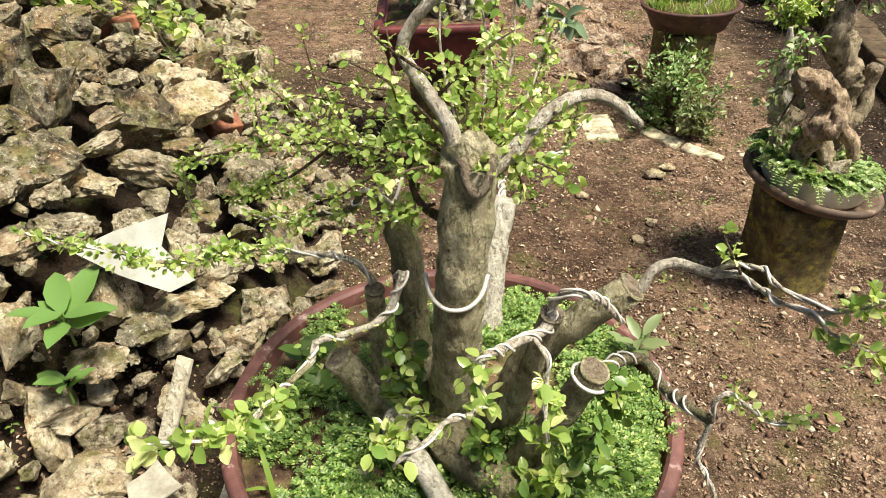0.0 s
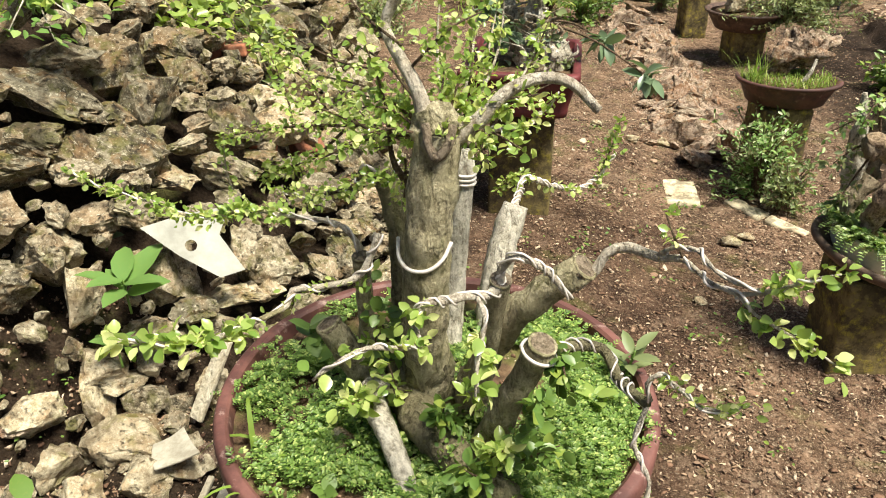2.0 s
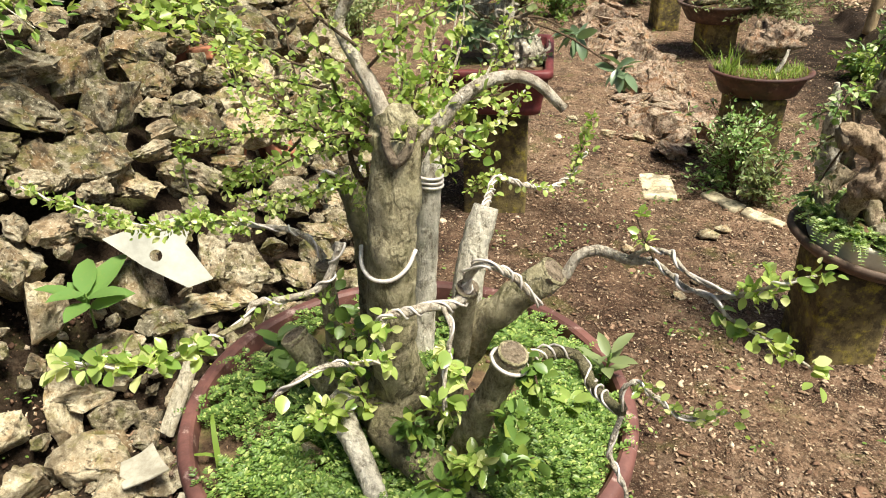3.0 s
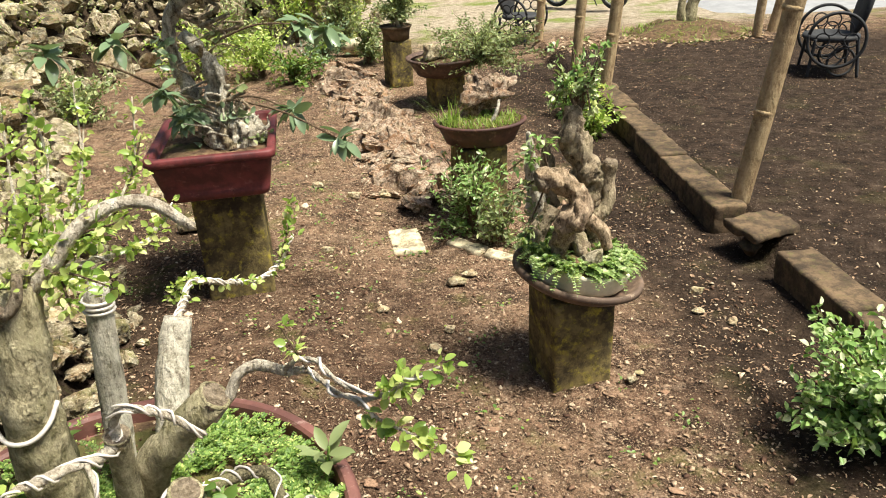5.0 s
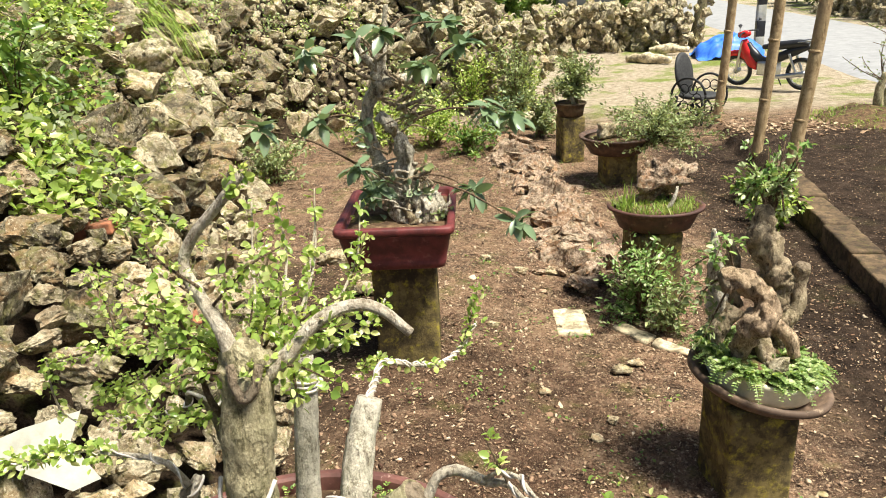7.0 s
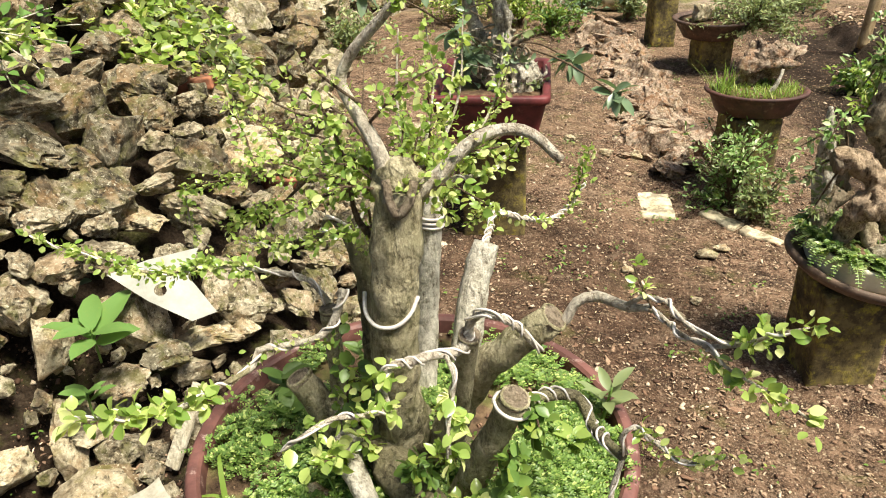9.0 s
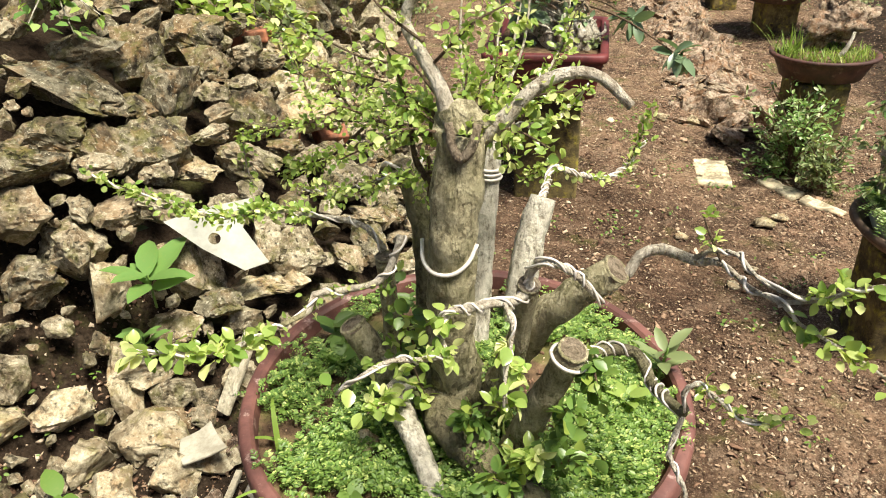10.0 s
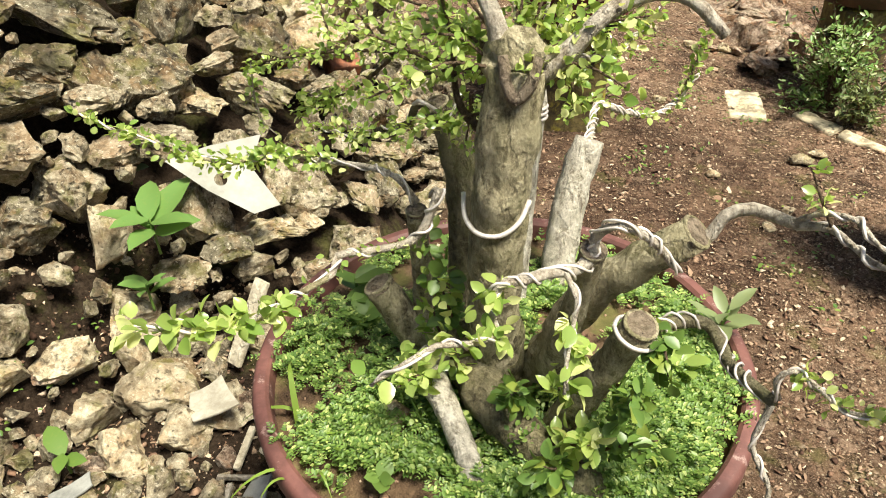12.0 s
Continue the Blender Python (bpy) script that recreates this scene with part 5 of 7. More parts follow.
part("body", rect_ring([(0.185, 0.24, 0.655), (0.195, 0.25, 0.66), (0.200, 0.255, 0.685), (0.198, 0.252, 0.69), (0.210, 0.268, 0.74), (0.222, 0.285, 0.80), (0.225, 0.288, 0.815), (0.20, 0.262, 0.815), (0.19, 0.25, 0.80)]), MAROON, rpot)
part("rim", rect_ring([(0.215, 0.278, 0.812), (0.236, 0.300, 0.814), (0.239, 0.303, 0.822), (0.239, 0.303, 0.838), (0.234, 0.298, 0.845), (0.212, 0.276, 0.845), (0.206, 0.270, 0.838), (0.205, 0.269, 0.80)]), MAROON, rpot, "rounded maroon lip")
part("soil", rect_ring([(0.204, 0.268, 0.795), (0.204, 0.268, 0.812), (0.16, 0.2, 0.82), (0.08, 0.1, 0.828)]), POT_SOIL, rpot, "dark soil")

gnarl = thing("gnarled_tree", (0.0, 2.98, 0.82), "gnarled grey bonsai with blue-green leaf rosettes in a rectangular pot", "bonsai")


def knotty(name, owner, pts, radii, mat, lumps=0.35, freq=22, sides=20):
    """A gnarled limb with knuckles, folds and hollows."""
    V, F = tube(pts, radii, sides, 0.008)
    path, par = spline(pts, 0.008)
    c = path[np.repeat(np.arange(len(path)), sides)]
    out = []
    for p, q in zip(V, c):
        v = Vector(p)
        k = 1 + lumps * (noise.noise(v * freq) + 0.7 * abs(noise.noise(v * freq * 2.1)) + 0.35 * noise.noise(v * freq * 4.6) - 0.25)
        k -= lumps * 1.2 * max(0.0, noise.noise(v * freq * 1.4 + Vector((9, 3, 1))) - 0.2)
        out.append(q + (p - q) * max(0.25, k))
    return part(name, (np.array(out), F), mat, owner)


knotty("trunk", gnarl, [(0.0, 2.97, 0.80), (-0.005, 2.97, 0.90), (-0.02, 2.98, 1.0), (-0.01, 2.97, 1.10), (-0.05, 3.0, 1.18), (-0.11, 3.01, 1.24)], [0.058, 0.042, 0.036, 0.032, 0.026, 0.022], DRIFT_PALE, 0.5, 26)
for dx, dy, z1, r_ in ((0.05, -0.05, 1.05, 0.02), (-0.04, -0.05, 1.0, 0.018), (0.02, 0.05, 1.12, 0.02), (0.07, 0.0, 0.98, 0.017), (-0.02, -0.07, 0.93, 0.02), (0.03, -0.06, 1.15, 0.015)):
    knotty("strand", gnarl, [(dx, 2.97 + dy, 0.80), (dx * 1.2 - 0.01, 2.97 + dy * 1.1, 0.88), (dx * 0.5, 2.97 + dy * 0.5, z1 - 0.06), (-0.01 - dx * 0.3, 2.98, z1)], [r_ * 1.3, r_, r_ * 0.9, r_ * 0.5], DRIFT_PALE, 0.55, 30)
knotty("left_trunk", gnarl, [(-0.06, 3.0, 0.81), (-0.09, 3.02, 0.95), (-0.15, 3.04, 1.1), (-0.165, 3.04, 1.24), (-0.12, 3.02, 1.33), (-0.09, 3.0, 1.40)], [0.036, 0.030, 0.027, 0.027, 0.026, 0.022], DRIFT_PALE, 0.3)
knotty("root_knot", gnarl, [(0.05, 2.93, 0.81), (0.08, 2.92, 0.88), (0.04, 2.93, 0.95)], [0.06, 0.05, 0.03], DRIFT_PALE, 0.5, 30)
knotty("root_knot", gnarl, [(0.12, 2.98, 0.81), (0.10, 2.98, 0.87), (0.06, 2.98, 0.93)], [0.05, 0.045, 0.025], DRIFT_PALE, 0.5, 30)
knotty("upper_limb", gnarl, [(-0.10, 3.0, 1.36), (-0.02, 3.0, 1.375), (0.10, 2.99, 1.38), (0.15, 2.99, 1.375)], [0.028, 0.024, 0.022, 0.02], DRIFT_PALE, 0.15)
knotty("top_limb", gnarl, [(-0.10, 3.0, 1.38), (-0.08, 3.0, 1.47), (-0.06, 3.0, 1.56), (-0.045, 3.0, 1.66)], [0.03, 0.024, 0.014, 0.008], DRIFT_PALE, 0.25)
knotty("left_limb", gnarl, [(-0.10, 3.0, 1.42), (-0.16, 2.98, 1.50), (-0.15, 2.97, 1.55)], [0.02, 0.012, 0.006], DRIFT_PALE, 0.2)
for k in range(70):
    a, h = rng.rand() * 6.28, rng.uniform(0.84, 1.0) if k % 2 else rng.uniform(0.9, 1.5)
    w_ = 0.085 if h < 1.0 else 0.06
    c = np.array((-0.01 + w_ * math.cos(a) - 0.12 * max(0, h - 1.1), 2.96 + 0.9 * w_ * math.sin(a), h))
    pts = [c, c + (rng.normal() * 0.04, -0.02 + rng.normal() * 0.02, 0.04), c + (rng.normal() * 0.06, rng.normal() * 0.04, rng.uniform(-0.02, 0.09))]
    knotty("gnarled_twig", gnarl, pts, [0.009, 0.007, 0.003] if k % 3 else [0.005, 0.004, 0.002], DRIFT_PALE if k % 2 else DRIFT, 0.5, 45, 8)
# bleached craggy root mass spilling over the soil
for k in range(16):
    a, d = k * 2.4, 0.03 + 0.075 * (k % 4) / 3
    c = np.array((0.045 + d * math.cos(a), 2.94 + 0.8 * d * math.sin(a), 0.82))
    tp = np.array((0.01 + 0.35 * d * math.cos(a), 2.96 + 0.3 * d * math.sin(a), 0.92 + 0.05 * (k % 3)))
    knotty("root", gnarl, [c, c * 0.6 + tp * 0.4 + (rng.normal() * 0.02, rng.normal() * 0.02, 0.02), tp], [0.022, 0.020, 0.012], DRIFT_PALE if k % 3 else DRIFT, 0.9, 34, 12)
for k in range(14):
    a, h = rng.rand() * 6.28, rng.uniform(0.86, 1.25)
    c = np.array((-0.03 + 0.12 * math.cos(a), 2.95 + 0.08 * math.sin(a), h))
    part("leaf_tuft", foliage([c, c + (0.02 * math.cos(a), 0.02 * math.sin(a), 0.03)], 6, 0.034, 0.03), LEAF_BLUE if k % 3 else LEAF_DUSTY, gnarl)
ROSETTES = [((-0.35, 2.9, 1.50), (-0.14, 3.0, 1.38)), ((-0.55, 2.85, 1.22), (-0.2, 3.0, 1.03)), ((-0.30, 2.8, 1.26), (-0.15, 3.0, 1.2)), ((-0.17, 2.82, 1.07), (-0.08, 2.95, 0.95)),
            ((0.11, 2.85, 1.45), (0.05, 2.98, 1.38)), ((0.33, 3.0, 1.25), (0.0, 3.0, 1.2)), ((0.45, 2.85, 0.83), (0.02, 2.95, 1.0)), ((0.27, 2.95, 0.93), (0.02, 2.95, 1.0)),
            ((-0.05, 2.9, 1.57), (-0.07, 3.0, 1.5)), ((0.17, 3.1, 1.58), (-0.06, 3.0, 1.52)), ((-0.20, 3.1, 1.52), (-0.1, 3.0, 1.45)), ((0.06, 3.25, 1.6), (-0.06, 3.0, 1.55)), ((-0.12, 2.9, 0.95), (-0.05, 2.96, 0.9)), ((0.24, 3.05, 1.5), (0.1, 3.0, 1.4)), ((0.42, 3.05, 1.22), (0.3, 3.0, 1.25))]
for tip, root in ROSETTES:
    tip, root = np.array(tip), np.array(root)
    mid_ = (tip + root) / 2 + (0, 0, 0.03)
    tw = part("twig", tube([root, mid_, tip], [0.006, 0.0045, 0.003], 6, 0.02, 0.15, 40), TWIG, gnarl)
    for k in range(16):
        a = k * 2.4 + rng.rand()
        w = np.array((math.cos(a), math.sin(a), rng.uniform(-1.6, 0.7)))
        Bb = Build()
        leaf_at(Bb, tip + unit() * 0.018, w, np.array((0.3 * math.cos(a), 0.3 * math.sin(a), 1.0)) + 0.6 * unit(), rng.uniform(0.06, 0.112), 0.8, LEAF_BIG, LEAF_BIG_F)
        part("leaf", Bb.out(), LEAF_BLUE, tw)
Bb = foliage([(-0.1, 2.93, 0.84), (-0.13, 2.9, 0.93), (-0.1, 2.92, 1.0)], 12, 0.05, 0.05)
part("low_leaves", Bb, LEAF_BLUE, gnarl)
part("moss_cover", foliage([(0.02, 2.90, 0.84), (0.08, 2.88, 0.86), (0.16, 2.95, 0.84)], 40, 0.02, 0.05), LEAF_DUSTY, gnarl)

# ---- pot with driftwood stump and ferns ----
RPT = np.array((1.22, 2.24, 0.0))
ped_tray = square_pedestal((1.20, 2.22, -0.02), 0.22, 0.475, 0.22, "mossy square concrete pedestal under a tilted tray")
TILT = Euler((0.0, radians(11), 0.0)).to_matrix()


def tilted(vf, about):
    m, a = np.array(TILT), np.array(about)
    return (vf[0] - a) @ m.T + a, vf[1]


PIV = (RPT[0], RPT[1], 0.47)
tray = thing("pot_tray", (RPT[0], RPT[1], 0.45), "dark brown round clay tray tilted on a pedestal", "tray")
part("dish", tilted(revolve([(0.06, 0.452), (0.15, 0.455), (0.19, 0.47), (0.212, 0.488), (0.222, 0.494), (0.223, 0.510), (0.216, 0.516), (0.204, 0.512), (0.18, 0.482), (0.05, 0.474)], (RPT[0], RPT[1], 0), 56), PIV), TRAY, tray)
bowl = thing("plastic_bowl", (RPT[0], RPT[1], 0.48), "scuffed pale grey bowl full of ferns on a tray", "pot")
part("shell", tilted(revolve([(0.1, 0.478), (0.152, 0.482), (0.165, 0.50), (0.174, 0.545), (0.178, 0.56), (0.17, 0.562), (0.165, 0.545), (0.15, 0.53)], (RPT[0], RPT[1], 0), 48), PIV), PLASTIC, bowl)
part("soil", tilted(revolve([(0.168, 0.545), (0.158, 0.562), (0.09, 0.59), (0.02, 0.60)], (RPT[0], RPT[1], 0), 32), PIV), POT_SOIL, bowl, "mossy soil")
s = rock_shape(77, 4, 0.08, 12, (1, 0.8, 0.8))
part("moss_stone", (s[0] * 0.075 + np.array((1.25, 2.15, 0.59)), s[1]), ROCK, bowl, "yellowish mossy stone")
fern = thing("fern", (RPT[0], RPT[1], 0.55), "bright green fern fronds filling the bowl", "fern")
for k in range(440):
    a = rng.rand() * 2 * math.pi
    d = rng.uniform(0.04, 0.168)
    base = np.array((RPT[0] + d * math.cos(a), RPT[1] + d * math.sin(a), 0.572 - 0.19 * d * math.cos(a)))
    out = np.array((math.cos(a) + rng.normal() * 0.7, math.sin(a) + rng.normal() * 0.7, rng.uniform(0.3, 1.6)))
    out /= np.linalg.norm(out)
    Bb, L = Build(), rng.uniform(0.055, 0.11)
    side = np.cross(out, (0, 0, 1.0))
    blade(Bb, base, out, L, 0.004, 0.75 if d > 0.14 else 0.5, 6)
    for j in range(11):
        t = (j + 1) / 12
        p = base + out * L * t + np.array((0, 0, -(0.75 if d > 0.14 else 0.5) * L * t * t))
        for sg in (-1, 1):
            leaf_at(Bb, p, sg * side + out * 0.5, np.array((0, 0, 1.0)) + 0.6 * unit(), rng.uniform(0.014, 0.024) * (1 - 0.6 * t), 0.95)
    part("frond", Bb.out(), FERN_M if rng.rand() < 0.75 else LEAF_MID, fern)

drift = thing("driftwood_bonsai", (1.22, 2.27, 0.56), "twisted brown driftwood bonsai stump with variegated shoots", "bonsai")
knotty("cut_arm", drift, [(1.075, 2.17, 0.86), (1.11, 2.17, 0.868), (1.155, 2.175, 0.845), (1.195, 2.17, 0.805), (1.205, 2.16, 0.765), (1.175, 2.15, 0.735), (1.155, 2.16, 0.69), (1.15, 2.20, 0.62), (1.16, 2.22, 0.56)], [0.036, 0.038, 0.036, 0.034, 0.040, 0.042, 0.034, 0.030, 0.028], DRIFT_WARM, 0.34, 34, 30)
knotty("cut_arm_end", drift, [(1.085, 2.168, 0.861), (1.068, 2.166, 0.857)], [0.034, 0.031], CUT, 0.08, 20)
knotty("twist", drift, [(1.19, 2.15, 0.80), (1.20, 2.125, 0.765), (1.185, 2.12, 0.73), (1.165, 2.135, 0.70)], [0.012, 0.026, 0.028, 0.012], DRIFT_WARM, 0.4, 40, 22)
knotty("ringed_trunk", drift, [(1.24, 2.30, 0.56), (1.275, 2.29, 0.66), (1.270, 2.29, 0.71), (1.264, 2.29, 0.745), (1.268, 2.29, 0.79), (1.262, 2.29, 0.83), (1.247, 2.29, 0.87), (1.226, 2.30, 0.92), (1.204, 2.30, 0.965), (1.213, 2.31, 1.005), (1.21, 2.32, 1.05)], [0.056, 0.050, 0.040, 0.050, 0.040, 0.050, 0.042, 0.050, 0.040, 0.036, 0.02], DRIFT, 0.4, 36, 28)
knotty("side_stub", drift, [(1.24, 2.24, 0.66), (1.295, 2.25, 0.70), (1.325, 2.26, 0.745), (1.325, 2.27, 0.80), (1.332, 2.27, 0.868)], [0.030, 0.027, 0.024, 0.022, 0.025], DRIFT, 0.25, 26, 16)
knotty("stub_end", drift, [(1.331, 2.27, 0.864), (1.334, 2.27, 0.878)], [0.024, 0.020], CUT, 0.12, 20, 14)
knotty("root", drift, [(1.25, 2.22, 0.70), (1.29, 2.20, 0.66), (1.31, 2.19, 0.60)], [0.026, 0.024, 0.018], DRIFT_WARM, 0.25)
knotty("root", drift, [(1.20, 2.22, 0.66), (1.22, 2.18, 0.62), (1.23, 2.16, 0.58)], [0.030, 0.026, 0.018], DRIFT, 0.3)
knotty("root", drift, [(1.15, 2.3, 0.72), (1.10, 2.28, 0.64), (1.08, 2.26, 0.57)], [0.034, 0.028, 0.018], DRIFT, 0.3)
knotty("dead_spike", drift, [(1.12, 2.33, 0.66), (1.09, 2.32, 0.82), (1.068, 2.30, 0.98)], [0.044, 0.030, 0.007], DRIFT_PALE, 0.4, 24)
knotty("dead_spike", drift, [(1.15, 2.35, 0.70), (1.145, 2.35, 0.84), (1.125, 2.34, 0.94)], [0.034, 0.026, 0.008], DRIFT, 0.45, 28)
for k in range(18):
    a = rng.rand() * 6.28
    tip = np.array((1.235 + 0.085 * math.cos(a), 2.33 + 0.085 * math.sin(a), rng.uniform(0.9, 1.25)))
    pts = [(1.235, 2.33, 1.0), ((1.235 + tip[0]) / 2, (2.33 + tip[1]) / 2, 1.12), tip]
    tw = part("twig", tube(pts, [0.004, 0.003, 0.0015], 5, 0.02), TWIG, drift)
    part("leaves", foliage(pts, 15, 0.022, 0.03, 0.3, 0.75), LEAF_VAR if k % 3 else LEAF_DUSTY, tw, "variegated green and cream leaves")
for tip in ((1.0, 2.18, 0.80), (1.02, 2.12, 0.70), (0.98, 2.22, 0.88), (1.04, 2.15, 0.93)):
    pts = [(1.12, 2.22, 0.86), ((1.12 + tip[0]) / 2, 2.2, tip[2] + 0.05), tip]
    tw = part("twig", tube(pts, [0.004, 0.003, 0.0015], 5, 0.02), TWIG, drift)
    part("leaves", foliage(pts, 24, 0.024, 0.05, 0.35, 0.7), LEAF_VAR if tip[2] > 0.85 else LEAF_DUSTY, tw, "dusty green leaves")

# both groups stand a little larger and further along the path
def enlarge(things, factor, about):
    m = Matrix.Translation(about) @ Matrix.Scale(factor, 4) @ Matrix.Translation(-Vector(about))
    for ob in things:
        ob.matrix_basis = m @ ob.matrix_basis


enlarge((ped_tray, tray, bowl, fern, drift), 1.07, (0.57, 0.07, 1.755))
enlarge((ped_rect, rpot, gnarl), 1.04, (0.57, 0.07, 1.755))

# ---- pots further along the row ----
def round_pedestal(at, r, h, label):
    t = thing("pedestal", at, label, "pedestal", "concrete pot pedestals")
    part("shaft", block((2 * r, 2 * r, h), at, 0.3, 0.015, 0.004, 5), PEDESTAL, t)
    return t


def clay_pot(at, r, h, label, mat, foot=0.6, oval=1.0, name="clay_pot"):
    t = thing(name, at, label, "pot", "clay pots on pedestals")
    prof = [(r * foot * 0.7, 0), (r * foot, 0.004), (r * 0.86, h * 0.55), (r * 0.93, h * 0.84), (r, h * 0.86), (r * 1.01, h * 0.97), (r * 0.97, h), (r * 0.9, h * 0.97), (r * 0.86, h * 0.8)]
    V, F = revolve(prof, at, 48)
    V[:, 1] = at[1] + (V[:, 1] - at[1]) * oval
    part("shell", (V, F), mat, t)
    V, F = revolve([(r * 0.88, h * 0.85), (r * 0.5, h * 0.93), (r * 0.1, h * 0.96)], at, 32)
    V[:, 1] = at[1] + (V[:, 1] - at[1]) * oval
    part("soil", (V, F), POT_SOIL, t, "soil")
    return t


def twiggy(name, at, height, spread, label, leaf, count=22, per=16, size=0.03, category="bush", group="", width=0.8, stems=TWIG, low=0.1, seed=0):
    """A loose shrub of arching twigs with small leaves."""
    r = np.random.RandomState(seed + 100)
    t = thing(name, at, label, category, group)
    at = np.array(at, float)
    for k in range(count):
        a, d, h = r.rand() * 6.28, spread * math.sqrt(r.rand()), height * r.uniform(low, 1.0)
        tip = at + (d * math.cos(a), d * math.sin(a), h)
        mid_ = at + (0.35 * d * math.cos(a), 0.35 * d * math.sin(a), h * 0.65)
        tw = part("stem", tube([at + r.normal(size=3) * 0.01, mid_, tip], [0.006, 0.004, 0.0015], 5, 0.04), stems, t)
        part("leaves", foliage([at, mid_, tip], per, size, size * 1.6, 0.3, width), leaf, tw)
    return t


round_pedestal((1.13, 3.93, -0.02), 0.12, 0.45, "yellowish mossy concrete pedestal half hidden by a bush")
clay_pot((1.14, 3.92, 0.445), 0.25, 0.12, "shallow reddish brown oval pot full of grass", RED_BROWN, 0.75, 0.8)
s = rock_shape(55, 9, 0.20, 13, (1, 0.8, 0.95))
rk = thing("scholar_rock", (1.17, 3.97, 0.55), "craggy pitted limestone standing in a grassy pot", "rock")
part("crag", (s[0] * 0.175 * (1, 0.8, 0.9) + np.array((1.18, 3.98, 0.66)), s[1]), ROCK_BROWN, rk)
part("spur", tube([(1.19, 3.84, 0.56), (1.22, 3.84, 0.62), (1.235, 3.85, 0.68)], [0.012, 0.010, 0.006], 8, 0.01, 0.3, 40), BARK_PALE, rk)
g = thing("pot_grass", (1.14, 3.92, 0.56), "short bright grass growing in the oval pot", "grass", "", "stuff")
Bb = Build()
for _ in range(750):
    a, d = rng.rand() * 6.28, 0.225 * math.sqrt(rng.rand())
    w = np.array((rng.normal() * 0.4, rng.normal() * 0.4, 1.0))
    blade(Bb, np.array((1.14 + d * math.cos(a), 3.92 + 0.8 * d * math.sin(a), 0.555)), w, rng.uniform(0.03, 0.07), 0.0035, 0.4, 3)
for _ in range(26):
    w = np.array((rng.normal() * 0.3 - 0.15, rng.normal() * 0.3, 1.0))
    blade(Bb, np.array((0.98 + rng.normal() * 0.03, 3.88 + rng.normal() * 0.03, 0.555)), w, rng.uniform(0.12, 0.24), 0.005, 0.3, 5)
part("blades", Bb.out(), GRASS, g)
twiggy("leafy_bush", (1.06, 3.68, 0.0), 0.48, 0.28, "loose yellow-green bush against a pedestal", LEAF_VAR, 56, 17, 0.030, width=0.6, seed=1)
twiggy("leafy_bush", (1.16, 3.5, 0.0), 0.30, 0.14, "low dusty green shrub on the path's edge", LEAF_DUSTY, 20, 16, 0.03, width=0.65, seed=2)

round_pedestal((1.2, 6.45, -0.02), 0.13, 0.29, "short concrete pedestal in shade")
clay_pot((1.18, 6.42, 0.265), 0.31, 0.15, "wide dark clay bowl with a shrub and rocks", DARK_CLAY, 0.7)
s = rock_shape(58, 5, 0.13, 13, (1, 0.8, 0.8))
rk = thing("scholar_rock", (1.08, 6.32, 0.41), "pale pitted stone in a clay bowl", "rock")
part("crag", (s[0] * 0.12 + np.array((1.08, 6.32, 0.47)), s[1]), ROCK_PALE, rk)
twiggy("potted_shrub", (1.50, 6.35, 0.36), 0.36, 0.60, "wide spreading dusty green shrub in a clay bowl", LEAF_DUSTY, 80, 26, 0.034, "shrub", "", 0.6, TWIG, -0.15, 3)
round_pedestal((0.83, 7.25, -0.02), 0.11, 0.45, "narrow dark concrete pedestal under a small pot")
clay_pot((0.83, 7.25, 0.43), 0.15, 0.13, "small greenish pot with a dense little tree", KERB, 0.8)
twiggy("potted_tree", (0.86, 7.25, 0.54), 0.50, 0.25, "dense dark green conical potted tree", LEAF_DUSTY, 64, 26, 0.034, "tree", "", 0.7, TWIG, 0.2, 4)
part("bare_trunk", tube([(0.87, 7.22, 0.52), (0.84, 7.2, 0.62), (0.86, 7.22, 0.7)], [0.02, 0.018, 0.012], 8, 0.02, 0.2), BARK_PALE, bpy.data.objects["potted_tree"])

# ---- kerb and posts of the shelter ----
kerb = thing("kerb", (2.28, 4.0, 0.0), "weathered concrete kerb blocks edging the dark terrace", "kerb", "", "structure")
y = 0.9
while y < 6.0:
    ln = rng.uniform(0.42, 0.6)
    if not 2.95 < y + ln / 2 < 3.33:
        x = float(np.interp(y, (0.9, 2.3, 3.2, 4.6, 5.65, 6.6), (2.47, 2.42, 2.36, 2.42, 2.47, 2.49)))
        part("kerb_block", block((0.18, ln - 0.012, 0.165), (x + rng.normal() * 0.008, y + ln / 2, -0.02 + rng.normal() * 0.006), rng.normal() * 0.02, 0.014, 0.008, 5), KERB, kerb)
    y += ln
plank = thing("kerb_slab", (2.44, 3.2, 0.12), "thin stone slab bridging a gap in the kerb", "slab")
part("slab_body", block((0.28, 0.22, 0.04), (2.41, 3.20, 0.118), 0.3, 0.01, 0.016, 5), KERB, plank)
for x, y, r in ((2.33, 3.14, 0.075), (2.43, 3.24, 0.08), (2.50, 3.12, 0.07)):
    prop = thing("prop_stone", (x, y, 0.04), "dark rough stone propping the kerb slab", "stone", "stones under the slab")
    v_, f_ = rock_shape(int(x * 100), 3, 0.08, 13)
    part("stone_body", (v_ * r * (1, 1, 0.85) + np.array((x, y, 0.06)), f_), KERB, prop)


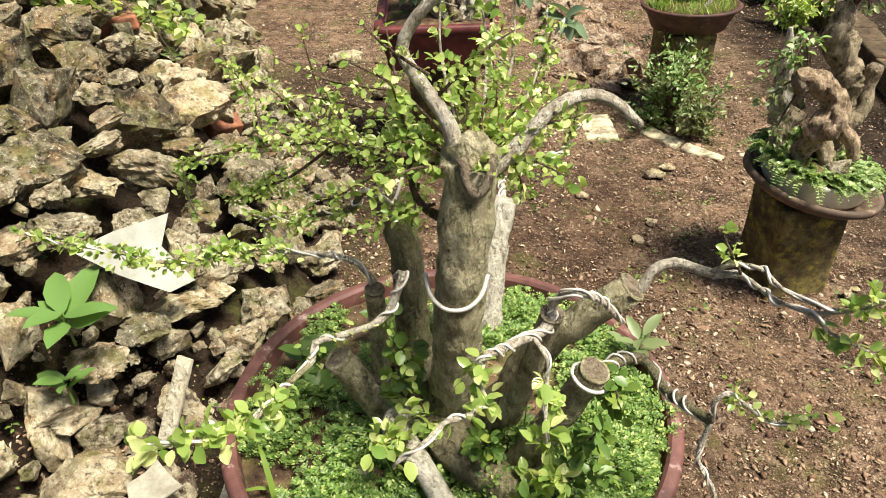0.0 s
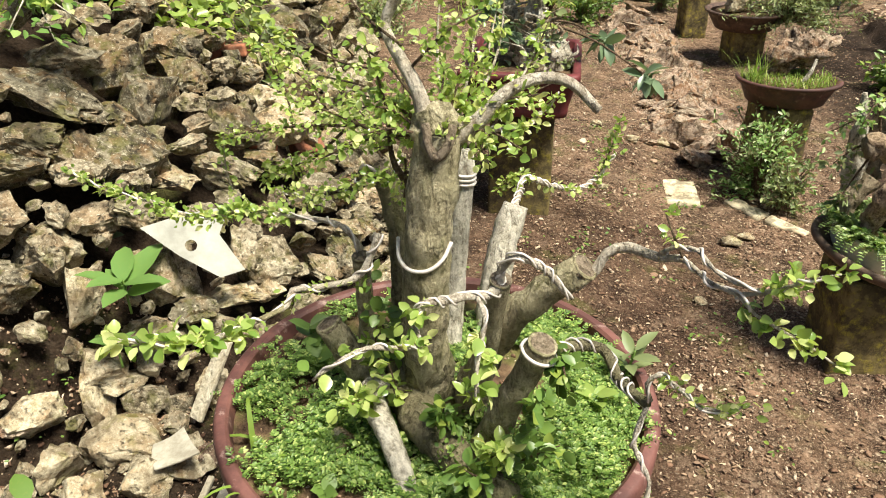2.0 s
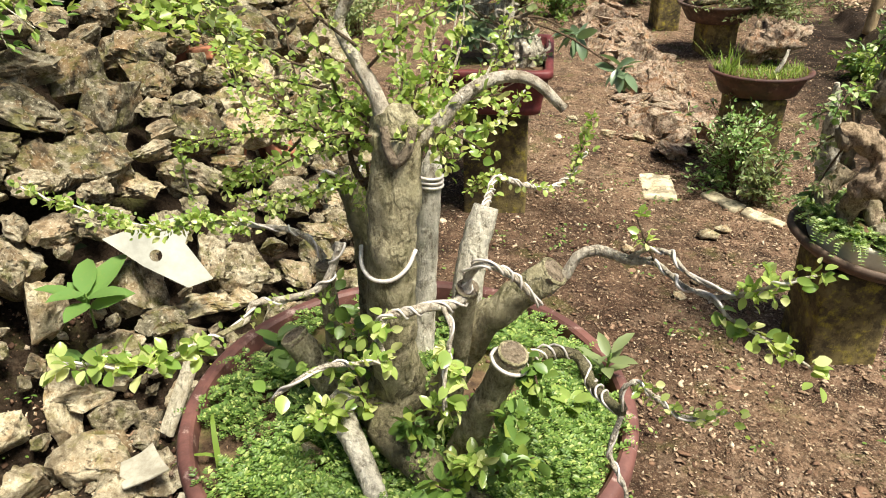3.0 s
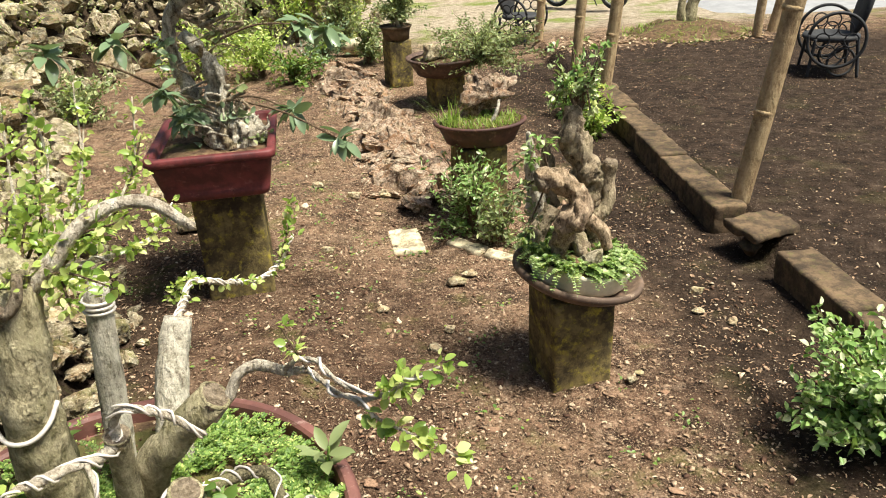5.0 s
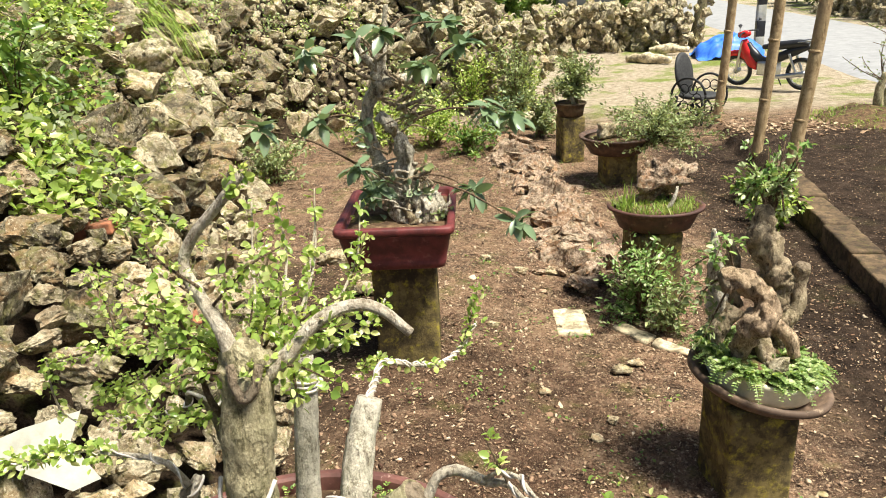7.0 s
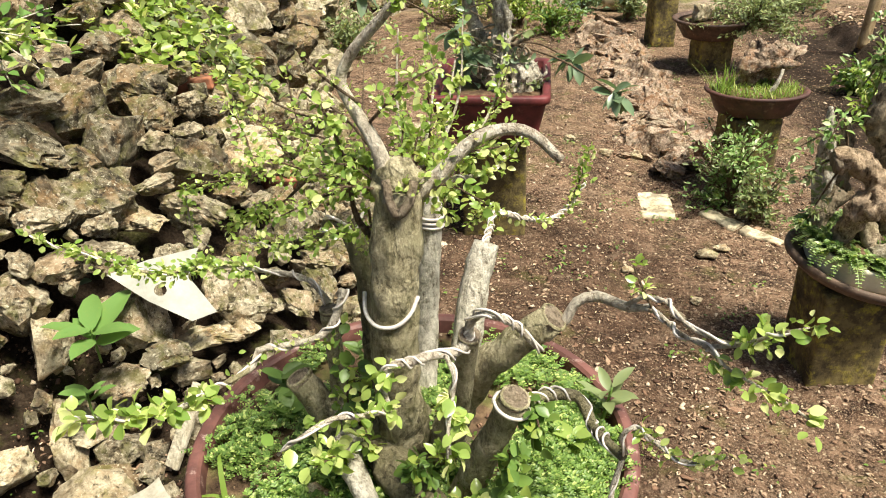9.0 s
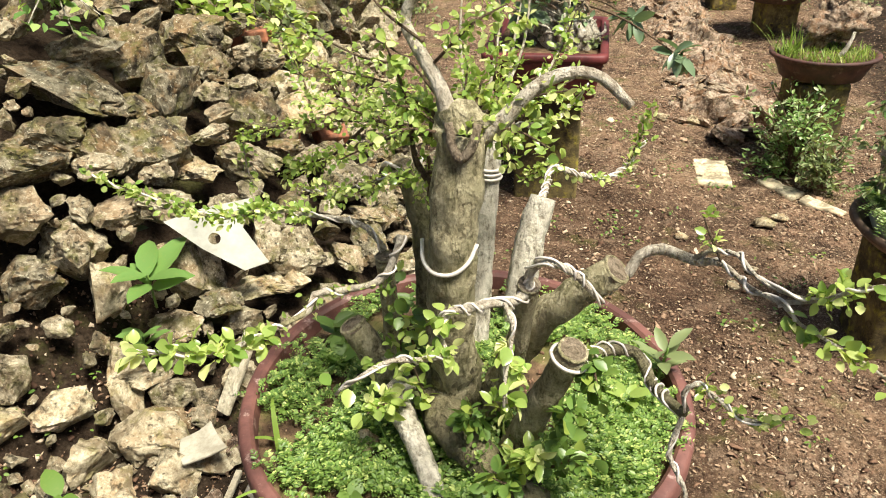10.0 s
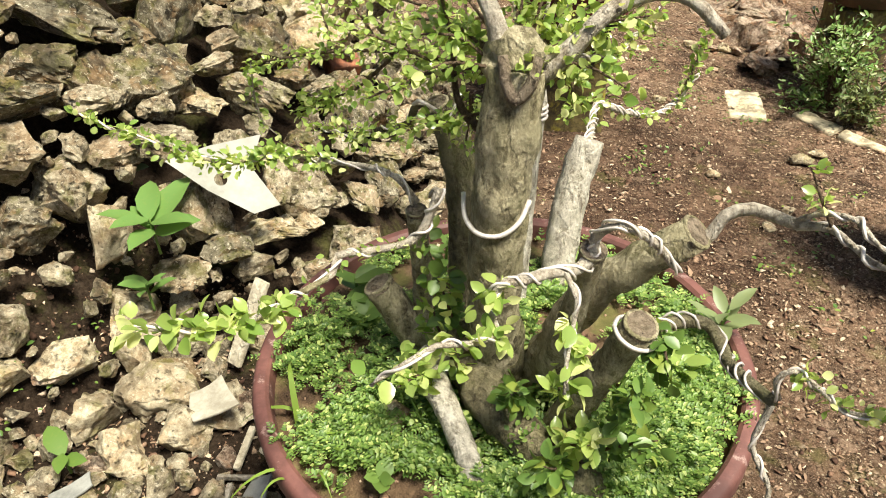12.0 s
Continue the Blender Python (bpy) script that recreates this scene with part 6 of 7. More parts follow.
def bamboo(base, top, r, label):
    t = thing("bamboo_post", base, label, "post", "bamboo posts of the shelter")
    base, top = np.array(base, float), np.array(top, float)
    d = top - base
    n = max(4, int(np.linalg.norm(d) / 0.45))
    V = tube([base, base + d * 0.35 + (0.006, 0, 0), base + d * 0.7 - (0.005, 0, 0), top], [r, r * 0.96, r * 0.92, r * 0.88], 16, 0.04, 0.02, 6)
    culm = part("culm", V, BAMBOO_M, t)
    for i in range(1, n):
        p, e = base + d * (i / n), d / np.linalg.norm(d)
        part("node_ring", tube([p - e * 0.012, p - e * 0.004, p + e * 0.004, p + e * 0.012], [r * 0.96, r * 1.025, r * 1.02, r * 0.96], 16, 0.006), BAMBOO_M, culm)
    return t


bamboo((2.46, 3.55, 0.10), (2.80, 3.54, 2.6), 0.05, "leaning tan bamboo post behind the kerb")
bamboo((2.45, 5.96, 0.08), (2.70, 6.0, 2.6), 0.05, "tan bamboo post at the kerb's end")
bamboo((2.46, 6.90, 0.08), (2.62, 6.95, 2.6), 0.048, "pale split bamboo post")
bamboo((2.47, 8.55, 0.0), (2.60, 8.5, 2.6), 0.048, "brown bamboo post beside a tyre chair")
bamboo((4.65, 7.80, 0.1), (4.75, 7.82, 2.6), 0.048, "bamboo post at the terrace's far edge")
bamboo((4.95, 8.05, 0.08), (5.38, 8.05, 2.6), 0.06, "dark leaning post at the terrace's far edge")

# ---- chairs made of tyres ----
def tyre_chair(at, rz, label):
    t = thing("tyre_chair", (0, 0, 0), label, "chair", "chairs made from old tyres")
    def ring(c, r, tube_r, axis, n=28):
        a = ring_about(np.array(axis, float), r, n + 1)
        return tube([np.array(c) + q for q in a], [tube_r], 8, 0.05)
    for sx in (-0.27, 0.27):
        side = part("side_ring", ring((sx, 0.0, 0.36), 0.26, 0.016, (1, 0, 0)), RUBBER, t, "black rubber ring as armrest")
        for k in range(6):
            a = k * math.pi / 3
            c = np.array((sx, 0.13 * math.cos(a), 0.36 + 0.13 * math.sin(a)))
            part("inner_ring", ring(c, 0.065, 0.007, (1, 0, 0), 12), RUBBER, side)
        part("foot_ring", ring((sx * 0.8, 0.08, 0.14), 0.14, 0.012, (0.9, 0.3, 0)), RUBBER, t)
        for sy in (-0.18, 0.2):
            part("leg", tube([(sx * 0.8, sy, 0.36), (sx * 0.95, sy * 1.2, 0.0)], [0.018, 0.015], 8), RUBBER, t)
    part("seat", revolve([(0.05, 0.33), (0.24, 0.33), (0.27, 0.35), (0.26, 0.38), (0.2, 0.385), (0.05, 0.38)], (0, 0, 0), 28), RUBBER, t, "round padded black seat")
    V, F = revolve([(0.04, -0.03), (0.18, -0.03), (0.21, -0.01), (0.21, 0.012), (0.18, 0.03), (0.04, 0.028)], (0, 0, 0), 28)
    m = np.array(Euler((radians(78), 0, 0)).to_matrix())
    part("backrest", ((V * (1, 1.35, 1)) @ m.T + (0, 0.25, 0.64), F), RUBBER, t, "oval rubber backrest")
    t.matrix_basis = pose(*at, 0, 0, rz) @ Matrix.Scale(0.84, 4)
    return t


tyre_chair((2.36, 9.0, 0.0), 48, "black chair made of tyres on the verge")
tyre_chair((4.45, 6.15, 0.12), -110, "black chair made of tyres on the terrace")

# ---- motorcycle ----
bike = thing("motorcycle", (0, 0, 0), "parked red and black underbone motorcycle beside the road", "motorcycle")
for y0 in (-0.61, 0.61):
    a = ring_about(np.array((1.0, 0, 0)), 0.255, 31)
    w = part("wheel", tube([np.array((0, y0, 0.29)) + q for q in a], [0.036], 8, 0.05), RUBBER, bike, "black tyre")
    part("rim", tube([np.array((0, y0, 0.29)) + q * 0.85 for q in a], [0.014], 6, 0.05), CHROME, w)
    part("hub", tube([(-0.06, y0, 0.29), (0.06, y0, 0.29)], [0.05], 12), CHROME, w)
    for k in range(12):
        c, s_ = math.cos(k * math.pi / 6), math.sin(k * math.pi / 6)
        part("spoke", tube([(0.02, y0 + 0.05 * c, 0.29 + 0.05 * s_), (0.0, y0 + 0.22 * c, 0.29 + 0.22 * s_)], [0.004], 4, 0.2), CHROME, w)
part("body", tube([(0, -0.42, 0.80), (0, -0.30, 0.62), (0, -0.1, 0.48), (0, 0.15, 0.55), (0, 0.5, 0.70), (0, 0.75, 0.78)], [0.05, 0.09, 0.08, 0.09, 0.08, 0.04], 14, 0.05), BLACK, bike, "black body panels")
part("leg_shield", tube([(0, -0.50, 0.86), (0, -0.42, 0.66), (0, -0.30, 0.45), (0, -0.18, 0.34)], [0.06, 0.115, 0.11, 0.05], 14, 0.05), RED, bike, "red leg shield")
part("front_mudguard", tube([(0, -0.86, 0.50), (0, -0.72, 0.60), (0, -0.56, 0.60), (0, -0.42, 0.50)], [0.03, 0.055, 0.06, 0.04], 10, 0.04), RED, bike, "red mudguard")
part("seat", tube([(0, -0.12, 0.74), (0, 0.15, 0.77), (0, 0.55, 0.82), (0, 0.72, 0.82)], [0.04, 0.075, 0.075, 0.04], 12, 0.05), BLACK, bike, "long black seat")
part("engine", block((0.26, 0.36, 0.26), (0, 0.0, 0.24), 0, 0.04), CHROME, bike, "grey engine block")
for sx in (-0.06, 0.06):
    part("fork", tube([(sx, -0.61, 0.29), (sx, -0.50, 0.85)], [0.022, 0.026], 8), CHROME, bike)
    part("shock", tube([(sx * 2, 0.55, 0.32), (sx * 2, 0.42, 0.66)], [0.024], 8), CHROME, bike)
part("handlebar", tube([(-0.33, -0.40, 0.97), (-0.15, -0.46, 1.0), (0.15, -0.46, 1.0), (0.33, -0.40, 0.97)], [0.014], 8), BLACK, bike)
part("headlight", tube([(0, -0.60, 0.94), (0, -0.48, 0.96), (0, -0.38, 0.98)], [0.045, 0.07, 0.04], 14, 0.03), RED, bike, "headlamp housing")
for sx in (-0.3, 0.3):
    part("mirror", tube([(sx, -0.42, 0.98), (sx * 1.1, -0.40, 1.14), (sx * 1.2, -0.38, 1.18)], [0.006, 0.006, 0.035], 8, 0.03), BLACK, bike)
part("exhaust", tube([(0.13, 0.0, 0.24), (0.15, 0.3, 0.26), (0.16, 0.75, 0.34)], [0.02, 0.04, 0.045], 10, 0.05), CHROME, bike, "dull silver exhaust")
part("rear_rack", tube([(-0.09, 0.55, 0.86), (-0.09, 0.84, 0.90), (0.09, 0.84, 0.90), (0.09, 0.55, 0.86)], [0.010], 6, 0.05), CHROME, bike)
part("side_stand", tube([(-0.10, 0.10, 0.25), (-0.22, 0.14, 0.0)], [0.012], 6), BLACK, bike)
bike.matrix_basis = pose(3.74, 11.2, 0.02, 0, 6, 228) @ Matrix.Scale(0.76, 4)

# tarpaulin heap
tarp = thing("tarpaulin", (3.75, 14.6, 0.0), "crumpled blue plastic tarpaulin over a heap", "tarpaulin")
TV, TF, tn = [], [], 34
for j in range(tn):
    for i in range(tn):
        u, v = i / (tn - 1) * 2 - 1, j / (tn - 1) * 2 - 1
        p = Vector((u * 3, v * 3, 4.0))
        h = 0.62 * max(0.0, 1 - (u * u + v * v) * 0.85) ** 0.7 + 0.13 * abs(noise.noise(p)) + 0.06 * noise.noise(p * 2.7)
        TV.append((4.1 + u * 0.62 + 0.06 * noise.noise(p * 1.3), 15.2 + v * 0.5, max(0.005, h * 0.66)))
TF = [(j * tn + i, j * tn + i + 1, (j + 1) * tn + i + 1, (j + 1) * tn + i) for j in range(tn - 1) for i in range(tn - 1)]
part("sheet", (np.array(TV), TF), TARP, tarp)

# stub tree on a mound beyond the terrace
md = thing("earth_mound", (4.12, 8.35, 0.1), "low grassy earth mound ringed with stones", "mound")
MV, MF = revolve([(0.72, 0.02), (0.58, 0.08), (0.40, 0.14), (0.2, 0.19), (0.03, 0.20)], (4.12, 8.35, 0.05), 40)
MV = MV + np.array([(0, 0, 0.05 * noise.noise(Vector(v) * 5)) for v in MV])
part("earth", (MV, MF), POT_SOIL, md)
Bb = Build()
for _ in range(900):
    a, d = rng.rand() * 6.28, 0.8 * math.sqrt(rng.rand())
    blade(Bb, np.array((4.12 + d * math.cos(a), 8.35 + d * math.sin(a), 0.06 + 0.2 * (1 - d / 0.85))), np.array((rng.normal() * 0.5, rng.normal() * 0.5, 1.0)), rng.uniform(0.04, 0.1), 0.008, 0.5, 3)
part("turf", Bb.out(), GRASS, md)
st = thing("stub_tree", (4.12, 8.35, 0.24), "cut tree stump with thin whippy regrowth", "tree")
part("trunk", tube([(4.13, 8.35, 0.20), (4.16, 8.35, 0.42), (4.25, 8.35, 0.62), (4.40, 8.35, 0.74)], [0.085, 0.06, 0.058, 0.066], 14, 0.03, 0.2, 12), BARK, st)
part("left_trunk", tube([(4.06, 8.35, 0.20), (4.03, 8.35, 0.38), (4.07, 8.35, 0.58)], [0.06, 0.045, 0.03], 12, 0.03, 0.2, 12), BARK, st)
for k in range(22):
    r0 = np.array((4.05, 8.35, 0.5)) if k % 2 else np.array((4.36, 8.35, 0.72))
    tip = r0 + (rng.normal() * 0.22, rng.normal() * 0.15, rng.uniform(0.1, 0.5))
    pts = [r0, (r0 + tip) / 2 + unit() * 0.05, tip]
    tw = part("shoot", tube(pts, [0.007, 0.005, 0.003], 5, 0.05), TWIG, st)
    part("leaves", foliage(pts, 7, 0.028, 0.05, 0.3, 0.8), LEAF_DUSTY, tw)

# walled ground beyond the garden
def heap(name, spots, count, r0, r1, mat, label, category, height, low=LOW, seed=0):
    r = np.random.RandomState(seed + 50)
    t = thing(name, (spots[0][0], spots[0][1], 0.0), label, category, "", "structure")
    Bh = Build()
    path, par = spline(spots, 0.1)
    for _ in range(count):
        i = r.randint(len(path))
        x, y = path[i][0] + r.normal() * 0.28, path[i][1] + r.normal() * 0.28
        s_ = r.uniform(r0, r1)
        z = ground_z(x, y) + height * r.rand() * max(0.15, 1 - abs(r.normal()) * 0.2)
        m = np.array(Euler(tuple(r.rand(3) * 6)).to_matrix())
        b = low[r.randint(len(low))]
        Bh.add((b[0] * s_) @ m.T + np.array((x, y, z)), b[1])
    tagged(part("stones", Bh.out(), mat, t, "", "sharp"), kind="stuff")
    return t


heap("far_stone_wall", [(1.0, 17.5, 0), (2.2, 17.2, 0), (3.4, 17.0, 0)], 950, 0.07, 0.16, ROCK_MOSS, "low dry stone wall across the verge", "stone wall", 1.0, seed=1)
heap("far_stone_wall", [(9.4, 8, 0), (9.5, 16, 0), (9.8, 26, 0)], 900, 0.10, 0.22, ROCK_MOSS, "stone wall on the grassy bank across the road", "stone wall", 0.9, seed=2)
heap("far_rubble", [(-1.5, 12.5, 0), (-0.3, 10.6, 0), (0.35, 10.4, 0)], 1100, 0.06, 0.15, ROCK_MOSS, "steep heap of pale rubble at the garden's end", "rubble heap", 1.35, seed=3)
# a weathered ridge: ledges, clefts and hollows worked into one body of rock
path, par = spline([(0.84, 4.15, 0), (0.78, 4.6, 0), (0.72, 5.1, 0), (0.60, 5.9, 0), (0.42, 6.9, 0), (0.2, 8.0, 0)], 0.022)
OV, OF, on = [], [], 44
for i, c in enumerate(path):
    ends = min(1.0, i / 14, (len(path) - 1 - i) / 25)
    for j in range(on):
        u = j / (on - 1) * 2 - 1
        p = Vector((c[0] + u * 0.36, c[1], 0.0))
        q = p + Vector(noise.noise_vector(p * 3.5)) * 0.09 + Vector(noise.noise_vector(p * 11)) * 0.035
        body = 0.5 + 0.75 * noise.noise(q * 2.4) + 0.45 * noise.noise(q * 6.0)
        h = 0.20 * body * max(0.0, 1 - abs(u) ** 2.2) * ends - 0.03
        # weathered ledges: flat treads with steep broken risers
        k, f = divmod(h, 0.052)
        f = min(1.0, max(0.0, (f / 0.052 - 0.55) / 0.4))
        h = (k + f * f * (3 - 2 * f)) * 0.052
        h += 0.022 * noise.noise(q * 17) + 0.014 * noise.noise(q * 41)
        h -= 0.16 * max(0.0, noise.noise(q * 5.5 + Vector((7, 2, 0))) - 0.22)
        p += Vector(noise.noise_vector(p * 16 + Vector((0, 0, h * 20)))) * 0.018
        OV.append((p.x, p.y, ground_z(p.x, p.y) + h))
OF = [(i * on + j, i * on + j + 1, (i + 1) * on + j + 1, (i + 1) * on + j) for i in range(len(path) - 1) for j in range(on - 1)]
Bh = Build().add(OV, OF)
for _ in range(150):
    c = path[rng.randint(len(path))]
    u = rng.normal() * 0.15
    s_ = rng.uniform(0.05, 0.15) * (1 - min(0.6, abs(u)))
    m = np.array(Euler((rng.normal() * 0.4, rng.normal() * 0.4, rng.rand() * 6.28)).to_matrix())
    b = SHAPES[10 + rng.randint(6)]
    Bh.add((b[0] * s_ * (1.25, 1, 0.7)) @ m.T + np.array((c[0] + u, c[1] + rng.normal() * 0.05, ground_z(c[0] + u, c[1]) + 0.05 * max(0.0, 1 - abs(u) / 0.3))), b[1])
structure("rock_outcrop", Bh.out(), ROCK_BROWN, "craggy pinkish brown limestone outcrop breaking through the path", "rock outcrop", "structure", "sharp")
for x, y in ((1.75, 30.0), (2.95, 30.0)):
    tk = thing("plastic_tub", (x, y, 0.0), "dark grey square water tub", "tub", "water tubs")
    V, F = block((1.05, 1.0, 0.85), (x, y, 0.1), 0.05, 0.05)
    part("tub_wall", (V, F), TANK, tk)
    part("tub_rim", block((1.12, 1.06, 0.06), (x, y, 0.93), 0.05, 0.02), TANK, tk)
for at, to, r in (((0.15, 8.9, 0.10), (0.75, 8.7, 0.08), 0.09), ((2.2, 14.9, 0.08), (2.9, 14.3, 0.08), 0.11), ((2.75, 16.0, 0.1), (3.5, 15.8, 0.1), 0.10)):
    lg = thing("white_log", at, "pale bleached log lying on the verge", "log", "bleached logs")
    part("log_body", tube([at, (np.array(at) + np.array(to)) / 2 + (0, 0, 0.02), to], [r * 0.5, r, r * 0.45], 12, 0.04, 0.45, 7), STONE_DUST, lg)
for x, y, lean in ((3.3, 17.6, 0.1), (3.7, 18.2, -0.1), (3.9, 17.4, 0.25), (3.5, 18.6, 0.0)):
    ts = thing("dead_trunk", (x, y, 0), "bare brown tree trunk by the road", "tree trunk", "roadside trunks")
    part("bole", tube([(x, y, 0), (x + lean * 0.5, y, 1.0), (x + lean, y, 2.4)], [0.14, 0.11, 0.09], 10, 0.1, 0.2, 5), BARK_DARK, ts)
sg = thing("marker_post", (4.86, 16.0, 0), "white roadside post with black bands", "post")
for k in range(5):
    part("band", block((0.16, 0.16, 0.3), (4.86, 16.0, -0.02 + 0.3 * k), 0, 0.008), BLACK if k in (1, 3) else WHITE, sg)
# hedge line that closes the view behind the road and the garden
for spots, n, seed in ((((-9, 22), (0, 31), (6.5, 34)), 16, 20), (((10.5, 6), (11, 18), (10.5, 33)), 14, 60)):
    path, par = spline([(a, b, 0) for a, b in spots], 0.2)
    for k in range(n):
        p = path[int((k + 0.5) / n * len(path))]
        twiggy("hedge_bush", (p[0], p[1], 0), 2.6, 1.3, "dense green roadside bush", LEAF_MID, 26, 30, 0.20, "bush", "roadside hedge", 0.8, TWIG, 0.1, seed + k)

# shrubs at the foot and on top of the bank
for x, y, h, sp, leaf, n, label, sd in ((-0.55, 8.0, 0.55, 0.5, LEAF, 34, "bright green undergrowth at the foot of the bank", 5), (0.05, 8.5, 0.5, 0.35, LEAF_BLUE, 22, "dark-leaved shrub at the foot of the rubble", 6), (0.25, 9.3, 1.0, 0.38, LEAF_DUSTY, 40, "grey-green twiggy bush on the rubble's foot", 7),
                                       (-1.2, 8.2, 0.7, 0.6, LEAF, 36, "leafy undergrowth on the slope", 8), (0.55, 8.3, 0.55, 0.28, LEAF_DUSTY, 26, "yellow-green twiggy shrub on bare earth", 9), (-0.2, 7.6, 0.35, 0.4, LEAF_MID, 22, "low leafy plants on bare earth", 10),
                                       (-1.9, 6.6, 0.4, 0.5, LEAF_DUSTY, 24, "scrubby growth at the wall's foot", 11), (0.35, 10.6, 1.3, 0.5, LEAF, 30, "sunlit bush over the rubble", 12), (-0.35, 9.9, 1.1, 0.55, LEAF, 34, "leafy green bush growing on the rubble", 31), (-1.0, 9.3, 0.9, 0.6, LEAF_DUSTY, 34, "dusty bush on the rubble slope", 32), (0.25, 9.85, 0.8, 0.4, LEAF, 28, "fresh green bush growing on the rubble", 33), (2.15, 5.2, 0.35, 0.2, LEAF, 16, "variegated weeds beside the kerb", 14), (2.2, 5.8, 0.25, 0.25, LEAF_MID, 14, "weeds at the kerb's end", 15)):
    twiggy("shrub", (x, y, ground_z(x, y)), h, sp, label, leaf, n, 20, 0.05, "shrub", "", 0.7, TWIG, 0.15, sd)
twiggy("variegated_shrub", (2.10, 1.82, 0.0), 0.42, 0.28, "dense small-leaved variegated shrub by the kerb", LEAF_VAR, 90, 34, 0.031, "shrub", "", 0.9, TWIG, 0.2, 16)

# vines and grass on the bank
vine = thing("wall_vines", (-1.6, 2.6, 1.2), "yellow-green creepers hanging over the stone bank", "vine", "", "stuff")
for k in range(130):
    y0 = 2.6 + 3.2 * rng.rand() ** 1.4
    x0 = edge_x(y0) - rng.uniform(0.75, 1.6)
    pts = []
    for i in range(5):
        x, yy = x0 + i * rng.uniform(0.03, 0.11), y0 + i * rng.normal() * 0.07
        pts.append((x, yy, ground_z(x, yy) + 0.06 + 0.06 * rng.rand()))
    if pts[-1][1] < 2.3:
        continue
    part("runner", tube(pts, [0.003, 0.002], 4, 0.05), TWIG, vine)
    part("leaves", foliage(pts, 34, 0.046, 0.08, 0.0, 1.15), (LEAF, LEAF, LEAF_DUSTY)[k % 3], vine)
near_vine = thing("wall_vine", (-1.35, 1.75, 1.2), "soft green creeper drooping over grey stones", "vine")
for tip, sd in (((-1.02, 1.62, 1.22), 1), ((-1.1, 1.6, 1.17), 2), ((-0.98, 1.7, 1.27), 3), ((-1.22, 1.58, 1.20), 4), ((-1.20, 1.78, 1.26), 5), ((-1.10, 1.80, 1.21), 6), ((-1.02, 1.82, 1.29), 7), ((-1.12, 1.85, 1.33), 8), ((-1.30, 1.7, 1.25), 9)):
    pts = [(-1.45, 1.85, 1.36), (-1.25, 1.72, 1.30), tip]
    tw = part("runner", tube(pts, [0.004, 0.003, 0.0015], 5, 0.03), BARK_PALE, near_vine)
    part("leaves", foliage(pts, 22, 0.036, 0.055, 0.3, 0.9), LEAF if sd % 2 else LEAF_WEED, tw)
tall = thing("bank_grass", (-1.9, 4.5, 1.6), "long arching grass on top of the bank", "grass", "", "stuff")
Bb = Build()
for _ in range(300):
    yy = rng.uniform(3.6, 8.5)
    x = edge_x(yy) - rng.uniform(0.95, 1.9)
    w = np.array((rng.normal() * 0.5 + 0.25, rng.normal() * 0.5, 0.9))
    blade(Bb, np.array((x, yy, ground_z(x, yy))), w, rng.uniform(0.25, 0.6), rng.uniform(0.008, 0.018), 0.75, 6)
part("blades", Bb.out(), GRASS, tall)
for k in range(16):
    yy = 2.8 + k * 0.35
    x = edge_x(yy) - rng.uniform(1.0, 2.0)
    twiggy("bank_shrub", (x, yy, ground_z(x, yy)), 0.5, 0.4, "leafy bush on top of the stone bank", (LEAF, LEAF_MID, LEAF_DUSTY)[k % 3], 18, 20, 0.05, "shrub", "bushes on the bank", 0.8, TWIG, 0.1, 80 + k)
sprouts = thing("bank_weeds", (-1.5, 5.0, 0.8), "small weeds and moss sprouting between the stones", "weeds", "", "stuff")
for mt in (LEAF, LEAF_DUSTY, FERN_M):
    Bb = Build()
    for _ in range(150):
        yy = 3.0 + 7.5 * rng.rand()
        x = edge_x(yy) - (rng.uniform(0.9, 2.1) if rng.rand() < 0.75 else rng.uniform(-0.15, 0.9) if yy > 6 else rng.uniform(0.9, 1.6))
        c = np.array((x, yy, ground_z(x, yy) + 0.05))
        w = rng.uniform(0.05, 0.14)
        for _ in range(rng.randint(12, 50)):
            q = c + rng.normal(size=3) * (w, w, w * 0.45)
            q[2] = max(q[2], ground_z(q[0], q[1]) + 0.03)
            leaf_at(Bb, q, unit(), np.array((0.3, -0.2, 1.0)) + 0.7 * unit(), rng.uniform(0.018, 0.05), 0.8)
    part("sprouts", Bb.out(), mt, sprouts)
hang = thing("hanging_grass", (-2.4, 5.2, 1.5), "long green grass hanging over the bank's edge", "grass", "", "stuff")
Bb = Build()
for _ in range(150):
    yy = rng.uniform(5.4, 7.2)
    x = edge_x(yy) - rng.uniform(0.6, 1.0)
    w = np.array((rng.uniform(0.3, 0.9), rng.normal() * 0.35 - 0.15, 0.7))
    blade(Bb, np.array((x, yy, ground_z(x, yy) + 0.05)), w, rng.uniform(0.5, 0.9), rng.uniform(0.01, 0.022), 1.35, 8)
part("blades", Bb.out(), GRASS, hang)

# ---- loose things on the rubble ----
slab = thing("white_board", (-0.72, 1.52, 0.60), "broken white board with a round hole lying on rubble", "board")


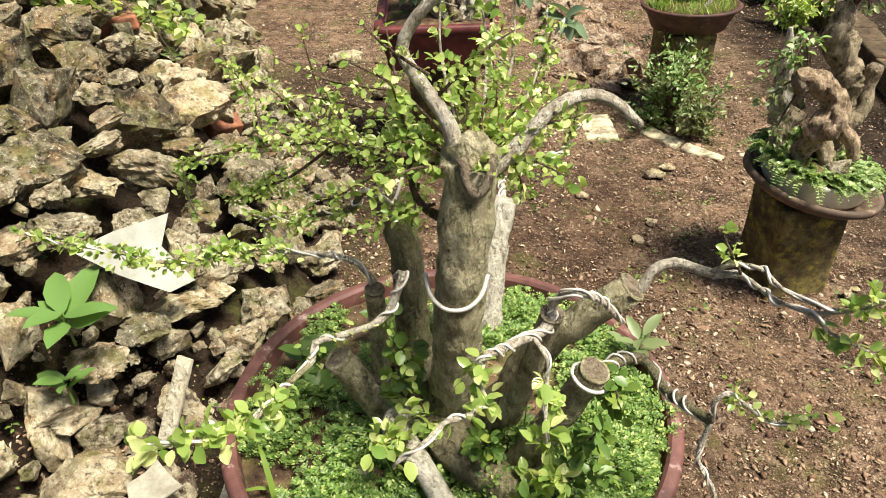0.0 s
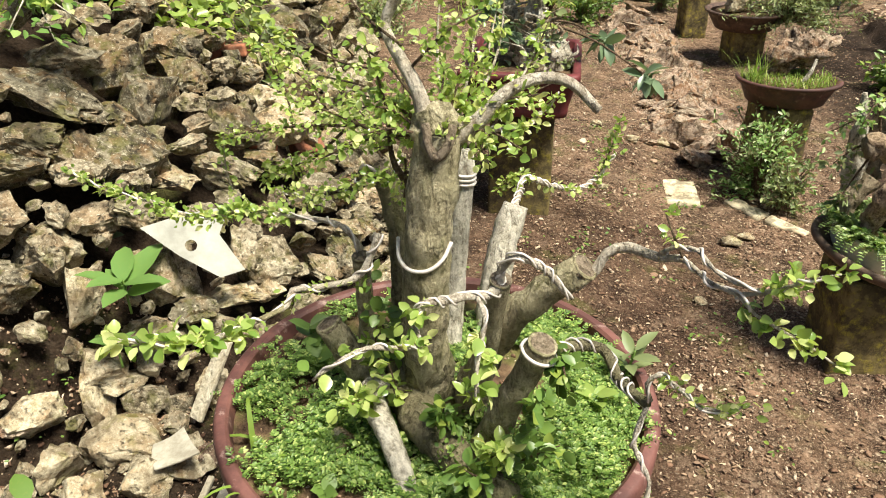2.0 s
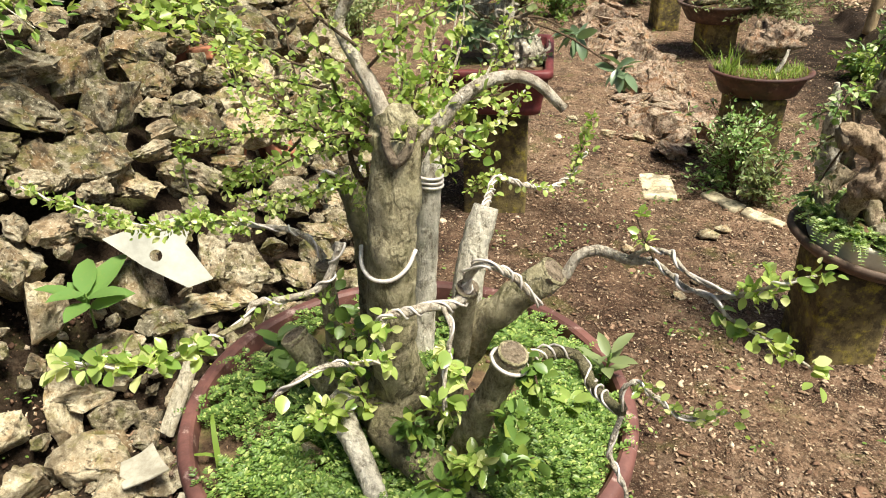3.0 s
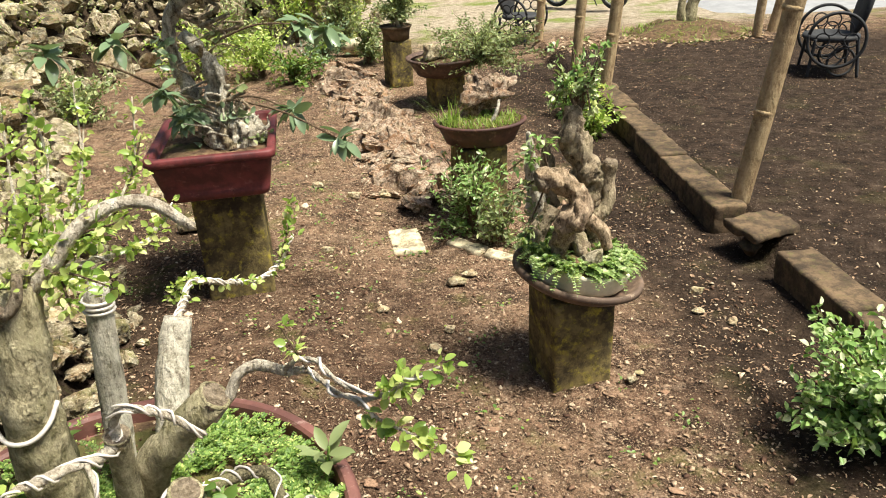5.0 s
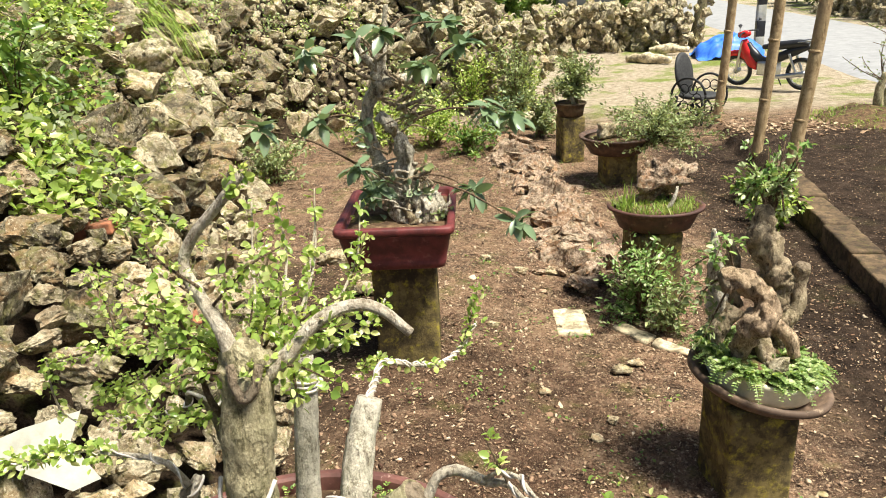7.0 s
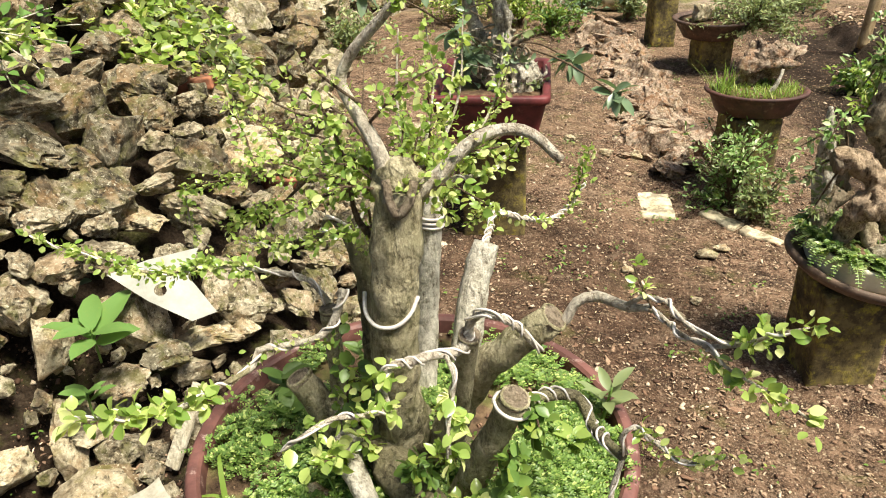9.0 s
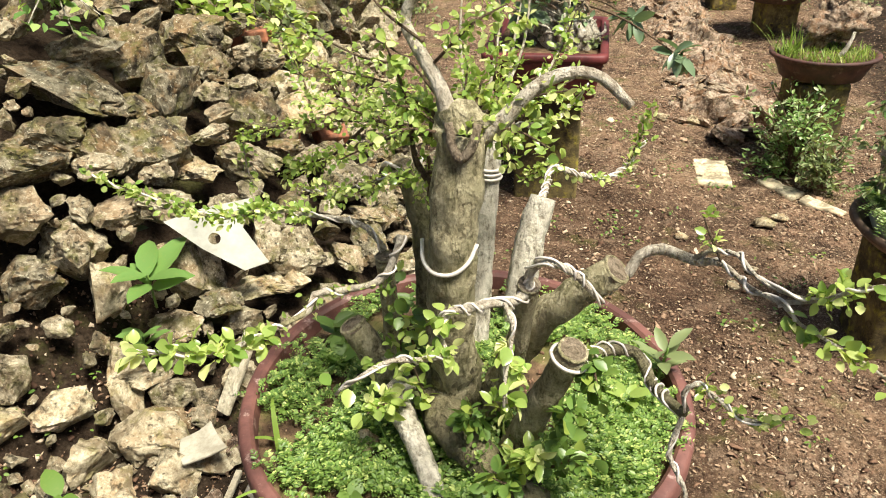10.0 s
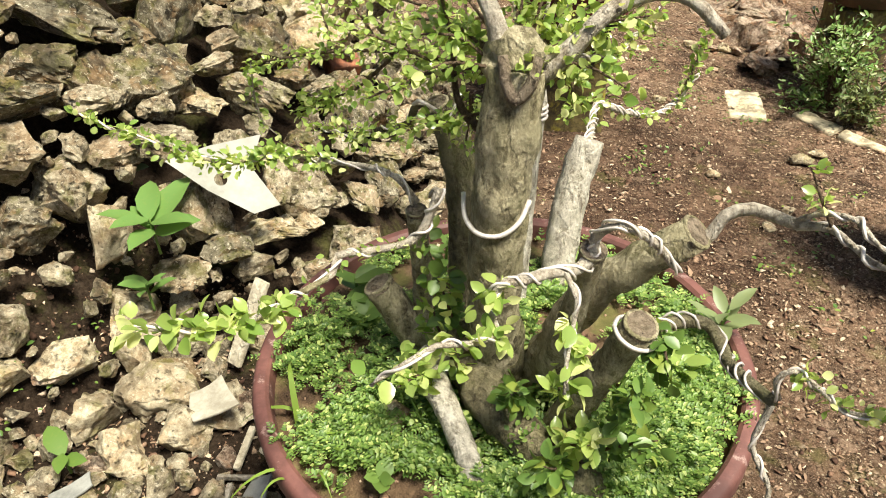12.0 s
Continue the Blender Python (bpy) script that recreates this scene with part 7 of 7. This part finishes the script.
def board(outline, hole, thick, at, axes):
    """A flat board with a round hole: two faces and an edge."""
    o = np.array(at)
    u, v, w = [np.array(a) for a in axes]
    n, pts = len(outline), []
    out = [np.array(p) for p in outline]
    k = 24
    ring = []
    hc, hr = np.array(hole[:2]), hole[2]
    for i in range(k):
        a = 2 * math.pi * i / k
        ring.append(hc + hr * np.array((math.cos(a), math.sin(a))))
    # outer points resampled to k, sorted by angle round the hole
    dense = []
    for i in range(n):
        for t in np.linspace(0, 1, 12, endpoint=False):
            dense.append(out[i] * (1 - t) + out[(i + 1) % n] * t)
    dense = sorted(dense, key=lambda p: math.atan2(p[1] - hc[1], p[0] - hc[0]))
    V, F, m = [], [], len(dense)
    near_ring = [hc + hr * (p - hc) / np.linalg.norm(p - hc) for p in dense]
    for z in (0.0, -thick):
        V += [o + u * p[0] + v * p[1] + w * z for p in dense]
        V += [o + u * p[0] + v * p[1] + w * z for p in near_ring]
    for i in range(m):
        j = (i + 1) % m
        F += [(i, j, m + j, m + i), (2 * m + j, 2 * m + i, 3 * m + i, 3 * m + j), (j, i, 2 * m + i, 2 * m + j), (m + i, m + j, 3 * m + j, 3 * m + i)]
    return np.array(V), F


# the board leans back on the stones, facing up and towards the path
part("board_sheet", board([(-0.12, 0.068), (-0.015, 0.086), (0.118, 0.092), (0.078, 0.018), (0.13, -0.09), (0.062, -0.10), (-0.035, -0.022)], (0.0, 0.0, 0.016), 0.012, (-0.715, 1.47, 0.672), ((0.827, 0.562, 0.0), (-0.246, 0.362, 0.898), (0.505, -0.742, 0.438))), WHITE, slab, "", False)
for at, size, rz, tl, lab in (((-1.30, 2.62, 0.86), (0.15, 0.09, 0.07), 0.3, (0.2, 0.1), "broken red brick wedged in the rubble"), ((-1.18, 2.66, 0.86), (0.10, 0.08, 0.05), 0.2, (0.0, -0.1), "broken red brick wedged in the rubble"), ((-0.86, 2.52, 0.52), (0.13, 0.09, 0.06), 0.9, (0.5, 0.2), "red brick fragment on the rubble's foot"), ((-0.92, 2.3, 0.62), (0.10, 0.08, 0.05), 0.4, (0.3, 0.2), "ochre brick fragment on the rubble")):
    b = thing("brick", at, lab, "brick", "broken bricks")
    part("brick_body", block(size, at, rz, 0.008, 0.006, 4, tl), BRICK, b)
for p0, p1, wd, lab in (((-0.648, 1.25, 0.258), (-0.60, 1.385, 0.44), 0.045, "pale split board end leaning on stones"), ((-0.475, 0.82, 0.19), (-0.50, 0.95, 0.21), 0.014, "grey wooden lath on loose stones"), ((-0.55, 0.797, 0.235), (-0.472, 0.825, 0.185), 0.014, "grey wooden lath on loose stones"), ((-0.507, 0.99, 0.21), (-0.52, 1.10, 0.225), 0.016, "short pale wooden lath among stones"), ((-0.53, 0.949, 0.225), (-0.40, 1.04, 0.15), 0.008, "thin dry stick on the ground"), ((-0.36, 1.22, 0.44), (-0.44, 1.02, 0.24), 0.046, "pale wooden stake beside the pot")):
    p0, p1 = np.array(p0), np.array(p1)
    stick = thing("wood_offcut", tuple((p0 + p1) / 2), lab, "wood", "wooden offcuts")
    d = Vector(p1 - p0)
    V, F = block((wd, 0.014, d.length), (0, 0, 0), 0, 0.003, 0.001, 4)
    m = np.array(d.to_track_quat("Z", "Y").to_matrix())
    part("offcut", (V @ m.T + p0, F), PALE_WOOD if "pale" in lab else WOOD, stick)
for x, y, s_, rz, mt, lab in ((-0.60, 1.09, 0.085, 0.5, PALE_TILE, "broken cream tile among loose stones"), (-0.793, 0.812, 0.055, 1.0, GREY_TILE, "grey tile shard among loose stones"), (-0.449, 0.971, 0.05, 2.0, GREY_TILE, "grey tile shard among loose stones"), (-0.396, 0.887, 0.06, 0.2, GREY_TILE, "dark grey tile shard on damp earth"), (-0.336, 0.92, 0.03, 0.7, WHITE, "small cream tile shard on damp earth")):
    z = ground_z(x, y) + (0.085 if s_ > 0.07 else 0.04)
    tl = thing("tile_shard", (x, y, z), lab, "tile", "broken tile shards")
    V, F = block((s_ * 1.4, s_, 0.007), (0, 0, 0), rz, 0.002, 0.003, 3)
    V[:, 0] = V[:, 0] * (1 - 7.0 * V[:, 1]) + 0.4 * V[:, 1] * np.sign(rz - 0.6)
    m = np.array(Euler((0.15, -0.2, 0)).to_matrix())
    part("shard", (V @ m.T + np.array((x, y, z)), F), mt, tl)
curve = thing("tile_fragment", (-0.427, 0.917, 0.13), "curved red clay tile fragment on damp earth", "tile")
part("curved_rim", tube([(-0.475, 0.90, 0.165), (-0.44, 0.885, 0.145), (-0.40, 0.90, 0.125), (-0.385, 0.93, 0.12)], [0.014, 0.018, 0.018, 0.012], 10, 0.01, 0.1, 40), BRICK, curve)
flat = thing("flat_slab", (-0.23, 0.83, 0.0), "flat ochre stone slab at the pedestal's foot", "stone slab")
part("slab_stone", block((0.24, 0.22, 0.04), (-0.235, 0.78, 0.0), 0.75, 0.012, 0.016, 6), ROCK_PALE, flat)
for at, size, rz, lab in (((0.69, 3.64, -0.01), (0.17, 0.30, 0.03), 0.1, "pale flat stepping stone set in the earth"), ((1.0, 3.52, -0.02), (0.22, 0.08, 0.04), -0.8, "pale exposed stone strip"), ((1.17, 3.36, -0.02), (0.20, 0.07, 0.04), -0.6, "pale exposed stone strip"), ((0.52, 1.08, 0.0), (0.09, 0.20, 0.05), 0.35, "upright pale stone by the pot")):
    f = thing("pale_stone", at, lab, "stone", "pale flat stones")
    part("stone_body", block(size, at, rz, 0.012, 0.012, 6), STONE_DUST, f)

# ---- gravel, chips and litter ----
grit = thing("gravel", (0.6, 2.5, 0.0), "scattered limestone chips on brown earth", "gravel", "", "stuff")
TINY = [rock_shape(70 + i, 0, 0.08, 8, (1, 0.8, 0.6)) for i in range(5)]
builds = [Build(), Build()]
for _ in range(72000):
    y = 0.2 + 7.5 * rng.rand() ** 1.6
    x = rng.uniform(max(-1.6, edge_x(y) - 0.1 if y > 1.5 else -0.3), 2.2 + (1.2 if rng.rand() < 0.15 else 0))
    if rng.rand() > 0.62 + 0.9 * noise.noise(Vector((x * 2.2, y * 2.2, 9))) - (0.3 if x > 1.55 else 0):
        continue
    r = min(0.016, 0.0030 * (1 + rng.pareto(2.2)))
    s = TINY[rng.randint(5)]
    m = np.array(Euler((rng.normal() * 0.4, rng.normal() * 0.4, rng.rand() * 6)).to_matrix())
    builds[rng.randint(2)].add((s[0] * r * (1.3, 1, 0.6)) @ m.T + np.array((x, y, ground_z(x, y) + r * 0.25)), s[1])
for _ in range(5000):
    x, y = rng.uniform(-1.4, -0.2), rng.uniform(0.4, 1.5)
    r = min(0.016, 0.003 * (1 + rng.pareto(1.9)))
    s = TINY[rng.randint(5)]
    m = np.array(Euler(tuple(rng.rand(3) * 6)).to_matrix())
    builds[0].add((s[0] * r) @ m.T + np.array((x, y, ground_z(x, y) - hollow(x, y) + r * 0.3)), s[1])
for _ in range(2600):
    y = 0.9 + 5.5 * rng.rand() ** 1.3
    x = rng.uniform(max(-0.6, edge_x(y)), 1.7)
    if noise.noise(Vector((x * 3.1, y * 3.1, 4))) < 0.12:
        continue
    r = rng.uniform(0.006, 0.019) * (1 if rng.rand() < 0.85 else 1.5)
    s = TINY[rng.randint(5)] if r < 0.02 else LOW[rng.randint(12)]
    m = np.array(Euler((rng.normal() * 0.25, rng.normal() * 0.25, rng.rand() * 6)).to_matrix())
    builds[1].add((s[0] * r * (1.2, 1, 0.33)) @ m.T + np.array((x, y, ground_z(x, y) + r * 0.12)), s[1])
for b in builds:
    part("chips", b.out(), CHIP, grit)
for (x, y, r) in ((0.9, 3.12, 0.055), (0.98, 3.2, 0.04), (0.75, 2.6, 0.035), (0.83, 2.72, 0.03), (1.45, 2.25, 0.03), (1.5, 2.3, 0.02), (0.55, 2.9, 0.035), (0.3, 3.4, 0.04), (0.42, 4.2, 0.05), (0.2, 4.4, 0.04), (0.6, 4.3, 0.05), (1.95, 2.85, 0.035), (1.9, 2.7, 0.03), (2.0, 2.6, 0.03), (-0.42, 3.75, 0.09), (-0.75, 4.3, 0.11), (-0.3, 4.6, 0.04)):
    k = thing("loose_stone", (x, y, ground_z(x, y)), "pale loose stone on the path", "stone", "loose stones on the path")
    s = SHAPES[rng.randint(16)]
    part("stone_body", (s[0] * r + np.array((x, y, ground_z(x, y) + r * 0.3)), s[1]), ROCK_PALE, k)
lit = thing("leaf_litter", (0.8, 2.5, 0.0), "dry brown leaves and twigs on the earth", "leaf litter", "", "stuff")
Bb = Build()
for _ in range(21000):
    y = 0.3 + 7.5 * rng.rand() ** 1.3
    x = rng.uniform(-1.0 if y < 1.4 else max(-1.6, edge_x(y)), 4.5 if rng.rand() < 0.3 else 2.2)
    leaf_at(Bb, np.array((x, y, ground_z(x, y) + 0.006)), unit() * (1, 1, 0.15), np.array((0, 0, 1.0)) + 0.35 * unit(), rng.uniform(0.006, 0.022), rng.uniform(0.25, 0.9))
for _ in range(3800):
    x, y = rng.uniform(2.5, 5.2), rng.uniform(1.5, 8.2)
    leaf_at(Bb, np.array((x, y, ground_z(x, y) + 0.006)), unit() * (1, 1, 0.15), np.array((0, 0, 1.0)) + 0.35 * unit(), rng.uniform(0.006, 0.022), rng.uniform(0.3, 0.8))
for _ in range(900):
    x, y = rng.uniform(2.4, 5.6), 8.0 + rng.normal() * 0.25
    leaf_at(Bb, np.array((x, y, ground_z(x, y) + 0.01)), unit() * (1, 1, 0.15), np.array((0, 0, 1.0)) + 0.35 * unit(), rng.uniform(0.03, 0.07), 0.8)
part("dry_leaves", Bb.out(), LITTER, lit)
weeds = thing("path_weeds", (0.5, 2.5, 0.0), "tiny green sprouts scattered over the earth", "weeds", "", "stuff")
Bb = Build()
for _ in range(420):
    y = 0.9 + 6.5 * rng.rand() ** 1.2
    x = rng.uniform(max(-1.5, edge_x(y) - 0.3), 1.6)
    if rng.rand() > 0.4 + 1.3 * noise.noise(Vector((x * 1.7, y * 1.7, 15))):
        continue
    for k in range(rng.randint(4, 16)):
        p = np.array((x + rng.normal() * 0.035, y + rng.normal() * 0.035, 0))
        p[2] = ground_z(p[0], p[1]) + rng.uniform(0.003, 0.03)
        leaf_at(Bb, p, unit() * (1, 1, 0.3), np.array((0, 0, 1.0)) + 0.4 * unit(), rng.uniform(0.008, 0.022), 0.9)
part("sprouts", Bb.out(), LEAF_MID, weeds)
